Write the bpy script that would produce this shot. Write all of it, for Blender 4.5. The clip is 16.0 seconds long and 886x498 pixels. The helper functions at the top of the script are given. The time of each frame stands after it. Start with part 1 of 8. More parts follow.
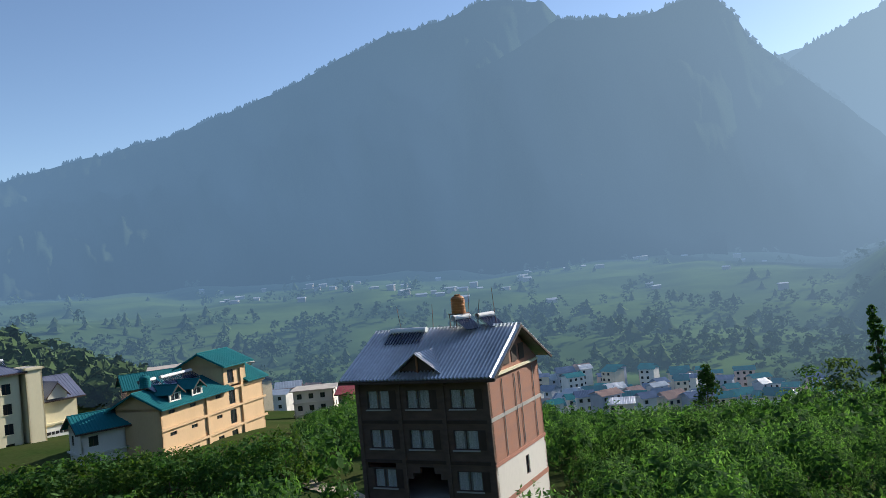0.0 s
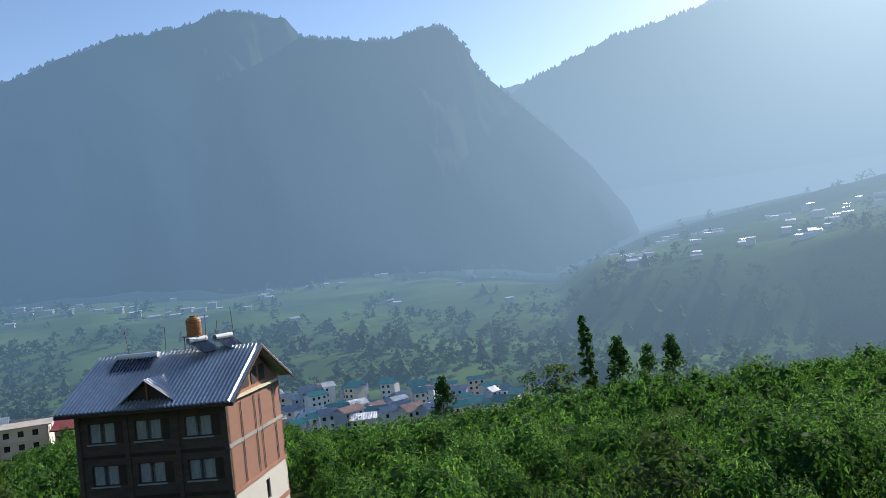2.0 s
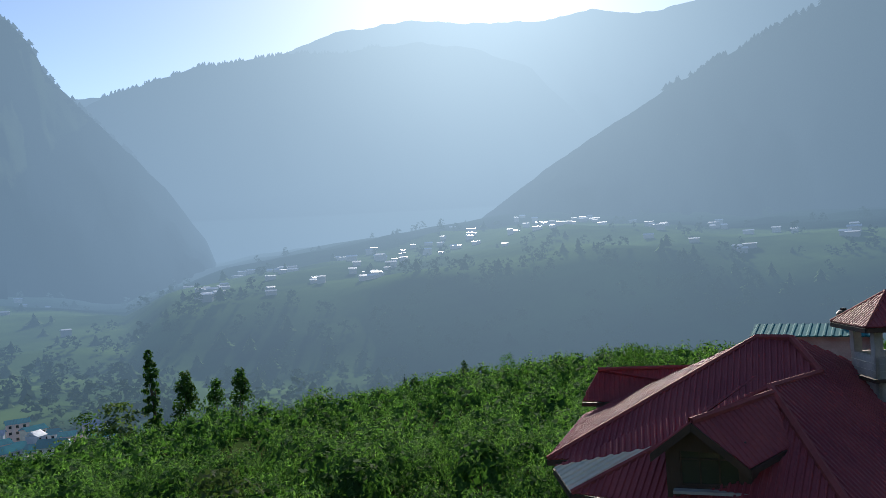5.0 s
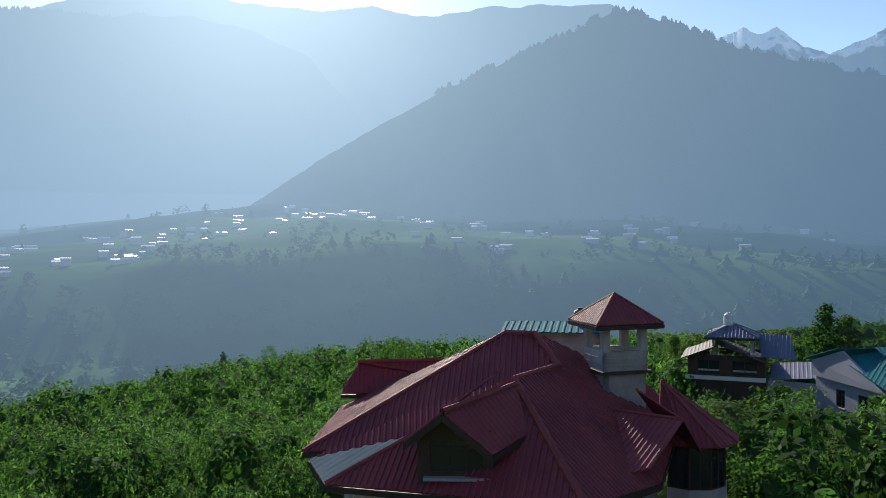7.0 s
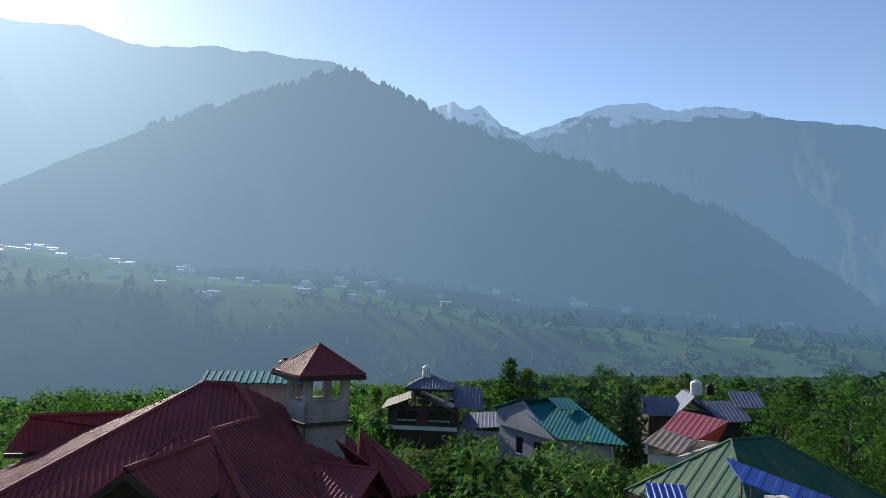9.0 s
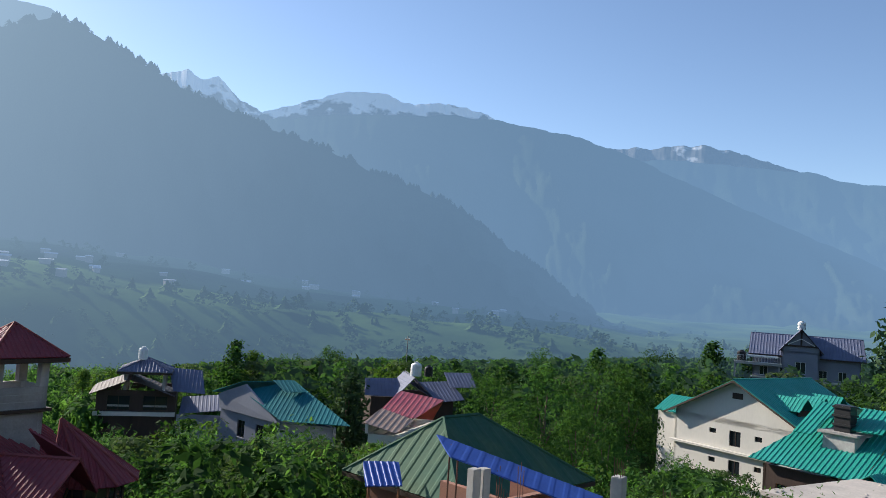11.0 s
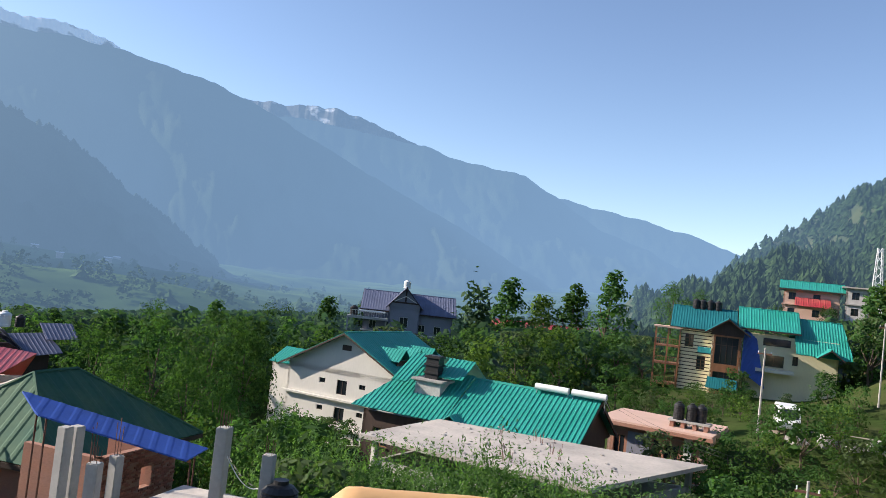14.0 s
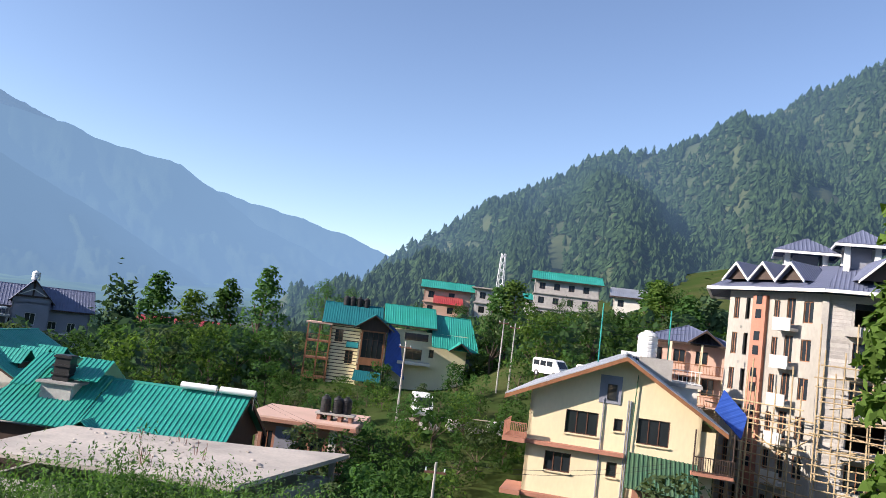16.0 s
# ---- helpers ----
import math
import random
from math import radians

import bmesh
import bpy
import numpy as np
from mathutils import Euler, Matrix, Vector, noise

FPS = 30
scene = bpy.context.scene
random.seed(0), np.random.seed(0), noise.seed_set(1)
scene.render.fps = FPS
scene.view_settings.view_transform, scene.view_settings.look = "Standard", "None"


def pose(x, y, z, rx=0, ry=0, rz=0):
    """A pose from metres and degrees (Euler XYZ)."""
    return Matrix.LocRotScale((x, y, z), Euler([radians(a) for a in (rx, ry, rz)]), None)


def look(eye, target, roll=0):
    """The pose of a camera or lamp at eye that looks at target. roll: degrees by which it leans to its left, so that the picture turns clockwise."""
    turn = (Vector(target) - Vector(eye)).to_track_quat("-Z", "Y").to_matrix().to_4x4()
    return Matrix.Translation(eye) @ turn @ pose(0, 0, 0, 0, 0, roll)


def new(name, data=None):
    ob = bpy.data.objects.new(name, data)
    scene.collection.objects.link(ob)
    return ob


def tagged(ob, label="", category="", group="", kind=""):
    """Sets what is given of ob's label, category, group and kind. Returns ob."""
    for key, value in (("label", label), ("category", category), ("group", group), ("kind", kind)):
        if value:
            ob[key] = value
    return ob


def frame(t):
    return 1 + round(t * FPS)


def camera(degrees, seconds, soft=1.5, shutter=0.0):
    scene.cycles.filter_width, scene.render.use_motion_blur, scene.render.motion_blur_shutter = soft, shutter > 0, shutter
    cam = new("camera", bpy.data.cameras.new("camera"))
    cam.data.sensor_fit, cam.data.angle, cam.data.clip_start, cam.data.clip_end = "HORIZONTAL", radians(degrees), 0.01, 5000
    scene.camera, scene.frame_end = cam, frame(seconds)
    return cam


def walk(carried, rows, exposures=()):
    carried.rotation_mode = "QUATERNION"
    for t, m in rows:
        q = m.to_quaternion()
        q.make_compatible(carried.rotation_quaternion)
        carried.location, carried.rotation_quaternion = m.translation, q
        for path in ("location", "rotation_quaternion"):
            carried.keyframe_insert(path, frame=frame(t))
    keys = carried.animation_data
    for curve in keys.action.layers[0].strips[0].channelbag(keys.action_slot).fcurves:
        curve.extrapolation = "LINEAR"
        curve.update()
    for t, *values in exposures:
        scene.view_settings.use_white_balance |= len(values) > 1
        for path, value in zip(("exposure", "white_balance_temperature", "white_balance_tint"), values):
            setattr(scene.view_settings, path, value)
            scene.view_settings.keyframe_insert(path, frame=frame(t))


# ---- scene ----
# Camera: held at arm's length by someone turning on a roof terrace, 20 m above the valley-side datum.
cam = camera(59.37, 16.0, soft=0.7)
EYE, ARM = 20.0, 0.35
ROWS = [  # seconds, yaw, pitch, roll
    (0, 0.160, 1.663, 5.637),
    (0.5, -3.815, 1.862, 5.942),
    (1, -8.333, 1.844, 6.070),
    (1.5, -13.498, 1.615, 6.240),
    (2, -18.710, 1.038, 6.184),
    (2.5, -23.832, 0.502, 5.919),
    (3, -28.925, 0.474, 5.305),
    (3.5, -34.268, 0.784, 4.672),
    (4, -39.661, 1.126, 4.114),
    (4.5, -44.720, 1.211, 3.759),
    (7, -66.255, -0.205, 0.606),
    (7.5, -71.145, 0.474, -0.185),
    (8, -76.511, 1.831, -0.995),
    (8.5, -81.979, 3.050, -1.467),
    (9, -87.294, 3.727, -1.984),
    (9.5, -92.399, 3.996, -2.497),
    (12, -115.412, 2.911, -4.464),
    (12.5, -119.326, 2.824, -4.830),
    (13, -123.713, 2.706, -5.367),
    (13.5, -128.825, 2.538, -6.054),
    (14, -134.170, 2.473, -6.439),
    (14.5, -139.624, 2.699, -6.585),
    (15, -145.629, 3.373, -6.601),
    (15.5, -152.325, 4.269, -6.678),
    (16, -159.311, 5.190, -7.067),
]
walk(cam, [(t, pose(-ARM * math.sin(radians(yaw)), ARM * math.cos(radians(yaw)), EYE, 90 + pitch, roll, yaw)) for t, yaw, pitch, roll in ROWS],
     exposures=[(0.0, 0.6, 6500, 10), (2.5, 0.7, 6500, 10), (4.5, 0.5, 6500, 10), (7.0, 0.66, 6480, 10), (9.5, 0.62, 6450, 10), (12.0, 0.88, 6600, 12), (14.5, 1.0, 6750, 15), (16.0, 1.06, 6720, 17)])

# ---- light ----
SUN_AZ, SUN_EL = 53.0, 25.0
SUN_DIR = Vector((math.sin(radians(SUN_AZ)) * math.cos(radians(SUN_EL)), math.cos(radians(SUN_AZ)) * math.cos(radians(SUN_EL)), math.sin(radians(SUN_EL))))
world = bpy.data.worlds.new("sky")
scene.world = world
world.use_nodes = True
wn = world.node_tree.nodes
sky = wn.new("ShaderNodeTexSky")
sky.sky_type, sky.sun_disc = "NISHITA", False
sky.sun_elevation, sky.sun_rotation = radians(SUN_EL), radians(SUN_AZ)
sky.altitude, sky.air_density, sky.dust_density, sky.ozone_density = 2000, 1.0, 1.3, 2.0
wn["Background"].inputs["Strength"].default_value = 0.11
world.node_tree.links.new(sky.outputs["Color"], wn["Background"].inputs["Color"])
sun = new("sun", bpy.data.lights.new("sun", "SUN"))
sun.data.energy, sun.data.angle, sun.data.color = 4.4, radians(0.6), (1.0, 0.93, 0.82)
sun.matrix_world = look(SUN_DIR * 100, (0, 0, 0))

# ---- materials ----
def mat(name, color, rough=0.8, metal=0.0, vary=0.25, scale=1.5, fine=14.0, bump=0.15, per_object=0.0, per_island=0.0, stretch=(1, 1, 1), second=None, spec=0.4):
    """A surface with broad stains and fine grain, both in metres."""
    m = bpy.data.materials.new(name)
    m.use_nodes = True
    nt = m.node_tree
    n, l = nt.nodes, nt.links
    b = n["Principled BSDF"]
    b.inputs["Roughness"].default_value, b.inputs["Metallic"].default_value = rough, metal
    b.inputs["Specular IOR Level"].default_value = spec
    tc = n.new("ShaderNodeTexCoord")
    mp = n.new("ShaderNodeMapping")
    mp.inputs["Scale"].default_value = stretch
    l.new(tc.outputs["Object"], mp.inputs["Vector"])
    n1, n2 = n.new("ShaderNodeTexNoise"), n.new("ShaderNodeTexNoise")
    n1.inputs["Scale"].default_value, n1.inputs["Detail"].default_value = scale, 6
    n2.inputs["Scale"].default_value, n2.inputs["Detail"].default_value = fine, 4
    for k in (n1, n2):
        l.new(mp.outputs["Vector"], k.inputs["Vector"])
    mix = n.new("ShaderNodeMix")
    mix.data_type = "RGBA"
    c2 = second or tuple(c * (1 - vary) for c in color)
    mix.inputs[6].default_value, mix.inputs[7].default_value = (*color, 1), (*c2, 1)
    ramp = n.new("ShaderNodeMapRange")
    ramp.inputs["From Min"].default_value, ramp.inputs["From Max"].default_value = 0.35, 0.7
    l.new(n1.outputs["Fac"], ramp.inputs["Value"])
    l.new(ramp.outputs["Result"], mix.inputs[0])
    hsv = n.new("ShaderNodeHueSaturation")
    l.new(mix.outputs[2], hsv.inputs["Color"])
    grain = n.new("ShaderNodeMapRange")
    grain.inputs["To Min"].default_value, grain.inputs["To Max"].default_value = 1 - vary * 0.7, 1 + vary * 0.7
    l.new(n2.outputs["Fac"], grain.inputs["Value"])
    last = grain.outputs["Result"]
    for amount, node, socket in ((per_object, "ShaderNodeObjectInfo", "Random"), (per_island, "ShaderNodeNewGeometry", "Random Per Island")):
        if amount:
            r, s = n.new(node), n.new("ShaderNodeMapRange")
            s.inputs["To Min"].default_value, s.inputs["To Max"].default_value = 1 - amount, 1 + amount
            l.new(r.outputs[socket], s.inputs["Value"])
            mul = n.new("ShaderNodeMath")
            mul.operation = "MULTIPLY"
            l.new(last, mul.inputs[0]), l.new(s.outputs["Result"], mul.inputs[1])
            last = mul.outputs[0]
    l.new(last, hsv.inputs["Value"])
    l.new(hsv.outputs["Color"], b.inputs["Base Color"])
    if bump:
        bp = n.new("ShaderNodeBump")
        bp.inputs["Strength"].default_value, bp.inputs["Distance"].default_value = bump, 0.03
        l.new(n2.outputs["Fac"], bp.inputs["Height"])
        l.new(bp.outputs["Normal"], b.inputs["Normal"])
    return m


def leaf_mat(name, color, second, glow=0.35):
    """Leaves: diffuse and gloss on the face, light let through from behind; each leaf its own shade."""
    m = mat(name, color, 0.8, vary=0.25, scale=0.35, fine=3.0, bump=0, per_island=0.28, second=second, spec=0.05, per_object=0.25)
    n, l = m.node_tree.nodes, m.node_tree.links
    b = n["Principled BSDF"]
    tr, mx = n.new("ShaderNodeBsdfTranslucent"), n.new("ShaderNodeMixShader")
    src = b.inputs["Base Color"].links[0].from_socket
    boost = n.new("ShaderNodeMix")
    boost.data_type, boost.blend_type = "RGBA", "MULTIPLY"
    boost.inputs[0].default_value = 1.0
    boost.inputs[7].default_value = (1.3, 1.5, 0.65, 1)
    l.new(src, boost.inputs[6])
    l.new(boost.outputs[2], tr.inputs["Color"])
    mx.inputs[0].default_value = glow
    l.new(b.outputs[0], mx.inputs[1]), l.new(tr.outputs[0], mx.inputs[2])
    l.new(mx.outputs[0], n["Material Output"].inputs["Surface"])
    return m


HAZE_LENGTH, HAZE_HEIGHT = 2200.0, 700.0


def paint_haze(m, length=HAZE_LENGTH, start=70.0):
    """Paint haze into a material as emission: thicker with distance, thinner with height, brighter towards the sun."""
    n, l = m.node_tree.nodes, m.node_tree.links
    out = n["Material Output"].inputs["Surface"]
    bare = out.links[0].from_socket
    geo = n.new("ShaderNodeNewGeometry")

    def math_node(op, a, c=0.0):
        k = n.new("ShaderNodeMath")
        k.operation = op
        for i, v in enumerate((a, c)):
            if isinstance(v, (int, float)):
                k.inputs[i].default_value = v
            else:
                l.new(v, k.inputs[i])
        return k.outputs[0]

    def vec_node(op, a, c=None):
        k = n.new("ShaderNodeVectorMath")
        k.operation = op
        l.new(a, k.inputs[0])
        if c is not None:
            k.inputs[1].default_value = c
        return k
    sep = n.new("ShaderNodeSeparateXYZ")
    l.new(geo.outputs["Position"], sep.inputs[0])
    rise = math_node("DIVIDE", math_node("SUBTRACT", sep.outputs["Z"], EYE + 0.37), HAZE_HEIGHT)
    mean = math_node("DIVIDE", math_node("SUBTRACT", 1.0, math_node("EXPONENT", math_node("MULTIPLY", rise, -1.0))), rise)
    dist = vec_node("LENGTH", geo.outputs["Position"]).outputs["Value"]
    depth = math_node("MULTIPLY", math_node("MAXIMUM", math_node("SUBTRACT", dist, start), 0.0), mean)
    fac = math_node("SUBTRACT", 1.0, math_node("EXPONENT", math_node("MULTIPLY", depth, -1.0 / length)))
    # Sun's glow put into the emission: strongest on surfaces lying towards the sun
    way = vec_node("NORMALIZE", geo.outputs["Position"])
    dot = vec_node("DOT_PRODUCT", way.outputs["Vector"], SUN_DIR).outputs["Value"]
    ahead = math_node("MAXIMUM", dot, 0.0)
    sun_glow = math_node("ADD", math_node("MULTIPLY", math_node("POWER", ahead, 40.0), 0.75), math_node("MULTIPLY", math_node("POWER", ahead, 5.0), 0.41))
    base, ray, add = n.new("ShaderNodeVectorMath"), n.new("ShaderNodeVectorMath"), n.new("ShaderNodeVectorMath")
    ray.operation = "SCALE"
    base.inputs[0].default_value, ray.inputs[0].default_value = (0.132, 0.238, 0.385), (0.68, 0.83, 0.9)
    l.new(sun_glow, ray.inputs["Scale"])
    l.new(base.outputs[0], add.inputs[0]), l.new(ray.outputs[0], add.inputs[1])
    # The haze colour is emitted and mixed over the surface's own shader
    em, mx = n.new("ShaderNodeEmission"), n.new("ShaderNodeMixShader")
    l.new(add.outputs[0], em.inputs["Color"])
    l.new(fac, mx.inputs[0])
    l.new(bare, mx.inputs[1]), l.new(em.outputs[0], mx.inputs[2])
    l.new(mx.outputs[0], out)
    return m


def backdrop_mat(name, color, second, scale=0.004, fine=0.03, rough=1.0, snow_above=None, length=HAZE_LENGTH, leaf=0.0, metal=0.0):
    """A far surface with haze painted in as emission, and snow above a height where wanted."""
    m = mat(name, color, rough, metal, vary=0.3, scale=scale, fine=fine, bump=0, second=second, spec=0.0, per_island=leaf)
    n, l = m.node_tree.nodes, m.node_tree.links
    b = n["Principled BSDF"]
    if snow_above:
        geo, sep = n.new("ShaderNodeNewGeometry"), n.new("ShaderNodeSeparateXYZ")
        l.new(geo.outputs["Position"], sep.inputs[0])
        nz = n.new("ShaderNodeTexNoise")
        nz.inputs["Scale"].default_value, nz.inputs["Detail"].default_value = 0.012, 10
        l.new(geo.outputs["Position"], nz.inputs["Vector"])
        hgt = n.new("ShaderNodeMath")
        hgt.operation = "MULTIPLY_ADD"
        hgt.inputs[1].default_value = 700.0
        l.new(nz.outputs["Fac"], hgt.inputs[0]), l.new(sep.outputs["Z"], hgt.inputs[2])
        rng = n.new("ShaderNodeMapRange")
        rng.inputs["From Min"].default_value, rng.inputs["From Max"].default_value = snow_above + 350, snow_above + 430
        l.new(hgt.outputs[0], rng.inputs["Value"])
        sm = n.new("ShaderNodeMix")
        sm.data_type = "RGBA"
        l.new(rng.outputs["Result"], sm.inputs[0])
        l.new(b.inputs["Base Color"].links[0].from_socket, sm.inputs[6])
        sm.inputs[7].default_value = (0.88, 0.88, 0.9, 1)
        l.new(sm.outputs[2], b.inputs["Base Color"])
    return paint_haze(m, length)


def glass_mat(name, color=(0.02, 0.025, 0.03), rough=0.06):
    m = mat(name, color, rough, vary=0.1, bump=0.02, fine=0.8, spec=0.7)
    return m


M = {
    "ground": mat("orchard_soil_and_grass", (0.035, 0.062, 0.018), 0.95, scale=0.12, fine=1.6, vary=0.4, second=(0.06, 0.07, 0.028), bump=0.5, spec=0.0),
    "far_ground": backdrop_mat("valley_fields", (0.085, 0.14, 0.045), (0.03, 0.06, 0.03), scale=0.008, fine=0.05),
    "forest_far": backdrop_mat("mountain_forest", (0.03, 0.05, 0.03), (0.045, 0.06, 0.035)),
    # Same forest colours, painted haze thinned so the west slopes look shaded
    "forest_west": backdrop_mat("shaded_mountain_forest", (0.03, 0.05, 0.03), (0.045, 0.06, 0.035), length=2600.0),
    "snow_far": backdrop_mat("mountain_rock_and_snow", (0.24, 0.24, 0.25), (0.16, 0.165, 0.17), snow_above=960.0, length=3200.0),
    "far_tree": backdrop_mat("far_tree_leaves", (0.075, 0.115, 0.045), (0.045, 0.08, 0.035), leaf=0.15),
    "far_wall": backdrop_mat("far_house_wall", (0.4, 0.36, 0.33), (0.2, 0.18, 0.17)),
    "far_roof": backdrop_mat("far_house_roof", (0.8, 0.8, 0.8), (0.3, 0.32, 0.36), rough=0.4, fine=0.2, scale=0.03, metal=0.5),
    # Hillside ground with haze mixed in as emission
    "hill": paint_haze(mat("pine_hillside", (0.022, 0.042, 0.016), 0.95, scale=0.02, fine=0.3, vary=0.4, second=(0.07, 0.085, 0.03), bump=0.4)),
    "leaf": leaf_mat("apple_leaves", (0.062, 0.134, 0.04), (0.033, 0.08, 0.027), glow=0.42),
    "leaf_tip": leaf_mat("apple_shoot_leaves", (0.11, 0.2, 0.068), (0.066, 0.135, 0.046), glow=0.5),
    "leaf_dark": leaf_mat("walnut_leaves", (0.052, 0.105, 0.028), (0.024, 0.058, 0.018), glow=0.38),
    "leaf_grey": leaf_mat("willow_leaves", (0.085, 0.125, 0.055), (0.055, 0.085, 0.04)),
    "leaf_yellow": leaf_mat("fresh_leaves", (0.085, 0.145, 0.03), (0.05, 0.095, 0.024)),
    # Far needles and leaves, haze likewise emitted from their material
    "needle_hill": paint_haze(leaf_mat("hillside_pine_needles", (0.04, 0.07, 0.028), (0.012, 0.028, 0.015), glow=0.1)),
    "leaf_valley": paint_haze(leaf_mat("valley_side_leaves", (0.052, 0.105, 0.03), (0.024, 0.058, 0.02), glow=0.38)),
    "needle": leaf_mat("conifer_needles", (0.075, 0.13, 0.062), (0.022, 0.048, 0.03), glow=0.12),
    "bark": mat("bark", (0.12, 0.09, 0.065), 0.95, scale=3, fine=25, bump=0.5),
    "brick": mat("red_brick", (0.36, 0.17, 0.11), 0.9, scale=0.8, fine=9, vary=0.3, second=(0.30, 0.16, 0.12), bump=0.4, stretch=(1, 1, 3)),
    # Brick of the front wall, its shade put in as a darker colour
    "brick_dark": mat("shaded_brick_front", (0.12, 0.082, 0.062), 0.9, scale=0.8, fine=9, vary=0.3, bump=0.4, stretch=(1, 1, 3)),
    "concrete": mat("raw_concrete", (0.42, 0.40, 0.37), 0.9, scale=0.5, fine=8, vary=0.25, bump=0.3),
    "concrete_slab": mat("dusty_concrete_slab", (0.50, 0.45, 0.40), 0.9, scale=0.35, fine=5, vary=0.3, bump=0.3, second=(0.34, 0.31, 0.28)),
    "plaster_white": mat("white_plaster", (0.66, 0.63, 0.57), 0.85, scale=0.25, fine=5, vary=0.1, bump=0.08, stretch=(1, 1, 0.35)),
    "plaster_tan": mat("peach_plaster", (0.62, 0.43, 0.25), 0.85, scale=0.25, fine=5, vary=0.12, bump=0.08, stretch=(1, 1, 0.35)),
    "plaster_cream": mat("cream_plaster", (0.76, 0.69, 0.48), 0.85, scale=0.25, fine=5, vary=0.1, bump=0.08, stretch=(1, 1, 0.35)),
    "plaster_yellow": mat("pale_yellow_plaster", (0.74, 0.63, 0.42), 0.85, scale=0.3, fine=6, vary=0.12, bump=0.1, stretch=(1, 1, 0.35)),
    "plaster_pink": mat("pink_plaster", (0.60, 0.40, 0.32), 0.85, scale=0.3, fine=6, vary=0.12, bump=0.08),
    "plaster_grey": mat("blue_grey_plaster", (0.24, 0.25, 0.30), 0.85, scale=0.3, fine=6, vary=0.15, bump=0.08),
    "trim_pink": mat("faded_red_band", (0.42, 0.19, 0.13), 0.8, scale=0.6, fine=6, vary=0.2),
    "teal": mat("teal_painted_sheet", (0.008, 0.25, 0.19), 0.5, scale=0.3, fine=6, vary=0.15, bump=0.04, second=(0.02, 0.30, 0.25)),
    "teal_blue": mat("blue_green_painted_sheet", (0.012, 0.15, 0.17), 0.8, scale=0.3, fine=6, vary=0.18, bump=0.03, spec=0.12),
    "green_old": mat("weathered_green_sheet", (0.03, 0.10, 0.065), 0.75, scale=0.5, fine=6, vary=0.3, bump=0.06, second=(0.075, 0.13, 0.07), spec=0.2, stretch=(1, 1, 0.3)),
    "maroon": mat("maroon_painted_sheet", (0.21, 0.038, 0.05), 0.6, scale=0.4, fine=8, vary=0.25, bump=0.03, second=(0.28, 0.06, 0.065), spec=0.3),
    "maroon_cap": mat("maroon_ridge_cap", (0.27, 0.07, 0.07), 0.75, scale=1, fine=10, vary=0.2, bump=0.03, spec=0.1),
    "red_sheet": mat("red_painted_sheet", (0.36, 0.04, 0.05), 0.42, scale=0.4, fine=8, vary=0.2, second=(0.42, 0.10, 0.09)),
    # Cream colour stands for the sun's glancing reflection on a maroon sheet
    "pale_sheet": mat("sun_glare_sheet", (0.68, 0.62, 0.5), 0.6, scale=0.6, fine=6, vary=0.15),
    "tan_sheet": mat("rusty_pale_sheet", (0.40, 0.27, 0.20), 0.55, scale=0.6, fine=6, vary=0.3),
    "steel": mat("galvanised_sheet", (0.55, 0.57, 0.6), 0.38, 0.7, scale=0.5, fine=6, vary=0.25, bump=0.05),
    "old_tin": mat("weathered_corrugated_tin", (0.6, 0.61, 0.63), 0.3, 0.75, scale=0.4, fine=5, vary=0.3, bump=0.04, stretch=(1, 0.3, 1)),
    "slate_blue": mat("blue_grey_roof_tile", (0.12, 0.14, 0.22), 0.72, scale=0.5, fine=7, vary=0.2, bump=0.08),
    "blue": mat("blue_tarpaulin", (0.035, 0.10, 0.42), 0.45, scale=0.8, fine=7, vary=0.2, bump=0.15),
    "stone": mat("grey_dressed_stone", (0.42, 0.40, 0.38), 0.85, scale=1.5, fine=10, vary=0.25, bump=0.3, per_object=0.2),
    "wood_dark": mat("dark_stained_wood", (0.055, 0.032, 0.024), 0.6, scale=2, fine=18, vary=0.3, stretch=(1, 1, 0.2)),
    "wood": mat("orange_brown_wood", (0.30, 0.13, 0.06), 0.6, scale=2, fine=18, vary=0.3, stretch=(1, 1, 0.2)),
    "window_brown": mat("brown_window_wood", (0.11, 0.05, 0.032), 0.6, scale=2, fine=18, vary=0.3, stretch=(1, 1, 0.2)),
    "bamboo": mat("bamboo_pole", (0.45, 0.34, 0.20), 0.7, scale=3, fine=15, vary=0.3),
    "white": mat("white_paint", (0.78, 0.78, 0.76), 0.5, vary=0.08, bump=0.03),
    "black": mat("black_plastic", (0.018, 0.018, 0.02), 0.5, vary=0.2, bump=0.03),
    "orange_tank": mat("orange_brown_plastic", (0.42, 0.17, 0.05), 0.55, vary=0.2, bump=0.05),
    "rust": mat("rusty_steel", (0.16, 0.075, 0.05), 0.8, scale=2, fine=20, vary=0.3),
    "panel": mat("solar_collector_glass", (0.012, 0.02, 0.06), 0.12, vary=0.2, bump=0.0, spec=0.7),
    "glass": glass_mat("window_glass"),
    "curtain": mat("pale_curtain", (0.78, 0.78, 0.74), 0.9, scale=3, fine=12, vary=0.3, stretch=(4, 4, 0.3)),
    "path": mat("trodden_earth", (0.40, 0.33, 0.25), 0.95, scale=0.5, fine=4, vary=0.25, bump=0.4),
    "parapet": mat("ochre_painted_parapet", (0.62, 0.36, 0.16), 0.6, scale=1, fine=12, vary=0.15, bump=0.1),
    "river": backdrop_mat("river_stones_and_water", (0.55, 0.55, 0.52), (0.3, 0.32, 0.33), scale=0.02, fine=0.2),
}

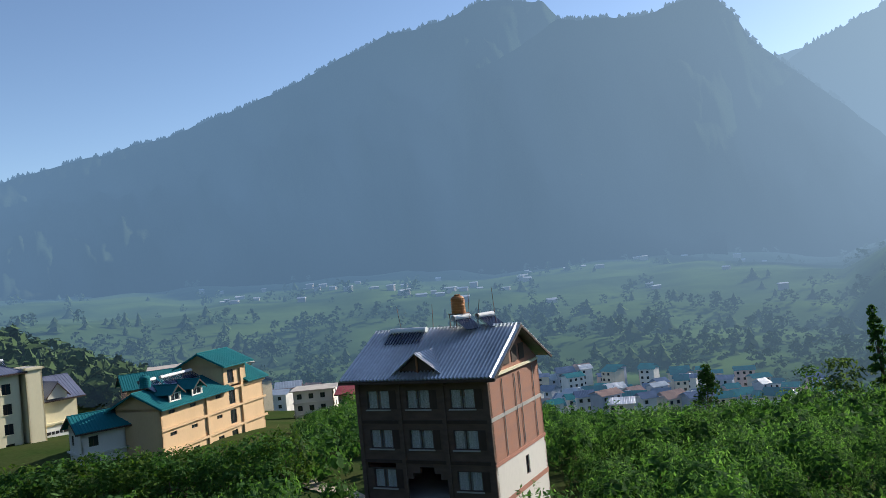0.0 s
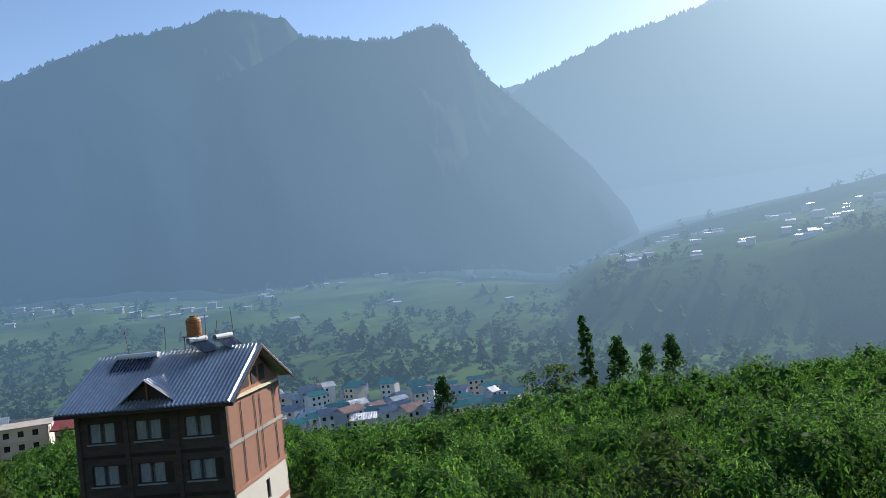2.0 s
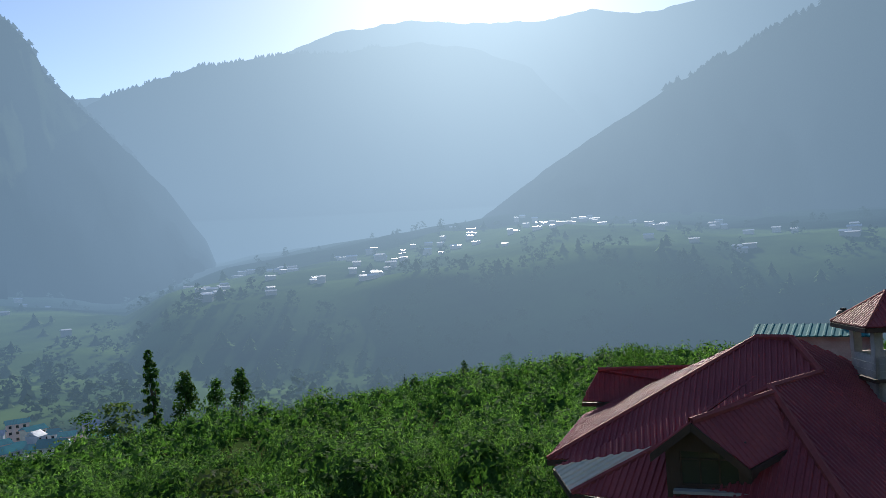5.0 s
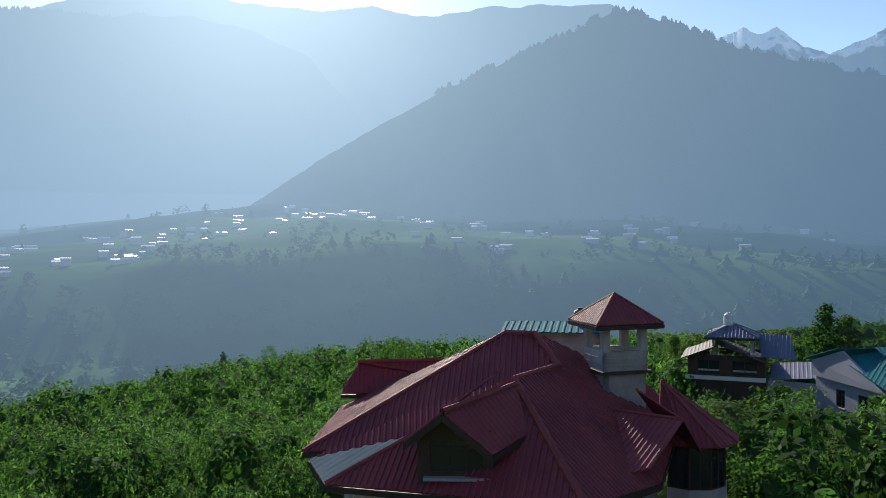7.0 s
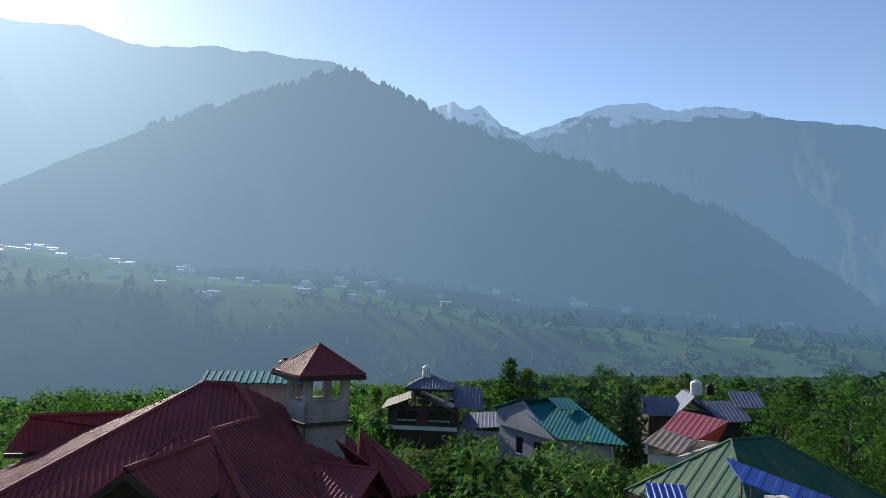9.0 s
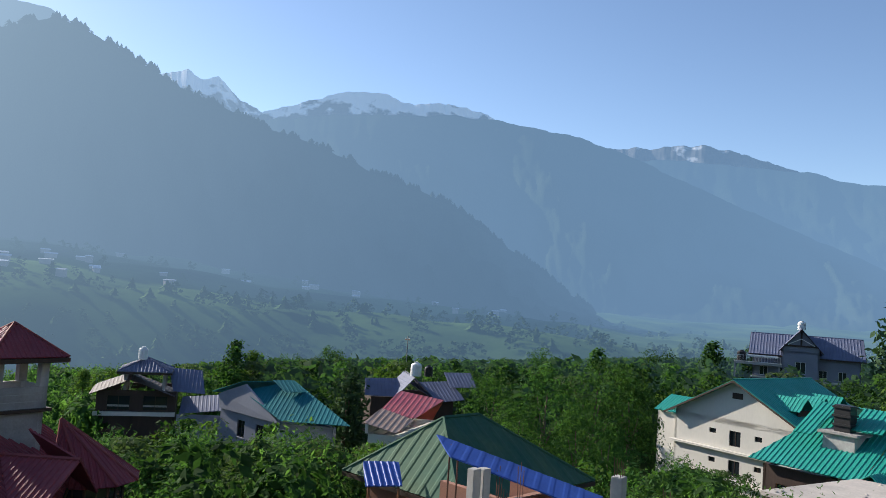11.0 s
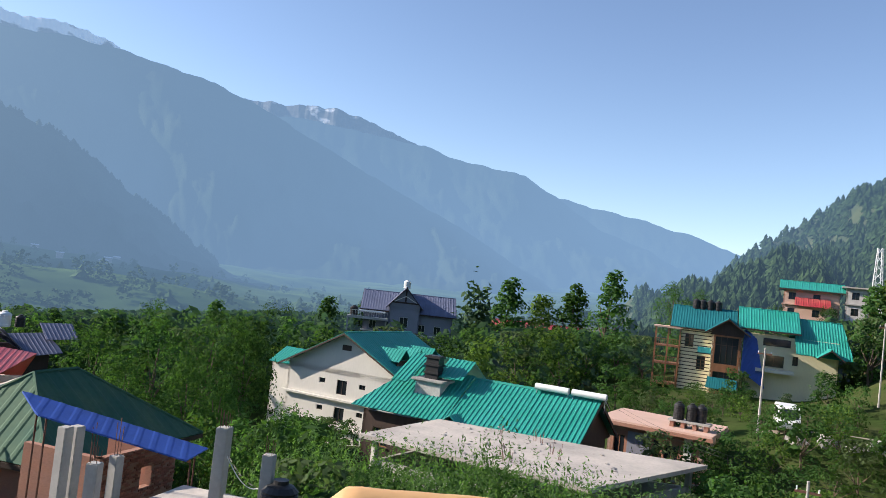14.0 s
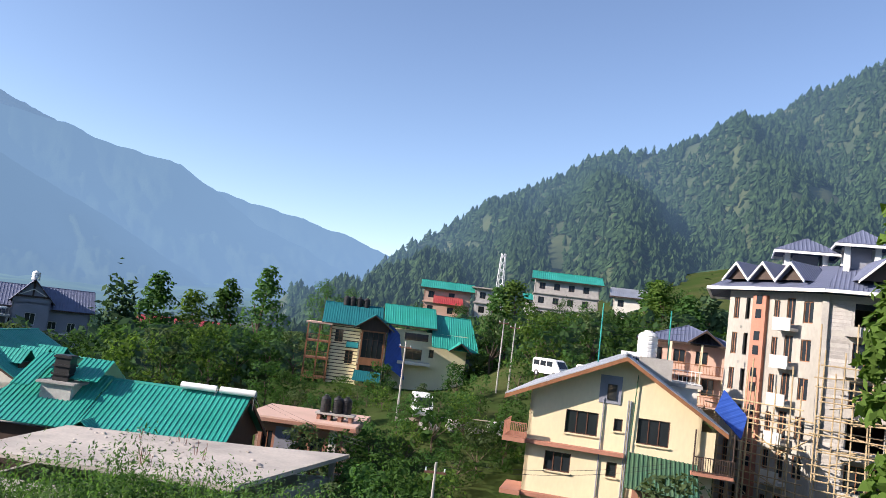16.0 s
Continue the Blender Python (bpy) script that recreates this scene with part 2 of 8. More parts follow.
# ---- helpers for building ----
def polar(az, r, z=0.0):
    return Vector((r * math.sin(radians(az)), r * math.cos(radians(az)), z))


def mesh_from(name, verts, faces, material, smooth=False):
    me = bpy.data.meshes.new(name)
    me.from_pydata([tuple(v) for v in verts], [], faces)
    me.materials.append(material)
    if smooth:
        me.polygons.foreach_set("use_smooth", [True] * len(me.polygons))
    me.update()
    return me


def quads(name, arr, material, tips=None, tip_material=None):
    """A mesh of loose quads from an array (n, 4, 3); tips: further quads with a second material."""
    body = len(arr)
    if tips is not None:
        arr = np.concatenate([arr, tips])
    n = len(arr)
    me = bpy.data.meshes.new(name)
    me.vertices.add(4 * n)
    me.vertices.foreach_set("co", arr.reshape(-1).astype(np.float32))
    me.loops.add(4 * n)
    me.loops.foreach_set("vertex_index", np.arange(4 * n, dtype=np.int32))
    me.polygons.add(n)
    me.polygons.foreach_set("loop_start", np.arange(0, 4 * n, 4, dtype=np.int32))
    me.polygons.foreach_set("loop_total", np.full(n, 4, dtype=np.int32))
    me.update(calc_edges=True)
    me.materials.append(material)
    if tips is not None:
        me.materials.append(tip_material)
        me.polygons.foreach_set("material_index", (np.arange(n) >= body).astype(np.int32))
    return me


# ---- ground ----
# (x, y, z) of the ground at places round the terrace
SPOTS = np.array([(0, 0, 6), (0, 62, 0), (-33, 90, -2), (-50, 100, 0), (25, 40, 3), (34, 12, 5.5), (60, 75, -5), (20, 120, -7), (90, 60, -3),
                  (75, 2, 3.5), (58, -14, 5), (33, -12, 7), (45, -38, 4.5), (74, -56, 0), (38, -46, 4.5), (32, -58, 6.0), (112, -100, -1), (95, -25, 0), (150, -60, -4), (140, -120, -2), (7, -52, 6.5),
                  (-3, -66, 8), (5, -86, 13.5), (27, -71, 11), (45, -100, 9.5), (50, -152, 20), (20, -110, 17), (-40, -40, 14), (-40, 20, 8), (120, 20, 1)], float)


def near_ground(x, y):
    d2 = (SPOTS[:, 0] - x) ** 2 + (SPOTS[:, 1] - y) ** 2 + 40.0
    w = 1.0 / d2 ** 1.6
    return float((w * SPOTS[:, 2]).sum() / w.sum())


def knots(az, table):
    return float(np.interp(az, [k[0] for k in table], [k[1] for k in table]))


def smooth01(t):
    t = min(1.0, max(0.0, t))
    return t * t * (3 - 2 * t)


BRINK = [(-60, 16), (-35, 11), (-25, -1), (-15, -15), (5, -16), (15, -22), (30, -24), (45, -13), (60, -9), (75, -8), (95, -6), (120, -7), (140, -1), (150, 8), (160, 30), (180, 60), (230, 60), (300, 20)]
BRINK_R = [(-60, 300), (-35, 300), (0, 190), (15, 180), (40, 190), (60, 210), (100, 230), (130, 300), (150, 400), (300, 300)]
FLOOR_Z = [(-60, -30), (-30, -40), (-10, -45), (10, -44), (25, -58), (60, -85), (95, -60), (120, -40), (140, -20), (155, 10), (170, 60), (185, 100), (300, 20)]
TERRACE = [(-60, 40), (-30, 0), (-12, -18), (5, -30), (20, -42), (27, -40), (30, 2), (45, 8), (58, 13), (70, 2), (84, 0), (100, -8), (117, -22), (135, -30), (150, 0), (170, 120), (300, 20)]
PIEDMONT = [(-60, 90), (-30, 40), (-10, 30), (18, 2), (27, -20), (36, 40), (50, 92), (58, 112), (70, 95), (83, 78), (96, 40), (117, -15), (135, -20), (150, 10), (170, 200), (300, 20)]


def ground_z(x, y):
    r = math.hypot(x, y)
    az = math.degrees(math.atan2(x, y))
    if az < -60:
        az += 360
    az = min(az, 300.0)
    br = knots(az, BRINK_R)
    near = near_ground(x, y)
    if r <= br:
        t = smooth01((r - 110) / (br - 110))
        z = near * (1 - t) + knots(az, BRINK) * t
    else:
        stops = [(br, knots(az, BRINK)), (br + 200, knots(az, FLOOR_Z)), (640, knots(az, FLOOR_Z)), (800, knots(az, TERRACE)), (1550, knots(az, PIEDMONT)), (2600, knots(az, PIEDMONT) + 30), (4700, 100.0)]
        z = knots(r, stops)
        z += (noise.noise(Vector((x / 90, y / 90, 3.3))) * 9 + noise.noise(Vector((x / 260, y / 260, 1.3))) * 14) * smooth01((r - br) / 150)
    return z + noise.noise(Vector((x / 14, y / 14, 0))) * 0.35


def build_ground():
    rs = np.concatenate([np.linspace(0.5, 120, 40), np.geomspace(126, 4700, 74)])
    n_az = 400
    verts, faces = [], []
    for r in rs:
        for k in range(n_az):
            a = 2 * math.pi * k / n_az
            x, y = r * math.sin(a), r * math.cos(a)
            verts.append((x, y, ground_z(x, y)))
    for i in range(len(rs) - 1):
        for k in range(n_az):
            k2 = (k + 1) % n_az
            faces.append((i * n_az + k, i * n_az + k2, (i + 1) * n_az + k2, (i + 1) * n_az + k))
    me = mesh_from("ground", verts, faces, M["ground"], smooth=True)
    me.materials.append(M["far_ground"])
    me.polygons.foreach_set("material_index", [1 if rs[i // n_az] > 330 else 0 for i in range(len(faces))])
    return tagged(new("ground", me), "grassy orchard hillside falling to a hazy valley with terraced fields", "ground", kind="structure")


ground = build_ground()


# ---- mountains ----
def ridge_mesh(name, line, r_top, r_foot, foot_z, material, rough=1.0, teeth=0.0, step=0.12, seed=0.0, rows=34):
    """A mountain flank: a skyline of (bearing, elevation angle) knots, with spurs and gullies down to its foot, and a back slope."""
    az0, az1 = line[0][0], line[-1][0]
    n = int((az1 - az0) / step) + 1
    verts, faces = [], []
    for i in range(n):
        az = az0 + (az1 - az0) * i / (n - 1)
        el = knots(az, line)
        jag = noise.fractal(Vector((az * 0.55 * rough ** 2, seed, 0)), 1.0, 2.0, 6) * 0.16 * rough
        tooth = teeth * max(0.0, noise.noise(Vector((az * 9.0, seed, 5)))) * abs(noise.noise(Vector((az * 31.0, seed, 2))))
        top = EYE + r_top * math.tan(radians(el + jag + tooth))
        for j in range(rows + 1):
            s = 1 - j / rows
            spur = noise.fractal(Vector((az * 0.2 + s * 0.9, s * 1.6 + seed, seed)), 1.0, 2.0, 5)
            r = r_foot + (r_top - r_foot) * s + spur * (r_top - r_foot) * 0.15 * math.sin(math.pi * s) * rough
            z = foot_z + (top - foot_z) * (s ** 1.12) + noise.fractal(Vector((az * 0.8, s * 6, seed + 9)), 1.0, 2.0, 4) * 22 * math.sin(math.pi * s) * rough
            verts.append(polar(az, r, z))
        verts.append(polar(az, r_top + 160, foot_z))
    w = rows + 2
    for i in range(n - 1):
        for j in range(w - 1):
            faces.append((i * w + j, i * w + j + 1, (i + 1) * w + j + 1, (i + 1) * w + j))
    return mesh_from(name, verts, faces, material, smooth=True)


RANGES = [
    # name, skyline, r_top, r_foot, foot_z, material, label
    ("mountain_west", [(-75, 9.5), (-50, 7.0), (-36, 6.6), (-29.3, 8.4), (-26, 9.4), (-19, 11.1), (-13.5, 13), (-9.7, 14.4), (-6.3, 15.9), (-2.4, 17.4), (1.1, 17.8), (4.6, 19.0), (9.1, 18.4), (10, 17.2), (14, 14), (20, 8)], 3100, 1500, -10, "forest_west", "steep forested mountain in blue morning haze"),
    ("mountain_crag", [(-14, 3.0), (-4, 9), (5, 14.6), (10, 17.0), (16, 16.3), (19.7, 17.0), (20.8, 16.8), (22, 15.4), (22.8, 13.7), (24.6, 11.8), (26.4, 9.9), (27.8, 8.5), (30, 6.2), (32.5, 2.5), (34, -2)], 2500, 1600, -40, "forest_west", "craggy forested peak with a steep dark flank in haze"),
    ("mountain_under_sun", [(22, 9), (25.4, 11.9), (27.1, 12.6), (32.3, 14.4), (37.7, 15.2), (42.2, 15.4), (48.6, 15.9), (52.7, 15.1), (56.6, 13.5), (59.6, 10.3), (62, 7.0), (66, 2)], 2950, 2600, -60, "forest_far", "rounded forested mountain washed out by low sun"),
    ("mountain_far_crest", [(24, 12.1), (26, 12.3), (38, 15.2), (42.3, 16.8), (47.8, 17.4), (52, 17), (57.3, 16.7), (61.3, 17.1), (64.6, 16.4), (70, 17), (73.7, 17.0), (78.6, 16.8), (80, 16), (86, 9)], 3700, 2600, 200, "forest_far", "distant mountain crest pale in the sun's glow"),
    ("mountain_wooded", [(50, 1.5), (57.2, 6.3), (61.7, 8.9), (67.3, 11.7), (73, 14), (79, 16.3), (80.6, 16.0), (84.9, 14.3), (86.7, 13.3), (91.8, 11.6), (97.6, 10), (104, 7.8), (107.4, 6.6), (111.3, 3.9), (114.7, 1.7), (118, -0.6), (122, -2.5)], 1700, 1300, -30, "forest_far", "wooded mountain shoulder with conifers along its crest"),
    ("mountain_snowy", [(82, 12), (85, 13.7), (87.5, 14.4), (88.6, 14.0), (89.6, 14.3), (91.3, 12.8), (93, 12.2), (97, 11)], 4400, 3600, 400, "snow_far", "far rocky summit with snow patches"),
    ("mountain_snow_crest", [(92, 11.5), (93, 12.2), (96, 13.4), (98.3, 14.2), (101.1, 14.5), (103.9, 13.7), (105, 14.1), (108.8, 13.6), (111, 12.5)], 4300, 3500, 300, "snow_far", "far snow-flecked rocky crest"),
    ("mountain_long_ridge", [(86, 9), (93, 11.7), (98, 12.6), (103, 13.0), (107, 13.2), (110.5, 13.0), (116.4, 12), (120.4, 10.6), (124.7, 8.7), (127.7, 7.3), (131.9, 5.5), (135.9, 3.7), (141, 1.0), (146, -1.5)], 3000, 2000, -20, "forest_far", "long forested ridge stepping down to the valley"),
    ("mountain_snow_tail", [(115, 10), (118.2, 11.3), (121.6, 11.4), (125.3, 11.6), (129.1, 10.6), (131.6, 9.5), (134, 8)], 4500, 3900, 400, "snow_far", "far crest streaked with snow"),
    ("mountain_down_valley", [(112, 8), (120.3, 10.6), (125.4, 10.4), (132.8, 9.6), (134.8, 8.9), (138.6, 8.5), (142.4, 6.8), (144.9, 5.1), (148.8, 3.8), (153, 1.5), (158, -1)], 4100, 2900, 0, "forest_far", "hazy forested ridge down the valley"),
    ("mountain_valley_end", [(130, 8.5), (139.3, 8.4), (142, 7), (145.8, 6.4), (151.3, 5.3), (154.6, 4.2), (160, 2.0), (170, 1)], 4600, 3800, 0, "forest_far", "faint last ridge at the end of the valley"),
]
for i, (nm, line, rt, rf, fz, mk, lab) in enumerate(RANGES):
    tagged(new(nm, ridge_mesh(nm, line, rt, rf, fz, M[mk], seed=3.7 * i, rough=1.25 if mk == "snow_far" else 1.0, step=0.06 if mk == "snow_far" else 0.12)), lab, "mountain", kind="structure")

HILL = [(140, -3), (150, -0.5), (153, 2), (156, 4.7), (159.1, 7.0), (163, 9.3), (166.9, 11.4), (168.8, 13.0), (170.4, 13.3), (174, 13.6), (176.7, 14.5), (180.3, 15.9), (182.7, 17.5), (187.6, 19.5), (200, 22), (225, 20), (260, 14), (285, 6)]


def hill_point(az, s):
    """A place on the pine hill, with its spurs and gullies: s from 0 at its foot to 1 at its crest."""
    top = EYE + 760 * math.tan(radians(knots(az, HILL)))
    fold = noise.noise(Vector((az * 0.2 + s * 0.8, s * 1.8, 3))) * 34 + noise.noise(Vector((az * 0.55, s * 4.5, 8))) * 12
    return polar(az, 200 + 560 * s, 8 + (top - 8) * s ** 1.12 + fold * min(1.0, 5 * s) * math.sin(math.pi * min(1.0, s * 0.5 + 0.5 * s ** 3)) ** 0.8)


def build_hill():
    cols, rows = 300, 30
    verts = [hill_point(140 + 145 * i / cols, j / rows) if j <= rows else hill_point(140 + 145 * i / cols, 1.0) * 1.2 - Vector((0, 0, 260)) for i in range(cols + 1) for j in range(rows + 2)]
    w = rows + 2
    faces = [(i * w + j, i * w + j + 1, (i + 1) * w + j + 1, (i + 1) * w + j) for i in range(cols) for j in range(w - 1)]
    tagged(new("pine_hill", mesh_from("pine_hill", verts, faces, M["hill"], smooth=True)), "sunlit hillside covered in pine forest", "hill", kind="structure")


build_hill()

# ---- trees ----
rng = np.random.default_rng(11)


def leaf_quads(centres, size, rng, up=0.3, slim=0.5, facing=None):
    """One small tilted quad at each centre; facing: the way that each leaf roughly looks."""
    n = len(centres)
    a = rng.normal(size=(n, 3))
    a[:, 2] += up
    if facing is None:
        a /= np.linalg.norm(a, axis=1)[:, None]
        b = np.cross(a, rng.normal(size=(n, 3)))
    else:
        f = facing / (np.linalg.norm(facing, axis=1)[:, None] + 1e-9) + rng.normal(size=(n, 3)) * 0.38
        a = np.cross(f, np.cross(a, f))
        a /= np.linalg.norm(a, axis=1)[:, None] + 1e-9
        b = np.cross(f, a)
    b /= np.linalg.norm(b, axis=1)[:, None] + 1e-9
    s = size * rng.uniform(0.6, 1.35, n)[:, None]
    return np.stack([centres - a * s, centres + b * s * slim, centres + a * s, centres - b * s * slim], axis=1)


def shoots_crown(rng, height, radius, base, shoots, leaves, size, upright=0.9, dome=0.86, long=0.24):
    """An orchard tree's crown: leafy shoots that rise out of a rounded, uneven head."""
    inner, ways = [], []
    lump = rng.uniform(0, 6.28, 3)

    def shell(n, shrink):
        th, u = rng.uniform(0, 2 * math.pi, n), rng.uniform(0.0, 1, n)
        wob = 1 + 0.13 * np.sin(3 * th + lump[0]) + 0.1 * np.sin(5 * th + 4 * u + lump[1])
        rr = radius * np.sqrt(np.clip(1 - u ** 1.6, 0, 1)) * wob * shrink
        return np.stack([rr * np.cos(th), rr * np.sin(th), base + (height * dome - base) * u * shrink], axis=1)

    def away(p):
        return p - np.array([0, 0, height * 0.25])
    skin = shell(shoots * leaves // 2, 1.0) + rng.normal(size=(shoots * leaves // 2, 3)) * 0.1
    core = shell(shoots * 2, 0.8)
    for f in shell(shoots, 0.96):
        ln = height * rng.uniform(0.4 * long, long)
        d = np.array([f[0] / radius * 0.3, f[1] / radius * 0.3, upright]) + rng.normal(size=3) * 0.1
        n = max(3, leaves // 2)
        t = rng.uniform(0, 1, n)
        off = rng.normal(size=(n, 3)) * (0.13 * (1.1 - t))[:, None]
        inner.append(f + t[:, None] * d * ln + off)
        ways.append(off * 3 + away(f)[None, :] * 0.25)
    body = np.concatenate([leaf_quads(skin, size * 1.1, rng, up=0.9, slim=0.45, facing=away(skin)), leaf_quads(core, size * 2.5, rng, up=0.6, slim=0.75, facing=away(core))])
    return body, leaf_quads(np.concatenate(inner), size * 1.05, rng, up=1.8, slim=0.34, facing=np.concatenate(ways))


def blob_crown(rng, height, base, radius, clumps, leaves, size, taper=0.5, lean=0.0):
    """A broad tree's crown: many leaf clumps on the ends of limbs, with gaps between."""
    pts, ways = [], []
    for _ in range(clumps):
        h = rng.uniform(0, 1)
        env = radius * min(1.0, (h / 0.22) ** 0.6 + 0.25) * (1.02 - h) ** taper
        th = rng.uniform(0, 2 * math.pi)
        rr = env * math.sqrt(rng.uniform(0.15, 1))
        c = np.array([rr * math.cos(th) + lean * h, rr * math.sin(th), base + (height - base) * h])
        cr = radius * rng.uniform(0.16, 0.34)
        v = rng.normal(size=(leaves, 3))
        v[:, 2] += 0.35
        v /= np.linalg.norm(v, axis=1)[:, None]
        pts.append(c + v * cr * rng.uniform(0.72, 1.05, leaves)[:, None] * np.array([1, 1, 0.75]))
        out = c - np.array([0, 0, height * 0.4])
        ways.append(v + 0.5 * out / (np.linalg.norm(out) + 1e-6))
    return leaf_quads(np.concatenate(pts), size, rng, facing=np.concatenate(ways))


def cone_crown(rng, height, base, radius, whorls, leaves, size):
    """A conifer: drooping whorls of boughs on a straight stem."""
    pts = []
    for k in range(whorls):
        h = k / whorls
        z = base + (height - base) * h
        rad = radius * (1 - h) ** 0.85 + 0.12
        for _ in range(max(4, int(9 * (1 - h)) + 3)):
            th = rng.uniform(0, 2 * math.pi)
            ln = rad * rng.uniform(0.6, 1.1)
            t = rng.uniform(0.1, 1, leaves)
            p = np.stack([np.cos(th) * ln * t, np.sin(th) * ln * t, z - 0.35 * ln * t ** 1.5 + 0.1 * rng.normal(size=leaves)], axis=1)
            pts.append(p + rng.normal(size=(leaves, 3)) * 0.08 * rad)
    return leaf_quads(np.concatenate(pts), size, rng, up=-0.1)


def limb(bm, a, b, r0, r1, sides=6):
    a, b = Vector(a), Vector(b)
    d = (b - a).normalized()
    s = d.orthogonal().normalized()
    t = d.cross(s)
    rings = []
    for p, r in ((a, r0), (b, r1)):
        rings.append([bm.verts.new(p + (s * math.cos(2 * math.pi * k / sides) + t * math.sin(2 * math.pi * k / sides)) * r) for k in range(sides)])
    for k in range(sides):
        bm.faces.new((rings[0][k], rings[0][(k + 1) % sides], rings[1][(k + 1) % sides], rings[1][k]))
    bm.faces.new(rings[1])


def bm_mesh(name, bm, material):
    bmesh.ops.recalc_face_normals(bm, faces=bm.faces)
    me = bpy.data.meshes.new(name)
    bm.to_mesh(me)
    bm.free()
    me.materials.append(material)
    return me


def trunk_mesh(rng, height, r, spread, limbs=5, fork=0.35):
    bm = bmesh.new()
    f = height * fork
    limb(bm, (0, 0, -0.4), (0.05, 0.03, f), r * 1.25, r * 0.85, 8)
    limb(bm, (0.05, 0.03, f), (0, 0, height * 0.8), r * 0.8, r * 0.25)
    for k in range(limbs):
        th = 2 * math.pi * k / limbs + rng.uniform(-0.4, 0.4)
        z0 = f * rng.uniform(0.8, 1.4)
        limb(bm, (0.03, 0.02, z0), (spread * math.cos(th), spread * math.sin(th), z0 + height * rng.uniform(0.2, 0.4)), r * 0.5, r * 0.15, 5)
    return bm_mesh("trunk", bm, M["bark"])


def tree(name, trunk, crown, label, group=""):
    ob = tagged(new(name, trunk), label, "tree", group)
    c = new("crown", crown)
    c.parent = ob
    return ob


apple_crowns = []
for _ in range(8):
    body, tips = shoots_crown(rng, rng.uniform(4.2, 5.6), rng.uniform(2.2, 2.9), 0.2, 100, 14, 0.13)
    apple_crowns.append(quads("crown", body, M["leaf"], tips, M["leaf_tip"]))
near_crowns = []
for _ in range(4):
    body, tips = shoots_crown(rng, rng.uniform(4.6, 5.4), rng.uniform(2.1, 2.6), 0.2, 210, 22, 0.08, upright=1.25, dome=0.84, long=0.3)
    near_crowns.append(quads("crown", body, M["leaf"], tips, M["leaf_tip"]))
apple_trunks = [trunk_mesh(rng, 2.6, 0.09, 0.9) for _ in range(3)]
apple_far = [shoots_crown(rng, rng.uniform(4.2, 5.6), rng.uniform(2.2, 2.9), 0.2, 34, 8, 0.23) for _ in range(8)]


def scaled(arr, s, rot, x, y, z):
    c, sn = math.cos(rot), math.sin(rot)
    r = np.array([[c, -sn, 0], [sn, c, 0], [0, 0, 1]])
    return (arr @ r.T) * s + np.array([x, y, z])


# Places that stay free of orchard trees: (x, y, radius)
CLEAR = [(66, -31, 10.5), (54, -27, 7.5), (0, 63, 11), (-1, 55, 6), (32, 12, 12.5), (-36, 108, 7.5), (-32, 120, 8), (-56, 121, 9), (-60, 112, 6), (-49, 99, 5), (-65, 112, 7), (34, -13, 9.5), (25, -10, 6), (75, 2, 12), (78, -10, 9), (58, -15, 6), (73, -20, 10), (74, -58, 13), (38, -46, 13), (48, -48, 8),
         (32, -38, 9.5), (32, -57, 8), (112, -100, 16), (6, -55, 11), (-4, -68, 11), (5, -88, 10), (46, -102, 11), (27, -70.5, 3.5), (20, -75, 3.5), (15, -79, 4), (0, 0, 14), (71.5, -9.5, 5), (66, -18, 5), (-13, 78, 5), (-8, 62, 5)]


def is_clear(x, y, margin=0.0):
    return all((x - a) ** 2 + (y - b) ** 2 > (c + margin) ** 2 for a, b, c in CLEAR)


def orchard():
    far, tips, near_count = [], [], 0
    rg = np.random.default_rng(5)
    for ix in range(-40, 60):
        for iy in range(-40, 60):
            x, y = ix * 5.3 + rg.uniform(-0.9, 0.9) + iy * 0.4, iy * 5.3 + rg.uniform(-0.9, 0.9)
            r, az = math.hypot(x, y), math.degrees(math.atan2(x, y))
            if not (-34 < az < 150) or r < 24 or not is_clear(x, y) or rg.uniform() < 0.05:
                continue
            limit = knots(az, BRINK_R) * (0.92 if az < 100 else 0.6)
            if az > 96:
                limit = 46 if az > 128 else 70
            if r > limit:
                continue
            z = ground_z(x, y)
            s = rg.uniform(0.62, 1.3)
            if az < -8:
                # low young trees before the hotels
                s = min(s, (EYE + r * math.tan(radians(knots(az, [(-40, -9.2), (-26, -9.5), (-19, -10.1), (-14, -10.3), (-11, -8.9), (-8, -8.3)]))) - z) / 5.4)
                if s < 0.22:
                    continue
            if r < 78 and near_count < 250 and 5 < az:
                near_count += 1
                tree("apple_tree", apple_trunks[near_count % 3], apple_crowns[near_count % 8], "leafy green apple tree with upright shoots in the orchard", "orchard trees").matrix_basis = pose(x, y, z - 0.1, 0, 0, rg.uniform(0, 360)) @ Matrix.Scale(s, 4)
            else:
                kind, turn = rg.integers(8), rg.uniform(0, 6.28)
                far.append(scaled(apple_far[kind][0], s, turn, x, y, z - 0.1))
                tips.append(scaled(apple_far[kind][1], s, turn, x, y, z - 0.1))
    me = quads("orchard_rows", np.concatenate(far), M["leaf"], np.concatenate(tips), M["leaf_tip"])
    tagged(new("orchard_trees", me), "dense rows of green apple trees on the slope", "orchard", kind="stuff")
    print("orchard", near_count, len(far))


orchard()

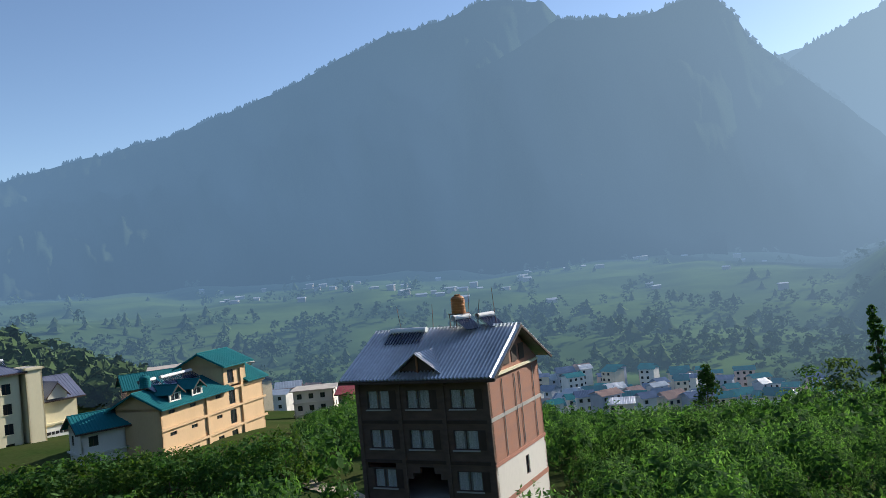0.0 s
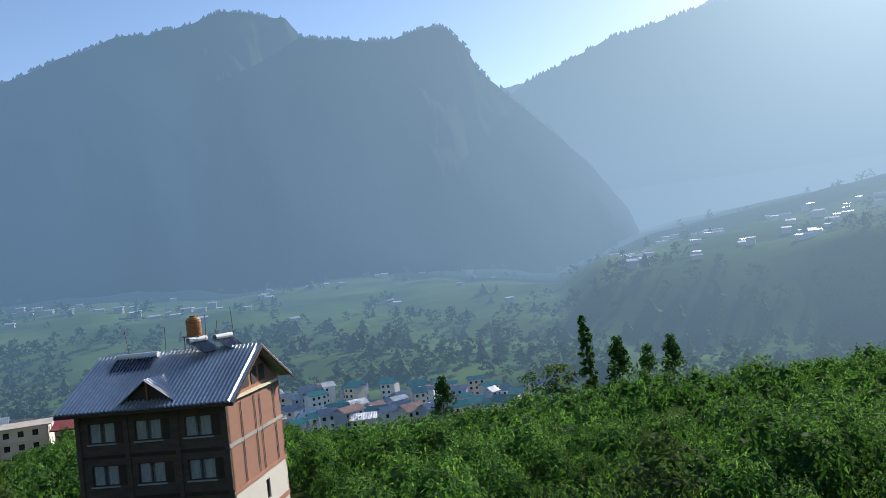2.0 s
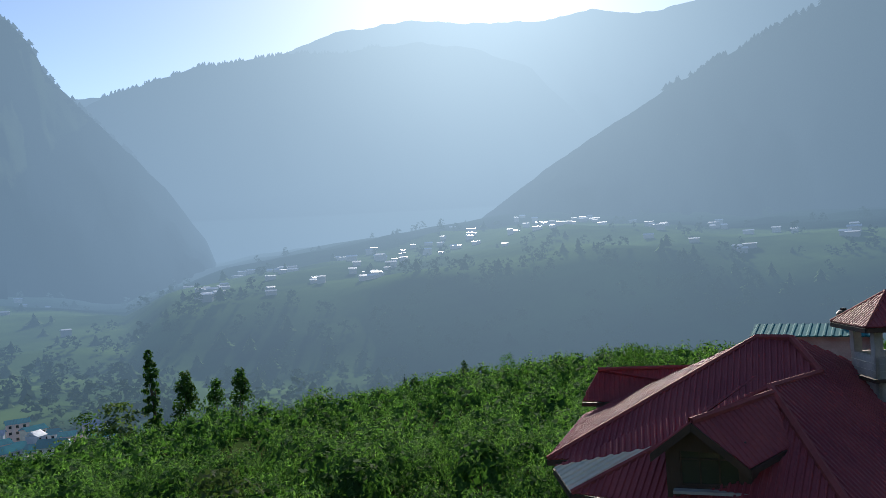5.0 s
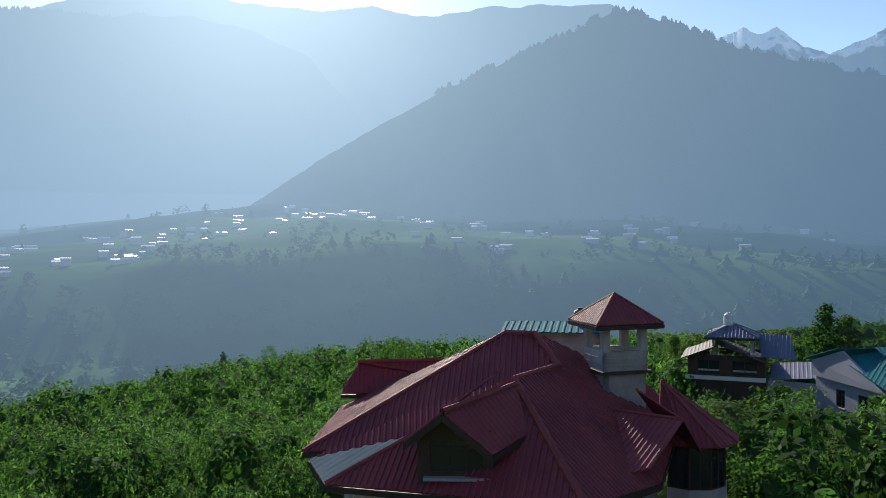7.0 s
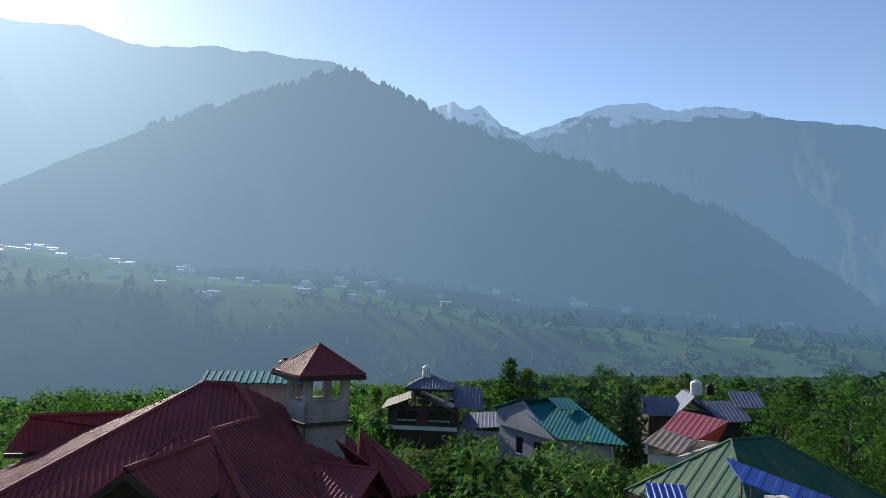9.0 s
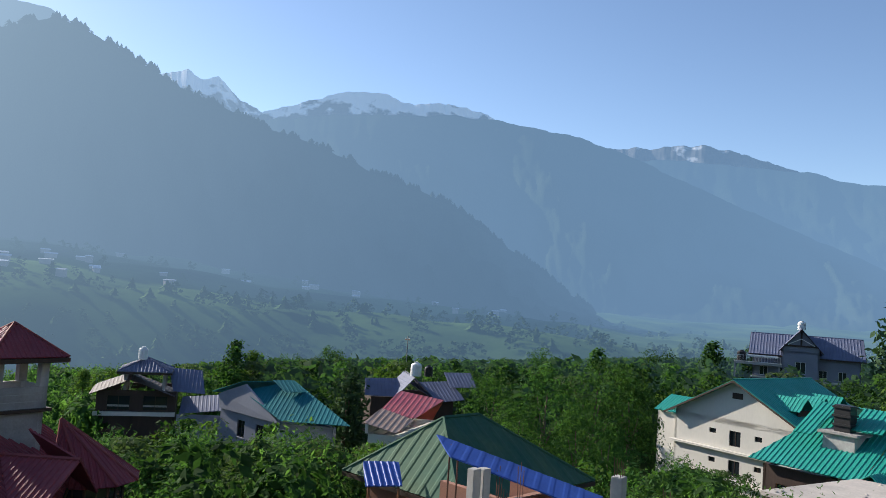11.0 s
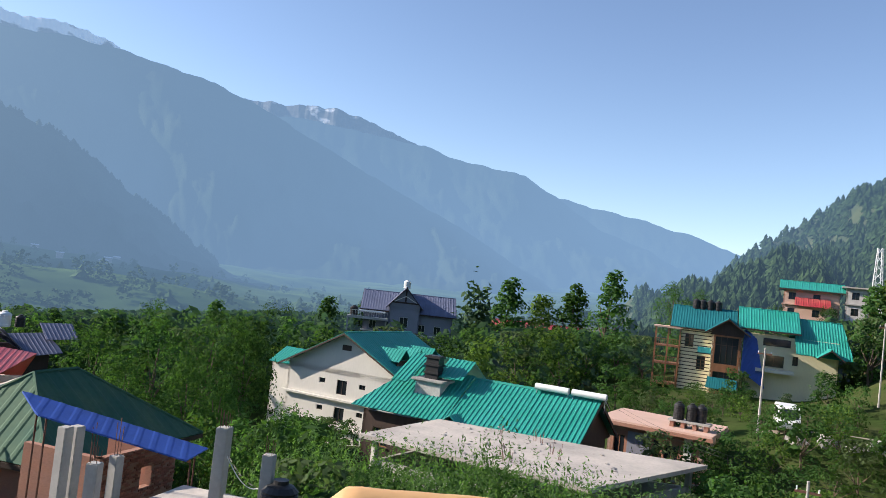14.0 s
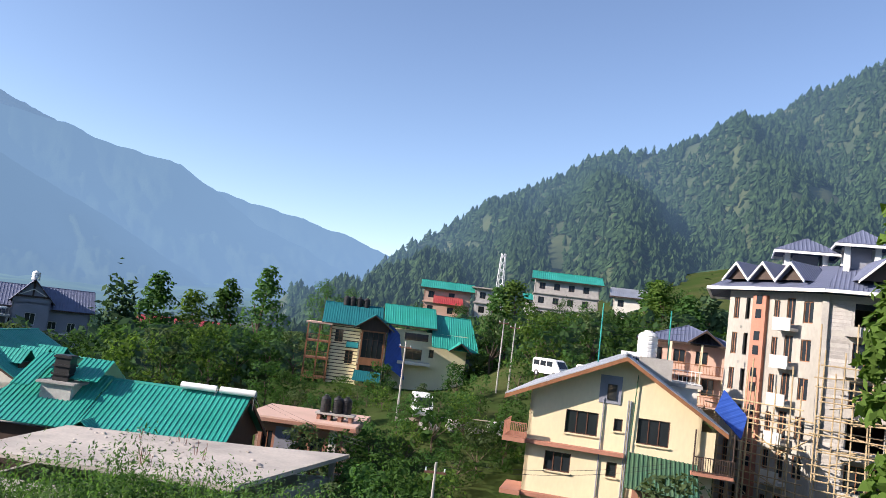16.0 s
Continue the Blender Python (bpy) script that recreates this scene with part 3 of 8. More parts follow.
# pines on the hillside, too many to count
def pine_shape(rng, radius, tiers=5):
    """A far pine of unit height: tiers of drooping, uneven boughs."""
    out = []
    for k in range(tiers):
        h = k / tiers
        top, low = 0.3 + 0.7 * (h + 0.38 - 0.2 * h), 0.06 + 0.84 * h
        n = 6 if k < 2 else 5
        turn = rng.uniform(0, 6.28)
        for j in range(n):
            a = turn + 2 * math.pi * (j + rng.uniform(-0.25, 0.25)) / n
            rad = radius * (1 - 0.86 * h) * rng.uniform(0.5, 1.35)
            tip = (rad * math.cos(a), rad * math.sin(a), low - 0.05 * rng.uniform(0, 1))
            w = 0.62 * rad
            out.append([(0, 0, min(1.0, top)), (w * math.cos(a - 0.62), w * math.sin(a - 0.62), low + 0.07), tip, (w * math.cos(a + 0.62), w * math.sin(a + 0.62), low + 0.07)])
    return np.array(out)


pine_shapes = [pine_shape(np.random.default_rng(70 + k), 0.38 + 0.08 * (k % 3), 3 + k % 2) for k in range(6)]


def hill_pines():
    rg = np.random.default_rng(9)
    out = []
    for _ in range(10500):
        az, s = rg.uniform(148, 196), rg.uniform(0.03, 1.0)
        if noise.noise(Vector((az * 0.35, s * 6, 4))) < -0.5:
            continue
        p = hill_point(az, s)
        h = (rg.uniform(5, 10) if rg.uniform() < 0.7 else rg.uniform(9, 13)) * (0.7 + 0.3 * s)
        out.append(scaled(pine_shapes[rg.integers(6)], h, rg.uniform(0, 6.28), p.x, p.y, p.z - 1))
    tagged(new("pine_forest", quads("pine_forest", np.concatenate(out), M["needle_hill"])), "dense dark green pine forest on the hillside", "forest", kind="stuff")


hill_pines()


# conifers along the crests and woods and hamlets on the far bank
def crest_trees():
    rg = np.random.default_rng(21)
    out = []
    for nm, line, rt, *_ in RANGES:
        if nm in ("mountain_wooded", "mountain_crag", "mountain_west", "mountain_under_sun"):
            lo, hi = {"mountain_wooded": (66, 118), "mountain_crag": (10, 29), "mountain_west": (-34, 9), "mountain_under_sun": (26, 46)}[nm]
            for _ in range(int((hi - lo) * 11)):
                az = rg.uniform(lo, hi)
                if noise.noise(Vector((az * 0.9, rt, 0))) < -0.15:
                    continue
                jag = noise.fractal(Vector((az * 0.55, 3.7 * [q[0] for q in RANGES].index(nm), 0)), 1.0, 2.0, 6) * 0.16
                z = EYE + rt * math.tan(radians(knots(az, line) + jag))
                p = polar(az, rt - 4, z)
                out.append(scaled(pine_shapes[rg.integers(6)] * np.array([1.3, 1.3, 1]), rg.uniform(7, 19), rg.uniform(0, 6), p.x, p.y, z - 4))
    tagged(new("crest_conifers", quads("crest_conifers", np.concatenate(out), M["forest_far"])), "conifers standing along the mountain crests", "forest", kind="stuff")


crest_trees()
bush_shapes = [blob_crown(np.random.default_rng(90 + k), 1.0, 0.05, 0.46, 12, 7, 0.105, taper=0.4) for k in range(6)]


def far_woods():
    rg = np.random.default_rng(31)
    out = []
    for _ in range(3300):
        az, r = rg.uniform(-38, 150), rg.uniform(300, 1700) if rg.uniform() < 0.5 else rg.uniform(420, 860)
        if rg.uniform() < 0.06:
            az, r = rg.uniform(-40, -20), rg.uniform(180, 330)
        x, y = r * math.sin(radians(az)), r * math.cos(radians(az))
        d = noise.noise(Vector((x / 120, y / 120, 7)))
        bluff = 420 < r < 860
        if d < (-0.4 if bluff else 0.0):
            continue
        h = rg.uniform(7, 16) if r > 420 else rg.uniform(4, 9)
        sh = pine_shapes[rg.integers(6)] * np.array([1.2, 1.2, 1]) if rg.uniform() < 0.25 else bush_shapes[rg.integers(6)] * np.array([1.3, 1.3, 1])
        out.append(scaled(sh, h, rg.uniform(0, 6), x, y, ground_z(x, y) - 0.5))
    # wooded spur beyond the hotels
    for _ in range(420):
        az, r = rg.uniform(-37, -20.5), rg.uniform(165, 290)
        x, y = r * math.sin(radians(az)), r * math.cos(radians(az))
        z = ground_z(x, y)
        line = knots(az, [(-37, 2.0), (-30, 0.1), (-28, -1.1), (-24, -3.2), (-20, -5.0)]) - rg.uniform(0, 1.2)
        h = min(rg.uniform(6, 14), EYE + r * math.tan(radians(line)) - z)
        if h > 2.5:
            sh = pine_shapes[rg.integers(6)] if rg.uniform() < 0.3 else bush_shapes[rg.integers(6)] * np.array([1.2, 1.2, 1])
            out.append(scaled(sh, h, rg.uniform(0, 6), x, y, z - 0.5))
    tagged(new("valley_woods", quads("valley_woods", np.concatenate(out), M["far_tree"])), "scattered trees and hedges across the hazy valley", "woods", kind="stuff")


far_woods()

# ---- building kit ----
def thing(name, x, y, z, heading, label, category, group="", kind=""):
    ob = tagged(new(name), label, category, group, kind)
    ob.matrix_basis = pose(x, y, z, 0, 0, heading)
    return ob


def part(name, bm, material, parent, label=""):
    """Link a bmesh (or a ready mesh) as one mesh object under a thing or under a part."""
    me = bm if isinstance(bm, bpy.types.Mesh) else bm_mesh(name, bm, material)
    ob = new(name, me)
    ob.parent = parent
    if label:
        ob["label"] = label
    return ob


def add_box(bm, x0, x1, y0, y1, z0, z1):
    v = [bm.verts.new(p) for p in ((x0, y0, z0), (x1, y0, z0), (x1, y1, z0), (x0, y1, z0), (x0, y0, z1), (x1, y0, z1), (x1, y1, z1), (x0, y1, z1))]
    for f in ((0, 3, 2, 1), (4, 5, 6, 7), (0, 1, 5, 4), (1, 2, 6, 5), (2, 3, 7, 6), (3, 0, 4, 7)):
        bm.faces.new([v[k] for k in f])
    return v


def box(name, material, parent, dims, label="", bevel=0.0):
    bm = bmesh.new()
    add_box(bm, *dims)
    if bevel:
        bmesh.ops.bevel(bm, geom=bm.edges[:], offset=bevel, segments=2, affect="EDGES")
    return part(name, bm, material, parent, label)


def tube(name, material, parent, a, b, r, label="", r1=None, sides=10):
    bm = bmesh.new()
    limb(bm, a, b, r, r if r1 is None else r1, sides)
    return part(name, bm, material, parent, label)


def frame_of(a, b):
    a, b = Vector((a[0], a[1], 0)), Vector((b[0], b[1], 0))
    u = (b - a).normalized()
    return a, u, Vector((u.y, -u.x, 0)), (b - a).length


def add_slab(bm, a, u, n, u0, u1, d0, d1, z0, z1):
    """A box in a wall's own frame: along u, outward n."""
    p = [a + u * s + n * d for s, d in ((u0, d0), (u1, d0), (u1, d1), (u0, d1))]
    v = [bm.verts.new((q.x, q.y, z)) for z in (z0, z1) for q in p]
    for f in ((0, 3, 2, 1), (4, 5, 6, 7), (0, 1, 5, 4), (1, 2, 6, 5), (2, 3, 7, 6), (3, 0, 4, 7)):
        bm.faces.new([v[k] for k in f])


def wall(parent, a, b, z0, z1, holes, material, thick=0.24, name="wall", label=""):
    """A wall from a to b (seen from outside: left to right) with real openings (u0, u1, z0, z1)."""
    a, u, n, ln = frame_of(a, b)
    us = sorted({0.0, ln, *[h for q in holes for h in q[:2]]})
    zs = sorted({z0, z1, *[h for q in holes for h in q[2:]]})
    bm = bmesh.new()
    for i in range(len(us) - 1):
        for j in range(len(zs) - 1):
            cu, cz = (us[i] + us[i + 1]) / 2, (zs[j] + zs[j + 1]) / 2
            if not any(h[0] < cu < h[1] and h[2] < cz < h[3] for h in holes):
                add_slab(bm, a, u, n, us[i], us[i + 1], -thick, 0, zs[j], zs[j + 1])
    bmesh.ops.remove_doubles(bm, verts=bm.verts[:], dist=0.0005)
    return part(name, bm, material, parent, label)


def window(parent, a, b, hole, frame_mat, panes=2, curtain=True, inset=0.1, transom=False, name="window"):
    """A framed window in a wall's opening: frame with mullions, a pane in each light, a curtain behind."""
    a, u, n, _ = frame_of(a, b)
    u0, u1, z0, z1 = hole
    f = 0.06
    bm = bmesh.new()
    for q in ((u0, u1, z0, z0 + f), (u0, u1, z1 - f, z1), (u0, u0 + f, z0 + f, z1 - f), (u1 - f, u1, z0 + f, z1 - f)):
        add_slab(bm, a, u, n, q[0], q[1], -inset - 0.08, -inset, q[2], q[3])
    step = (u1 - u0 - f) / panes
    for k in range(1, panes):
        add_slab(bm, a, u, n, u0 + k * step, u0 + k * step + f, -inset - 0.08, -inset, z0 + f, z1 - f)
    zt = z1 - (z1 - z0) * 0.3
    if transom:
        add_slab(bm, a, u, n, u0 + f, u1 - f, -inset - 0.07, -inset - 0.01, zt - 0.03, zt + 0.03)
    bmesh.ops.remove_doubles(bm, verts=bm.verts[:], dist=0.0005)
    win = part(name, bm, frame_mat, parent)
    for k in range(panes):
        pb = bmesh.new()
        add_slab(pb, a, u, n, u0 + k * step + f, u0 + (k + 1) * step, -inset - 0.05, -inset - 0.035, z0 + f, z1 - f)
        part("pane", pb, M["glass"] if not curtain else M["pane_clear"], win)
    if curtain:
        cb = bmesh.new()
        m = 14
        pts = [(u0 + f + (u1 - u0 - 2 * f) * i / m, -inset - 0.16 - 0.04 * (i % 2)) for i in range(m + 1)]
        gap = (0.36, 0.56) if panes > 1 else (2, 3)
        for (s0, d0), (s1, d1) in zip(pts, pts[1:]):
            if gap[0] < (s0 - u0) / (u1 - u0) < gap[1]:
                continue
            cb.faces.new([cb.verts.new((a.x + u.x * s + n.x * d, a.y + u.y * s + n.y * d, z)) for s, d, z in ((s0, d0, z0), (s1, d1, z0), (s1, d1, z1), (s0, d0, z1))])
        part("curtain", cb, M["curtain"], win, "pale gathered curtain")
    return win


def sill(parent, a, b, u0, u1, z, material, deep=0.12, thick=0.08, name="sill"):
    a, u, n, _ = frame_of(a, b)
    bm = bmesh.new()
    add_slab(bm, a, u, n, u0, u1, 0.002, deep, z, z + thick)
    return part(name, bm, material, parent)


def block(root, foot, z0, z1, material, openings=None, frame_mat=None, curtain=True, sides=None, panes=2, sills=True):
    """Walls on a counterclockwise footprint, a floor slab on top and windows per side: openings {side: [(u0, u1, z0, z1)]}."""
    openings, n = openings or {}, len(foot)
    for k in range(n):
        a, b = foot[k], foot[(k + 1) % n]
        hs = openings.get(k, [])
        wall(root, a, b, z0, z1, hs, (sides or {}).get(k, material))
        for h in hs:
            narrow = h[1] - h[0] < 0.8
            window(root, a, b, h, frame_mat or M["wood_dark"], 1 if narrow else panes, curtain and not narrow)
            if sills:
                sill(root, a, b, h[0] - 0.08, h[1] + 0.08, h[2] - 0.08, (sides or {}).get(k, material))
    for z in np.arange(z0 + 3.0, z1 + 0.5, 3.0):
        bm = bmesh.new()
        cx, cy = sum(p[0] for p in foot) / n, sum(p[1] for p in foot) / n
        lo = [bm.verts.new((cx + (x - cx) * 0.96, cy + (y - cy) * 0.96, min(z, z1) - 0.25)) for x, y in foot]
        hi = [bm.verts.new((v.co.x, v.co.y, v.co.z + 0.2)) for v in lo]
        bm.faces.new(lo), bm.faces.new(hi)
        for k in range(n):
            bm.faces.new((lo[k], lo[(k + 1) % n], hi[(k + 1) % n], hi[k]))
        part("floor_slab", bm, M["concrete"], root)


def band(root, foot, z, material, out=0.12, high=0.25, sides=None, name="string_course"):
    n = len(foot)
    for k in range(n):
        if sides is not None and k not in sides:
            continue
        a, u, nn, ln = frame_of(foot[k], foot[(k + 1) % n])
        bm = bmesh.new()
        add_slab(bm, a, u, nn, -out, ln + out, 0.003, out, z, z + high)
        part(name, bm, material, root)


def roof_plane(root, poly, material, spacing=0.26, rib=0.035, thick=0.05, name="roof_sheet", label=""):
    """A ribbed metal sheet on a convex polygon; its first edge is the eave, and the ribs run up from it."""
    p = [Vector(q) for q in poly]
    nrm = (p[1] - p[0]).cross(p[2] - p[0]).normalized()
    if nrm.z < 0:
        p = [p[1], p[0], *p[:1:-1]]
        nrm = -nrm
    e = (p[1] - p[0]).normalized()
    s = nrm.cross(e)
    flat = [((q - p[0]).dot(e), (q - p[0]).dot(s)) for q in p]
    lo_u, hi_u = min(f[0] for f in flat) + 0.004, max(f[0] for f in flat) - 0.004
    w = spacing * 0.24
    cols = [(lo_u, 0.0)]
    for i in range(int((hi_u - lo_u) / spacing)):
        uu = lo_u + (i + 0.5) * spacing
        if rib > 0.08:
            # deep waves
            cols += [(uu - spacing * 0.44, 0.0), (uu - spacing * 0.12, rib), (uu + spacing * 0.12, rib), (uu + spacing * 0.44, 0.0)]
            continue
        cols += [(uu - w, 0.0), (uu - w * 0.45, rib), (uu + w * 0.45, rib), (uu + w, 0.0)]
    cols.append((hi_u, 0.0))
    bm, rows = bmesh.new(), []
    for uu, h in cols:
        hits = [va + (vb - va) * (uu - ua) / (ub - ua) for (ua, va), (ub, vb) in zip(flat, flat[1:] + flat[:1]) if (ua - uu) * (ub - uu) < 0]
        if len(hits) < 2:
            continue
        va, vb = min(hits), max(hits)
        rows.append([bm.verts.new(p[0] + e * uu + s * v + nrm * k) for v, k in ((va, h), (vb, h), (vb, -thick), (va, -thick))])
    for a, b in zip(rows, rows[1:]):
        for k in range(4):
            k2 = (k + 1) % 4
            bm.faces.new((a[k], b[k], b[k2], a[k2]))
    for end in (rows[0], rows[-1][::-1]):
        bm.faces.new(end)
    bmesh.ops.recalc_face_normals(bm, faces=bm.faces)
    me = bpy.data.meshes.new(name)
    bm.to_mesh(me)
    bm.free()
    me.materials.append(material)
    return part(name, me, material, root, label)


def cap(root, a, b, material, r=0.11, name="ridge_cap"):
    return tube(name, material, root, a, b, r, sides=6)


def fascia(root, a, b, material, high=0.2, thick=0.05, name="fascia_board"):
    """A board hanging under a roof edge from a to b."""
    a, b = Vector(a), Vector(b)
    d = (b - a).normalized()
    side = d.cross(Vector((0, 0, 1))).normalized() * thick
    dn = Vector((0, 0, -high))
    bm = bmesh.new()
    lift = Vector((0, 0, -0.055))
    v = [bm.verts.new(q + lift) for q in (a - side, b - side, b + side, a + side, a - side + dn, b - side + dn, b + side + dn, a + side + dn)]
    for f in ((0, 1, 2, 3), (7, 6, 5, 4), (0, 4, 5, 1), (1, 5, 6, 2), (2, 6, 7, 3), (3, 7, 4, 0)):
        bm.faces.new([v[k] for k in f])
    return part(name, bm, material, root)


def gable_roof(root, x0, x1, y0, y1, ze, zr, material, along="x", over=0.6, wall_mat=None, spacing=0.26, cap_mat=None, mid=0.5, board=None, rib=0.035):
    """Two sheets over a rectangle, a ridge cap, boards on the edges and the gable triangles."""
    ax0, ax1, ay0, ay1 = x0 - over, x1 + over, y0 - over, y1 + over
    if along == "x":
        ym = ay0 + (ay1 - ay0) * mid
        A, B, C, D, R0, R1 = (ax0, ay0, ze), (ax1, ay0, ze), (ax1, ay1, ze), (ax0, ay1, ze), (ax0, ym, zr), (ax1, ym, zr)
        sheets = ([A, B, R1, R0], [C, D, R0, R1])
        tri = [((x0, y0 + 0.02), (x0, y1), (x0, ym)), ((x1, y0 + 0.02), (x1, y1), (x1, ym))]
        ends = ((A, R0), (D, R0), (B, R1), (C, R1), (A, B))
    else:
        xm = ax0 + (ax1 - ax0) * mid
        A, B, C, D, R0, R1 = (ax0, ay0, ze), (ax0, ay1, ze), (ax1, ay1, ze), (ax1, ay0, ze), (xm, ay0, zr), (xm, ay1, zr)
        sheets = ([B, A, R0, R1], [D, C, R1, R0])
        tri = [((x0, y0), (x1, y0), (xm, y0)), ((x0, y1), (x1, y1), (xm, y1))]
        ends = ((A, R0), (D, R0), (B, R1), (C, R1))
    for sh in sheets:
        roof_plane(root, sh, material, spacing, rib)
    cap(root, R0, R1, cap_mat or material)
    for a, b in ends:
        fascia(root, a, b, board or M["wood_dark"])
    if wall_mat:
        slope = (zr - ze) / (abs(R0[1] - ay0) if along == "x" else abs(R0[0] - ax0))
        for i, (a, b, m) in enumerate(tri):
            bm = bmesh.new()
            sgn = 1 if i == 0 else -1
            off = Vector((0.2 * sgn, 0, 0)) if along == "x" else Vector((0, 0.2 * sgn, 0))
            drop = 0.09
            zb = ze + slope * over - drop
            pts = [Vector((*a, ze - 0.35)), Vector((*b, ze - 0.35)), Vector((*b, max(ze - 0.3, zb))), Vector((*m, zr - drop)), Vector((*a, max(ze - 0.3, zb)))]
            f = [bm.verts.new(q) for q in pts]
            g = [bm.verts.new(q + off) for q in pts]
            bm.faces.new(f), bm.faces.new(g[::-1])
            for k in range(5):
                bm.faces.new((f[k], g[k], g[(k + 1) % 5], f[(k + 1) % 5]))
            part("gable_wall", bm, wall_mat, root)


def hip_roof(root, x0, x1, y0, y1, ze, zr, material, over=0.6, spacing=0.26, cap_mat=None, ridge=None, board=None):
    x0, x1, y0, y1 = x0 - over, x1 + over, y0 - over, y1 + over
    ym, h = (y0 + y1) / 2, (y1 - y0) / 2
    if ridge is None:
        ridge = (min(x0 + h, (x0 + x1) / 2), max(x1 - h, (x0 + x1) / 2))
    if x1 - x0 >= y1 - y0 or ridge[0] != ridge[1]:
        R0, R1 = (ridge[0], ym, zr), (ridge[1] + 0.001, ym, zr)
    else:
        R0 = R1 = ((x0 + x1) / 2, ym, zr)
    A, B, C, D = (x0, y0, ze), (x1, y0, ze), (x1, y1, ze), (x0, y1, ze)
    flat = (Vector(R0) - Vector(R1)).length < 0.05
    roof_plane(root, [A, B, R0] if flat else [A, B, R1, R0], material, spacing)
    roof_plane(root, [B, C, R1], material, spacing)
    roof_plane(root, [C, D, R0] if flat else [C, D, R0, R1], material, spacing)
    roof_plane(root, [D, A, R0], material, spacing)
    for a, b in ((A, R0), (D, R0), (B, R1), (C, R1)):
        cap(root, a, b, cap_mat or material, 0.09)
    if not flat:
        cap(root, R0, R1, cap_mat or material)
    for a, b in ((A, B), (B, C), (C, D), (D, A)):
        fascia(root, a, b, board or M["wood_dark"])


def solar_heater(x, y, z, heading, tilt=35, wide=2.0, white=True):
    """A thermosiphon water heater: white tank over a tilted row of collector tubes on a steel stand."""
    ob = thing("solar_water_heater", x, y, z, heading, "roof solar water heater with a white tank and dark tubes", "water heater", "roof water heaters")
    tube("tank", M["white"], ob, (-wide / 2, 0.9, 1.0), (wide / 2, 0.9, 1.0), 0.24, sides=14)
    for k in range(12):
        xx = -wide / 2 + 0.12 + k * (wide - 0.24) / 11
        tube("collector_tube", M["panel"], ob, (xx, -0.5, 0.12), (xx, 0.8, 0.92), 0.05, sides=6)
    for s in (-wide / 2 + 0.1, wide / 2 - 0.1):
        tube("stand_leg", M["steel"], ob, (s, 0.95, -0.15), (s, 0.9, 0.8), 0.025, sides=4)
        tube("stand_rail", M["steel"], ob, (s, -0.6, 0.0), (s, 0.9, 0.78), 0.025, sides=4)
        tube("stand_leg", M["steel"], ob, (s, -0.55, -0.15), (s, -0.55, 0.1), 0.025, sides=4)
    return ob


def water_tank(x, y, z, material, r=0.55, h=1.25, label="black plastic water tank with a ribbed wall"):
    ob = thing("water_tank", x, y, z, 0, label, "water tank", "roof water tanks")
    bm = bmesh.new()
    prof = [(r * 0.97, 0)]
    for k in range(5):
        zz = h * (0.08 + 0.15 * k)
        prof += [(r, zz), (r, zz + h * 0.09), (r * 0.95, zz + h * 0.11)]
    prof += [(r, h * 0.84), (r * 0.75, h * 0.95), (r * 0.4, h)]
    rings = [[bm.verts.new((q * math.cos(2 * math.pi * k / 18), q * math.sin(2 * math.pi * k / 18), zz)) for k in range(18)] for q, zz in prof]
    for a, b in zip(rings, rings[1:]):
        for k in range(18):
            bm.faces.new((a[k], a[(k + 1) % 18], b[(k + 1) % 18], b[k]))
    bm.faces.new(rings[0][::-1]), bm.faces.new(rings[-1])
    part("body", bm, material, ob)
    tube("lid", material, ob, (0, 0, h), (0, 0, h + 0.1), r * 0.42, sides=14)
    return ob


def clear_pane():
    m = glass_mat("clear_pane", (0.4, 0.42, 0.42), 0.05)
    n, l = m.node_tree.nodes, m.node_tree.links
    mx, tr = n.new("ShaderNodeMixShader"), n.new("ShaderNodeBsdfTransparent")
    mx.inputs[0].default_value = 0.25
    l.new(tr.outputs[0], mx.inputs[1]), l.new(n["Principled BSDF"].outputs[0], mx.inputs[2])
    l.new(mx.outputs[0], n["Material Output"].inputs["Surface"])
    return m


M["pane_clear"] = clear_pane()


def rect(w, d, x=0.0, y=0.0):
    return [(x, y), (x + w, y), (x + w, y + d), (x, y + d)]


def grid_holes(us, zs, w, h):
    return [(u, u + w, z, z + h) for u in us for z in zs]

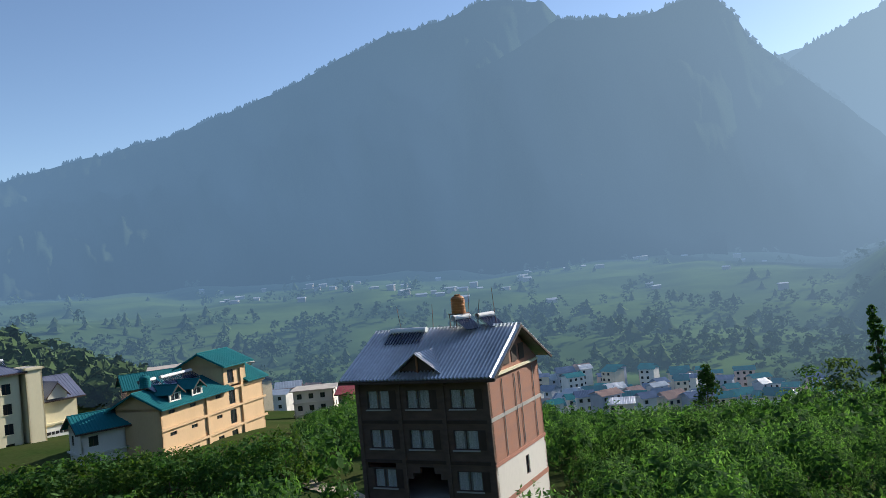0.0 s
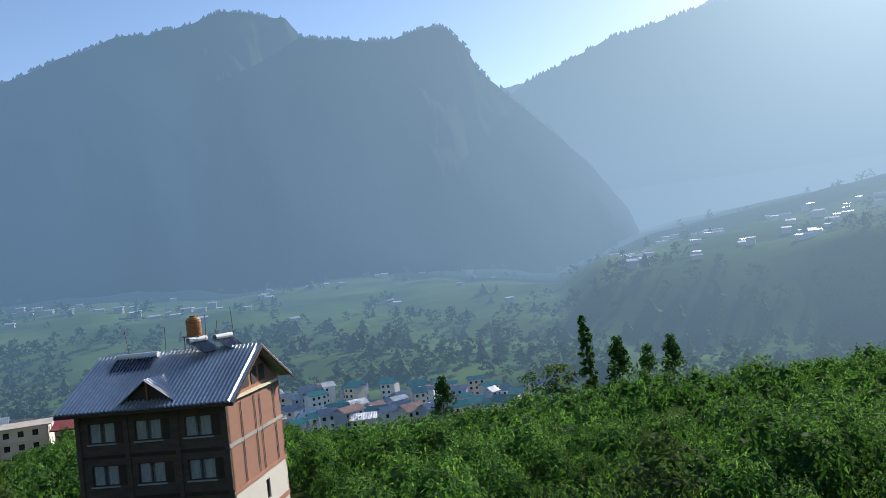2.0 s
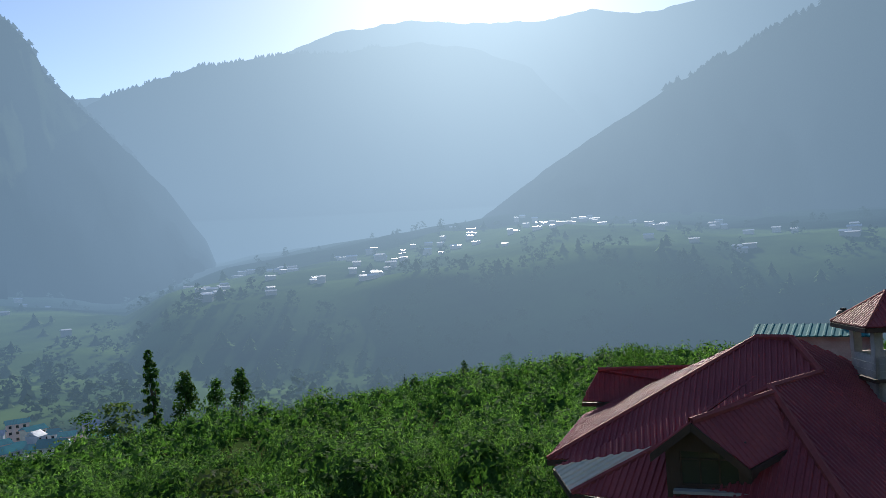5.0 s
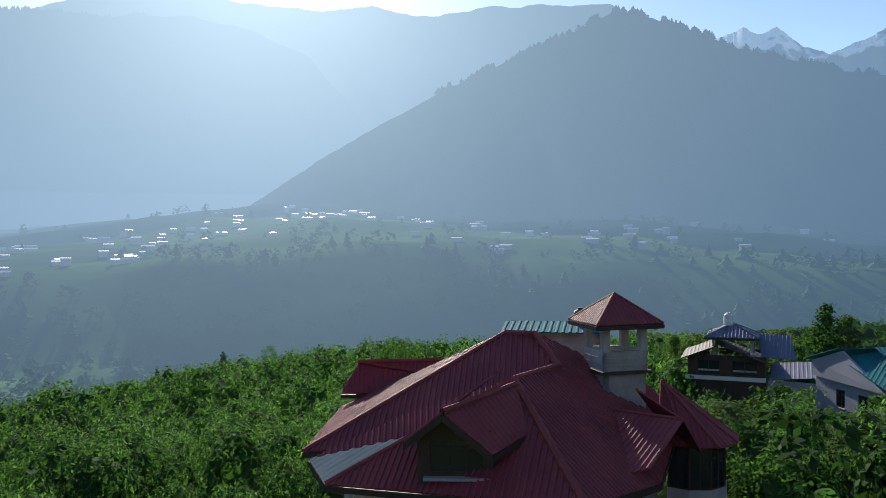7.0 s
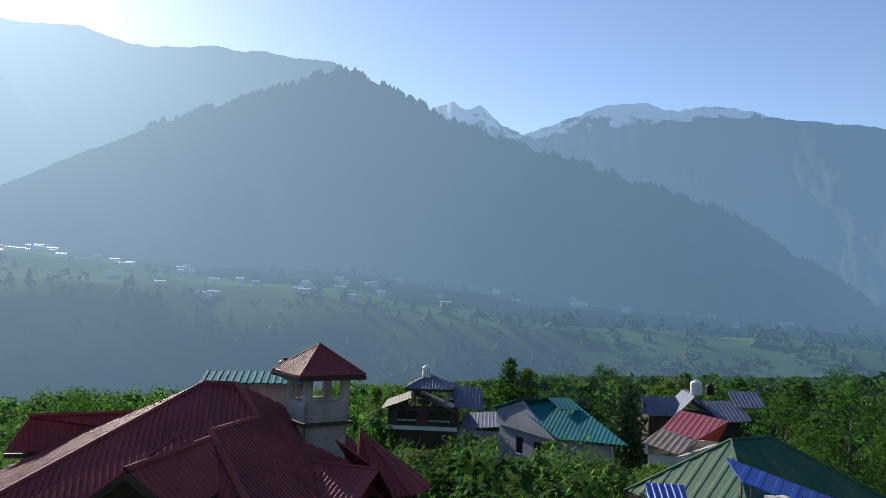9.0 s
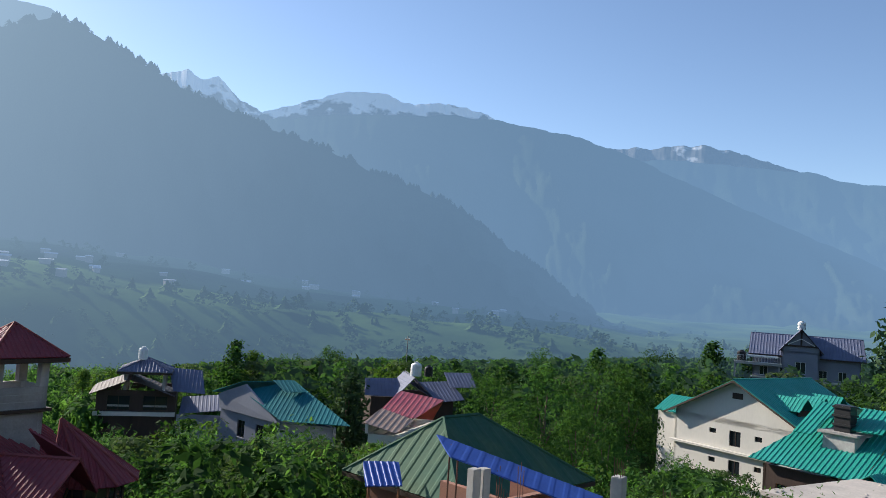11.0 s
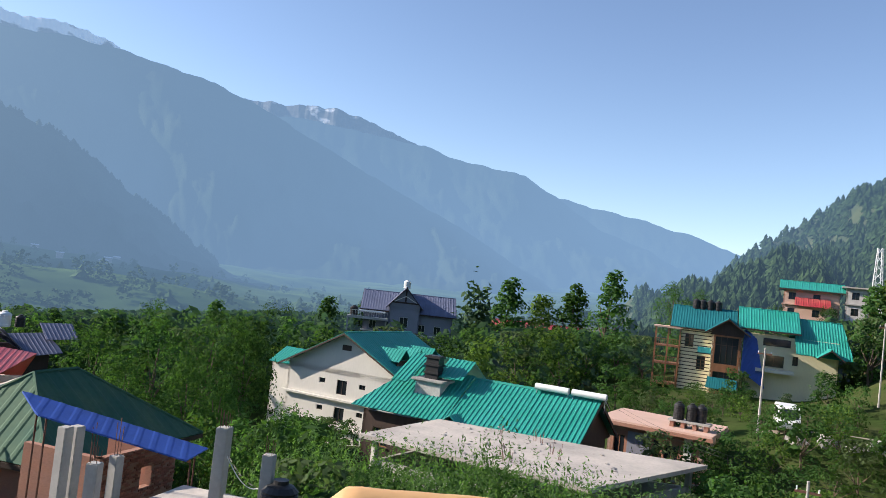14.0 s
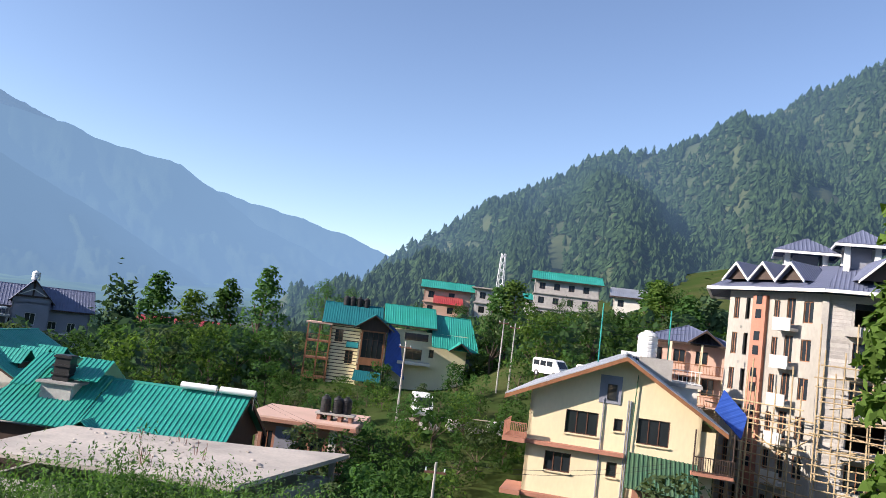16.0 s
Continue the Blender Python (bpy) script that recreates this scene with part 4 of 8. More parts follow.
# ---- unfinished brick house ----
def brick_house():
    r = thing("brick_house", -7.6, 59.4, 0.6, -27.2, "unfinished brick house with shaded front and corrugated steel roof", "house")
    W, D, H = 11.0, 9.8, 11.7
    foot = rect(W, D)
    lv = [0.1, 3.0, 5.9, 8.8]
    front = []
    for k, z in enumerate(lv):
        for u in (0.9, 4.3, 7.9):
            front.append((u, u + 1.95, z + 0.85, z + 2.25))
        if k == 1:
            front = front[:-3] + [(0.9, 2.85, z + 0.85, z + 2.25), (7.9, 9.85, z + 0.85, z + 2.25)]
    # broken-out bays on the second storey, open to the dark room behind
    gaps = [(3.6, 7.2, 3.05, 4.6), (0.6, 3.1, 5.3, 5.75), (4.3, 6.6, 4.6, 5.0), (4.9, 6.1, 5.0, 5.45), (0.45, 2.9, 5.3, 5.7)]
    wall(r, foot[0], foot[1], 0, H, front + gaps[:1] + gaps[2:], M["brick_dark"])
    for h in front:
        window(r, foot[0], foot[1], h, M["wood_dark"], 2, True, inset=0.08)
        bm = bmesh.new()
        a, u, n, _ = frame_of(foot[0], foot[1])
        add_slab(bm, a, u, n, h[1] + 0.04, h[1] + 0.6, -0.05, 0.02, h[2], h[3])
        part("shutter", bm, M["wood_dark"], r)
        sill(r, foot[0], foot[1], h[0] - 0.1, h[1] + 0.1, h[2] - 0.09, M["concrete"])
    side_holes = [(5.0, 5.7, 1.0, 2.4), (5.4, 6.1, 3.6, 5.0)]
    wall(r, foot[1], foot[2], 5.6, H, [], M["brick"])
    wall(r, foot[1], foot[2], 0, 5.6, side_holes, M["plaster_white"])
    for h in side_holes:
        window(r, foot[1], foot[2], h, M["rust"], 1, False)
    wall(r, foot[2], foot[3], 0, H, [], M["brick"])
    wall(r, foot[3], foot[0], 0, H, [], M["brick"])
    for z in lv[1:]:
        bm = bmesh.new()
        add_box(bm, -0.05, W + 0.05, -0.09, -0.004, z - 0.18, z + 0.06)
        part("floor_beam", bm, M["wood_dark"], r)
        bm = bmesh.new()
        add_box(bm, 0.25, W - 0.25, 0.25, D - 0.25, z - 0.15, z)
        part("floor_slab", bm, M["concrete"], r)
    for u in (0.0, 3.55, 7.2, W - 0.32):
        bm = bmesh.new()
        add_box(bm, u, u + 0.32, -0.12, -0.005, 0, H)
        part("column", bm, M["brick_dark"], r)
    a, u, n, ln = frame_of(foot[1], foot[2])
    for z in (8.7, 5.55):
        bm = bmesh.new()
        add_slab(bm, a, u, n, -0.1, ln, 0.003, 0.07, z, z + 0.25)
        part("string_course", bm, M["concrete"] if z > 8 else M["trim_pink"], r)
    bm = bmesh.new()
    add_slab(bm, a, u, n, 0, ln, 0.003, 0.04, 2.7, 3.05)
    part("painted_band", bm, M["trim_pink"], r)
    for s in (2.2, 4.6, 5.6, 8.3):
        bm = bmesh.new()
        limb(bm, a + u * s + n * 0.06 + Vector((0, 0, 5.9)), a + u * s + n * 0.06 + Vector((0, 0, 11.4)), 0.035, 0.035, 6)
        part("drain_pipe", bm, M["concrete"], r)
    # roof: front and back sheets, gable with timber ends, and an open dormer
    gable_roof(r, 0, W, 0, D, 11.9, 15.0, M["old_tin"], "x", 0.9, None, 0.3, rib=0.14, board=M["wood_dark"])
    for x in (0.0, W - 0.2):
        bm = bmesh.new()
        f = [bm.verts.new((xx, y, z)) for xx in (x, x + 0.2) for y, z in ((0.2, 11.7), (D - 0.2, 11.7), (D - 0.2, 12.0), (D / 2, 14.75), (0.2, 12.0))]
        bm.faces.new(f[:5]), bm.faces.new(f[5:][::-1])
        for k in range(5):
            bm.faces.new((f[k], f[k + 5], f[(k + 1) % 5 + 5], f[(k + 1) % 5]))
        part("gable_wall", bm, M["brick"], r)
    for k, yy in enumerate((3.0, 4.5, 6.0)):
        box("gable_opening_frame", M["wood_dark"], r, (W + 0.003, W + 0.05, yy, yy + 1.0, 12.2, 13.4))
    box("gable_sill", M["plaster_cream"], r, (W + 0.003, W + 0.25, 0.4, D - 0.4, 11.72, 11.9))
    dz, dx0, dx1, yb = 12.25, 3.7, 7.5, 3.0
    tip, back = ((dx0 + dx1) / 2, -0.5, 13.75), ((dx0 + dx1) / 2, yb, 13.75)
    roof_plane(r, [(dx0 - 0.3, -0.5, dz - 0.1), (dx0 - 0.3, 0.5, dz - 0.1), back, tip][::-1], M["steel"], 0.42, name="dormer_sheet")
    roof_plane(r, [(dx1 + 0.3, 0.5, dz - 0.1), (dx1 + 0.3, -0.5, dz - 0.1), tip, back], M["steel"], 0.42, name="dormer_sheet")
    bm = bmesh.new()
    bm.faces.new([bm.verts.new(q) for q in ((dx0, -0.15, dz - 0.05), (dx1, -0.15, dz - 0.05), (tip[0], -0.15, 13.6))])
    part("dormer_front", bm, M["wood_dark"], r)
    box("dormer_post", M["wood"], r, (tip[0] - 0.06, tip[0] + 0.06, -0.28, -0.16, dz, 13.55))
    return r


house = brick_house()
hm = house.matrix_basis


def on_house(m, x, y, z):
    v = m @ Vector((x, y, z))
    return v.x, v.y, v.z


for xx, yy, zz, wide, tilt in ((2.6, 3.4, 14.0, 3.2, 0),):
    solar_heater(*on_house(hm, xx, yy, zz), -27.2, wide=wide)
for xx, yy in ((8.0, 4.3), (9.6, 5.2)):
    solar_heater(*on_house(hm, xx, yy, 14.75), 42, wide=1.7)
stand = thing("tank_stand", *on_house(hm, 6.7, 5.2, 14.7), -27.2, "rusty steel stand carrying a water tank on the roof", "stand")
for sx in (-0.55, 0.0, 0.55):
    for sy in (-0.5, 0.5):
        tube("leg", M["rust"], stand, (sx * 1.1, sy * 1.1, -0.6), (sx, sy, 1.3), 0.035, sides=5)
box("top", M["rust"], stand, (-0.65, 0.65, -0.6, 0.6, 1.3, 1.36))
water_tank(*on_house(hm, 6.7, 5.2, 16.07), M["orange_tank"], 0.55, 1.35, "orange-brown plastic water tank on a steel stand")
rods = thing("reinforcement_rods", *on_house(hm, 5, 5, 14.3), -27.2, "thin bent reinforcing bars standing up from the roof", "rods")
for sx, sz, lean in ((-3.4, 2.6, -0.4), (-0.6, 2.6, 0.05), (2.6, 3.2, 0.1), (3.1, 2.7, 0.5), (2.3, 2.0, -0.2), (4.9, 3.6, -0.2), (1.0, 1.8, -0.1)):
    tube("rod", M["rust"], rods, (sx, 0, 0), (sx + lean, 0.1, sz), 0.022, sides=5)

# ---- maroon-roofed house with a lookout tower ----
def maroon_house():
    r = thing("maroon_roof_house", 0, 0, 0, 0, "stone house under a large ribbed maroon metal roof with dormers", "house")
    M1, M2, P1 = (35.87, 12.55, 15.8), (35.9, 11.05, 15.8), (27.37, 18.44, 11.58)
    A, B, BR, BL = (30.31, 10.26, 14.59), (34.3, 9.5, 14.6), (26.0, 6.3, 11.2), (25.32, 16.1, 11.06)
    R1, R2, R3 = (31.25, 4.62, 10.72), (38.16, 4.7, 11.74), (39.27, 6.18, 12.93)
    E1, T1, V = (28.4, 14.6, 11.75), (26.3, 17.45, 11.62), (29.0, 14.4, 12.12)
    sheet = lambda poly, m="maroon", lab="": roof_plane(r, poly, M[m], 0.25, 0.06, label=lab)
    sheet([E1, P1, M1, M2, B])
    sheet([BL, BR, A])
    X = tuple(p + 0.44 * (q - p) for p, q in zip(BL, A))
    # Lower hip sheet, with the sun's reflection painted as a pale colour
    sheet([T1, BL, X], "pale_sheet", "ribbed roof sheet coloured pale for the sun's reflection")
    sheet([T1, X, A, V])
    sheet([BR, R1, B, A])
    sheet([R1, R2, R3, M2, B])
    back1, back2 = (43.0, 14.0, 11.6), (35.5, 21.5, 11.6)
    sheet([back1, back2, M1])
    sheet([back2, P1, M1])
    sheet([R3, back1, M1, M2])
    for a, b, w in ((P1, M1, 0.13), (M1, M2, 0.14), (M2, B, 0.16), (B, A, 0.14), (A, BR, 0.17), (A, BL, 0.12)):
        cap(r, a, b, M["maroon_cap"], w)
    for a, b in ((BR, BL), (T1, BL), (P1, E1), (R1, BR), (R2, R1), (back2, P1)):
        fascia(r, a, b, M["wood_dark"], 0.22)
    foot = [(26.2, 15.4), (27.0, 7.2), (31.3, 5.6), (37.6, 5.7), (41.5, 13.6), (35.3, 20.2), (28.5, 17.2)]
    block(r, foot, 4.5, 11.0, M["stone"], {0: [(2.0, 3.6, 8.2, 9.8), (5.0, 6.6, 8.2, 9.8)], 1: [(1.4, 3.0, 8.0, 9.6)], 2: [(1.0, 2.4, 8.0, 9.6)]}, M["wood_dark"], False)
    # dormer with a dark timber window
    tip, rb = (25.55, 11.35, 14.12), (29.6, 9.95, 14.5)
    lf, rf, rr, lb = (25.25, 12.75, 13.0), (26.15, 9.65, 12.6), (28.3, 9.0, 12.95), (27.6, 13.3, 12.75)
    roof_plane(r, [rf, rr, rb, tip], M["maroon"], 0.25, 0.04, name="dormer_sheet")
    roof_plane(r, [lb, lf, tip, rb], M["maroon"], 0.25, 0.04, name="dormer_sheet")
    cap(r, tip, rb, M["maroon_cap"], 0.13)
    fascia(r, lf, tip, M["wood_dark"], 0.3), fascia(r, tip, rf, M["wood_dark"], 0.3), fascia(r, rf, rr, M["wood_dark"], 0.2)
    a, b = (25.85, 12.35), (26.75, 9.95)
    ln = math.dist(a, b)
    hole = (0.35, ln - 0.25, 11.75, 13.05)
    wall(r, a, b, 11.2, 13.3, [hole], M["wood_dark"], 0.15, "dormer_wall")
    window(r, a, b, hole, M["wood_dark"], 3, False, 0.05, transom=True)
    bm = bmesh.new()
    bm.faces.new([bm.verts.new(q) for q in ((25.75, 12.4, 13.0), (26.65, 9.95, 12.85), (26.1, 11.2, 13.95))])
    part("dormer_gable", bm, M["wood_dark"], r)
    for p, q in (((25.85, 12.35), (27.5, 12.7)), ((28.2, 9.6), (26.75, 9.95))):
        wall(r, p, q, 11.3, 13.0, [], M["wood_dark"], 0.12, "dormer_cheek")
    sill(r, a, b, 0.1, ln, 11.55, M["stone"], 0.35, 0.1)
    # low side gable
    g0, g1 = (34.0, 6.95, 12.85), (32.6, 3.9, 12.95)
    roof_plane(r, [(30.6, 4.7, 10.9), (30.2, 5.6, 11.3), g0, g1][::-1], M["maroon"], 0.25, 0.04, name="side_gable_sheet")
    roof_plane(r, [(36.6, 4.9, 11.3), (34.6, 3.4, 11.2), g1, g0], M["maroon"], 0.25, 0.04, name="side_gable_sheet")
    cap(r, g0, g1, M["maroon_cap"], 0.1)
    # rear wing
    for poly in ([(34.9, 21.2, 12.45), (37.3, 17.0, 12.3), (38.4, 16.6, 13.95), (35.79, 20.6, 14.0)], [(38.6, 17.5, 12.4), (37.5, 22.5, 12.4), (35.79, 20.6, 14.0), (38.4, 16.6, 13.95)]):
        roof_plane(r, poly, M["maroon"], 0.25, 0.04)
    cap(r, (35.75, 20.65, 14.0), (38.4, 16.6, 13.95), M["maroon_cap"], 0.1)
    fascia(r, (34.9, 21.2, 12.45), (37.3, 17.0, 12.3), M["wood_dark"], 0.2)
    wall(r, (35.6, 20.6), (37.4, 17.4), 8, 12.4, [], M["wood_dark"])
    wall(r, (37.3, 21.8), (35.6, 20.6), 8, 12.4, [], M["wood_dark"])
    # glazed round bay under its own roof
    c, ring = (37.3, 4.2), []
    for k in range(7):
        th = radians(150 + k * 35)
        ring.append((c[0] + 2.2 * math.cos(th), c[1] + 2.2 * math.sin(th)))
    top = (37.2, 5.4, 13.7)
    for p, q in zip(ring, ring[1:]):
        roof_plane(r, [(*p, 11.2), (*q, 11.2), top], M["maroon"], 0.25, 0.035, name="bay_sheet")
        cap(r, (*p, 11.22), top, M["maroon_cap"], 0.07)
        i0, i1 = [(c[0] + (v[0] - c[0]) * 0.75, c[1] + (v[1] - c[1]) * 0.75) for v in (p, q)]
        wall(r, i0, i1, 5, 9.2, [], M["stone"], 0.15, "bay_wall")
        ll = math.dist(i0, i1)
        window(r, i0, i1, (0.02, ll - 0.02, 9.2, 11.1), M["wood_dark"], 2, False, 0.04)
    return r


maroon = maroon_house()


def lookout_tower():
    r = thing("lookout_tower", 36.75, 7.45, 0, -53, "small stone lookout tower with a maroon pyramid roof", "tower")
    s = 1.02
    for x, y, wx, wy in ((-s, -s, 2 * s, 0), (s, -s, 0, 2 * s), (s, s, -2 * s, 0), (-s, s, 0, -2 * s)):
        wall(r, (x, y), (x + wx, y + wy), 11.6, 14.15, [], M["stone"], 0.2, "shaft_wall")
        wall(r, (x * 1.06, y * 1.06), (x * 1.06 + wx * 1.06, y * 1.06 + wy * 1.06), 14.25, 15.15, [], M["stone"], 0.16, "parapet")
    box("ledge", M["wood_dark"], r, (-1.25, 1.25, -1.25, 1.25, 14.12, 14.26))
    box("floor_slab", M["concrete"], r, (-0.95, 0.95, -0.95, 0.95, 14.262, 14.35))
    for x in (-0.92, 0.92):
        for y in (-0.92, 0.92):
            box("post", M["stone"], r, (x - 0.17, x + 0.17, y - 0.17, y + 0.17, 15.152, 16.45))
    for x0, y0, x1, y1 in ((-1, -1, 1, -1), (1, -1, 1, 1), (1, 1, -1, 1), (-1, 1, -1, -1)):
        for z in (14.55, 14.85):
            tube("mortar_line", M["concrete"], r, (x0 * 1.09, y0 * 1.09, z), (x1 * 1.09, y1 * 1.09, z), 0.015, sides=4)
    q, z = 1.62, 16.42
    c = [(-q, -q, z), (q, -q, z), (q, q, z), (-q, q, z)]
    apex = (0, 0, 17.72)
    for k in range(4):
        roof_plane(r, [c[k], c[(k + 1) % 4], apex], M["maroon"], 0.2, 0.035)
        cap(r, c[k], apex, M["maroon_cap"], 0.07)
        fascia(r, c[k], c[(k + 1) % 4], M["wood_dark"], 0.18)
    box("soffit", M["wood_dark"], r, (-1.5, 1.5, -1.5, 1.5, 16.3, 16.36))
    return r


lookout_tower()

# ---- buildings to the south-east and south ----
def railing(root, a, b, z, high, material, step=0.22, name="railing"):
    """A rail of posts and two bars from a to b."""
    a, u, n, ln = frame_of(a, b)
    bm = bmesh.new()
    for zz in (z + 0.08, z + high):
        add_slab(bm, a, u, n, 0, ln, -0.03, 0.03, zz - 0.03, zz + 0.03)
    for k in range(int(ln / step) + 1):
        add_slab(bm, a, u, n, k * step, k * step + 0.04, -0.02, 0.02, z + 0.08, z + high)
    return part(name, bm, material, root)


def green_roof_house():
    r = thing("green_roof_house", 34.5, -11.9, -0.9, -62.0, "house under a weathered green hip roof of metal sheets", "house")
    foot = rect(8.6, 6.6, 0.0, 0.0)
    block(r, foot, 6, 11.5, M["brick"], {0: [(1.2, 2.6, 9, 10.4)]}, M["wood_dark"], False)
    hip_roof(r, 0, 8.6, 0, 6.6, 11.6, 14.75, M["green_old"], 0.9, 0.75, M["green_old"], ridge=(2.0, 4.6))
    # blue lean-to sheet beside it
    roof_plane(r, [(-3.3, 2.8, 12.1), (-1.7, 1.9, 12.1), (-0.8, 3.4, 12.8), (-2.3, 4.3, 12.8)], M["blue"], 0.3, 0.03, name="lean_to_sheet", label="blue painted metal sheet")
    for x, y in ((-3.0, 2.9), (-1.8, 2.2)):
        tube("post", M["wood"], r, (x, y, 6), (x, y, 12.0), 0.06)
    return r


green_roof_house()


def half_built_room():
    r = thing("half_built_room", 23.6, -8.2, 0, -67, "half-built brick room with bare concrete columns", "building")
    for x, y, top in ((0.1, -0.4, 14.75), (0.75, -0.15, 14.65), (1.75, -0.8, 13.75)):
        box("column", M["concrete"], r, (x - 0.16, x + 0.16, y - 0.16, y + 0.16, 6, top), bevel=0.02)
    for x, y, top in ((1.75, -0.8, 13.75), (1.9, 0.3, 13.4)):
        for k in range(4):
            dx, dy = 0.1 * (k % 2) - 0.05, 0.1 * (k // 2) - 0.05
            tube("rod", M["rust"], r, (x + dx, y + dy, top - 0.1), (x + dx * 1.4, y + dy * 1.3, top + 0.75 + 0.12 * k), 0.012, sides=4)
    hole = [(2.0, 2.55, 12.0, 12.7)]
    wall(r, (2.2, 0.3), (6.0, 0.6), 7, 13.35, hole, M["brick"])
    wall(r, (6.0, 0.6), (5.8, 3.4), 7, 13.35, [], M["brick"])
    wall(r, (2.0, 3.4), (2.2, 0.3), 7, 13.35, [], M["brick"])
    # bricks laid proud of the wall's face
    a, u, n, ln = frame_of((2.2, 0.3), (6.0, 0.6))
    rg = random.Random(4)
    bb = bmesh.new()
    add_box(bb, -0.105, 0.105, -0.035, 0.0, -0.032, 0.032)
    bme = bm_mesh("brick", bb, M["brick_piece"])
    for row in range(22):
        for k in range(19):
            s = 0.12 + k * 0.23 + (0.115 if row % 2 else 0)
            zz = 11.72 + row * 0.075
            if s > ln - 0.12 or (1.9 < s < 2.65 and 11.95 < zz < 12.75) or rg.random() < 0.25:
                continue
            o = new("brick", bme)
            o.parent = r
            q = a + u * s + n * 0.012
            o.matrix_basis = Matrix.Translation((q.x, q.y, zz)) @ Matrix.Rotation(math.atan2(u.y, u.x), 4, "Z")
    return r


M["brick_piece"] = mat("single_bricks", (0.33, 0.12, 0.08), 0.9, vary=0.25, scale=6, fine=40, per_object=0.3)
half_built_room()
tarp = thing("blue_roof_sheet", 0, 0, 0, 0, "bright blue ribbed roof sheet tilted over bare columns", "roof sheet")
roof_plane(tarp, [(25.2, -8.25, 14.72), (23.1, -12.5, 13.42), (24.1, -13.4, 13.62), (26.5, -8.2, 15.4)], M["blue"], 0.5, 0.008, name="sheet")
for a, b in (((25.4, -8.6, 14.62), (23.5, -12.5, 13.38)), ((26.0, -8.5, 14.9), (24.0, -12.9, 13.45))):
    tube("purlin", M["wood"], tarp, a, b, 0.05)
for x, y, z in ((25.4, -8.6, 14.6), (23.5, -12.5, 13.4), (26.0, -8.5, 14.85), (24.0, -12.9, 13.45)):
    tube("prop", M["rust"], tarp, (x, y, 6.5), (x, y, z), 0.03)


def bare_column(x, y, top, base=6.0, h=40):
    r = thing("concrete_column", x, y, 0, h, "bare square concrete column with rusty reinforcing rods", "column", "bare columns")
    box("shaft", M["concrete"], r, (-0.16, 0.16, -0.16, 0.16, base, top), bevel=0.02)
    for k in range(4):
        dx, dy = 0.16 * (k % 2) - 0.08, 0.16 * (k // 2) - 0.08
        tube("rod", M["rust"], r, (dx, dy, top - 0.05), (dx * 1.2, dy * 1.2, top + 0.3 + 0.07 * k), 0.011, sides=4)


bare_column(19.05, -11.0, 15.5)
bare_column(18.4, -12.1, 14.85)
bare_column(20.4, -8.25, 14.45)
bare_column(21.6, -12.55, 14.9)
water_tank(18.0, -12.3, 12.95, M["black"], 0.5, 1.2)
deck = thing("unfinished_roof_deck", 19.5, -10.5, 0, -60, "rough concrete roof deck carrying bare columns and a tank", "building")
box("slab", M["concrete_slab"], deck, (-3.5, 2.8, -1.2, 2.0, 12.75, 12.93))
for x in (-3.3, 2.6):
    for y in (-1.0, 1.8):
        box("column", M["concrete"], deck, (x - 0.15, x + 0.15, y - 0.15, y + 0.15, 5.5, 12.75))
cable = thing("sagging_cable", 0, 0, 0, 0, "thin white cable sagging between two bare columns", "cable")
prev = None
for k in range(13):
    t = k / 12
    q = Vector((19.05, -11.0, 15.0)).lerp(Vector((18.4, -12.1, 14.0)), t) - Vector((0, 0, 0.55 * math.sin(math.pi * t) * (0.6 + 0.4 * t)))
    if prev:
        tube("cable_length", M["white"], cable, prev, q, 0.014, sides=5)
    prev = q


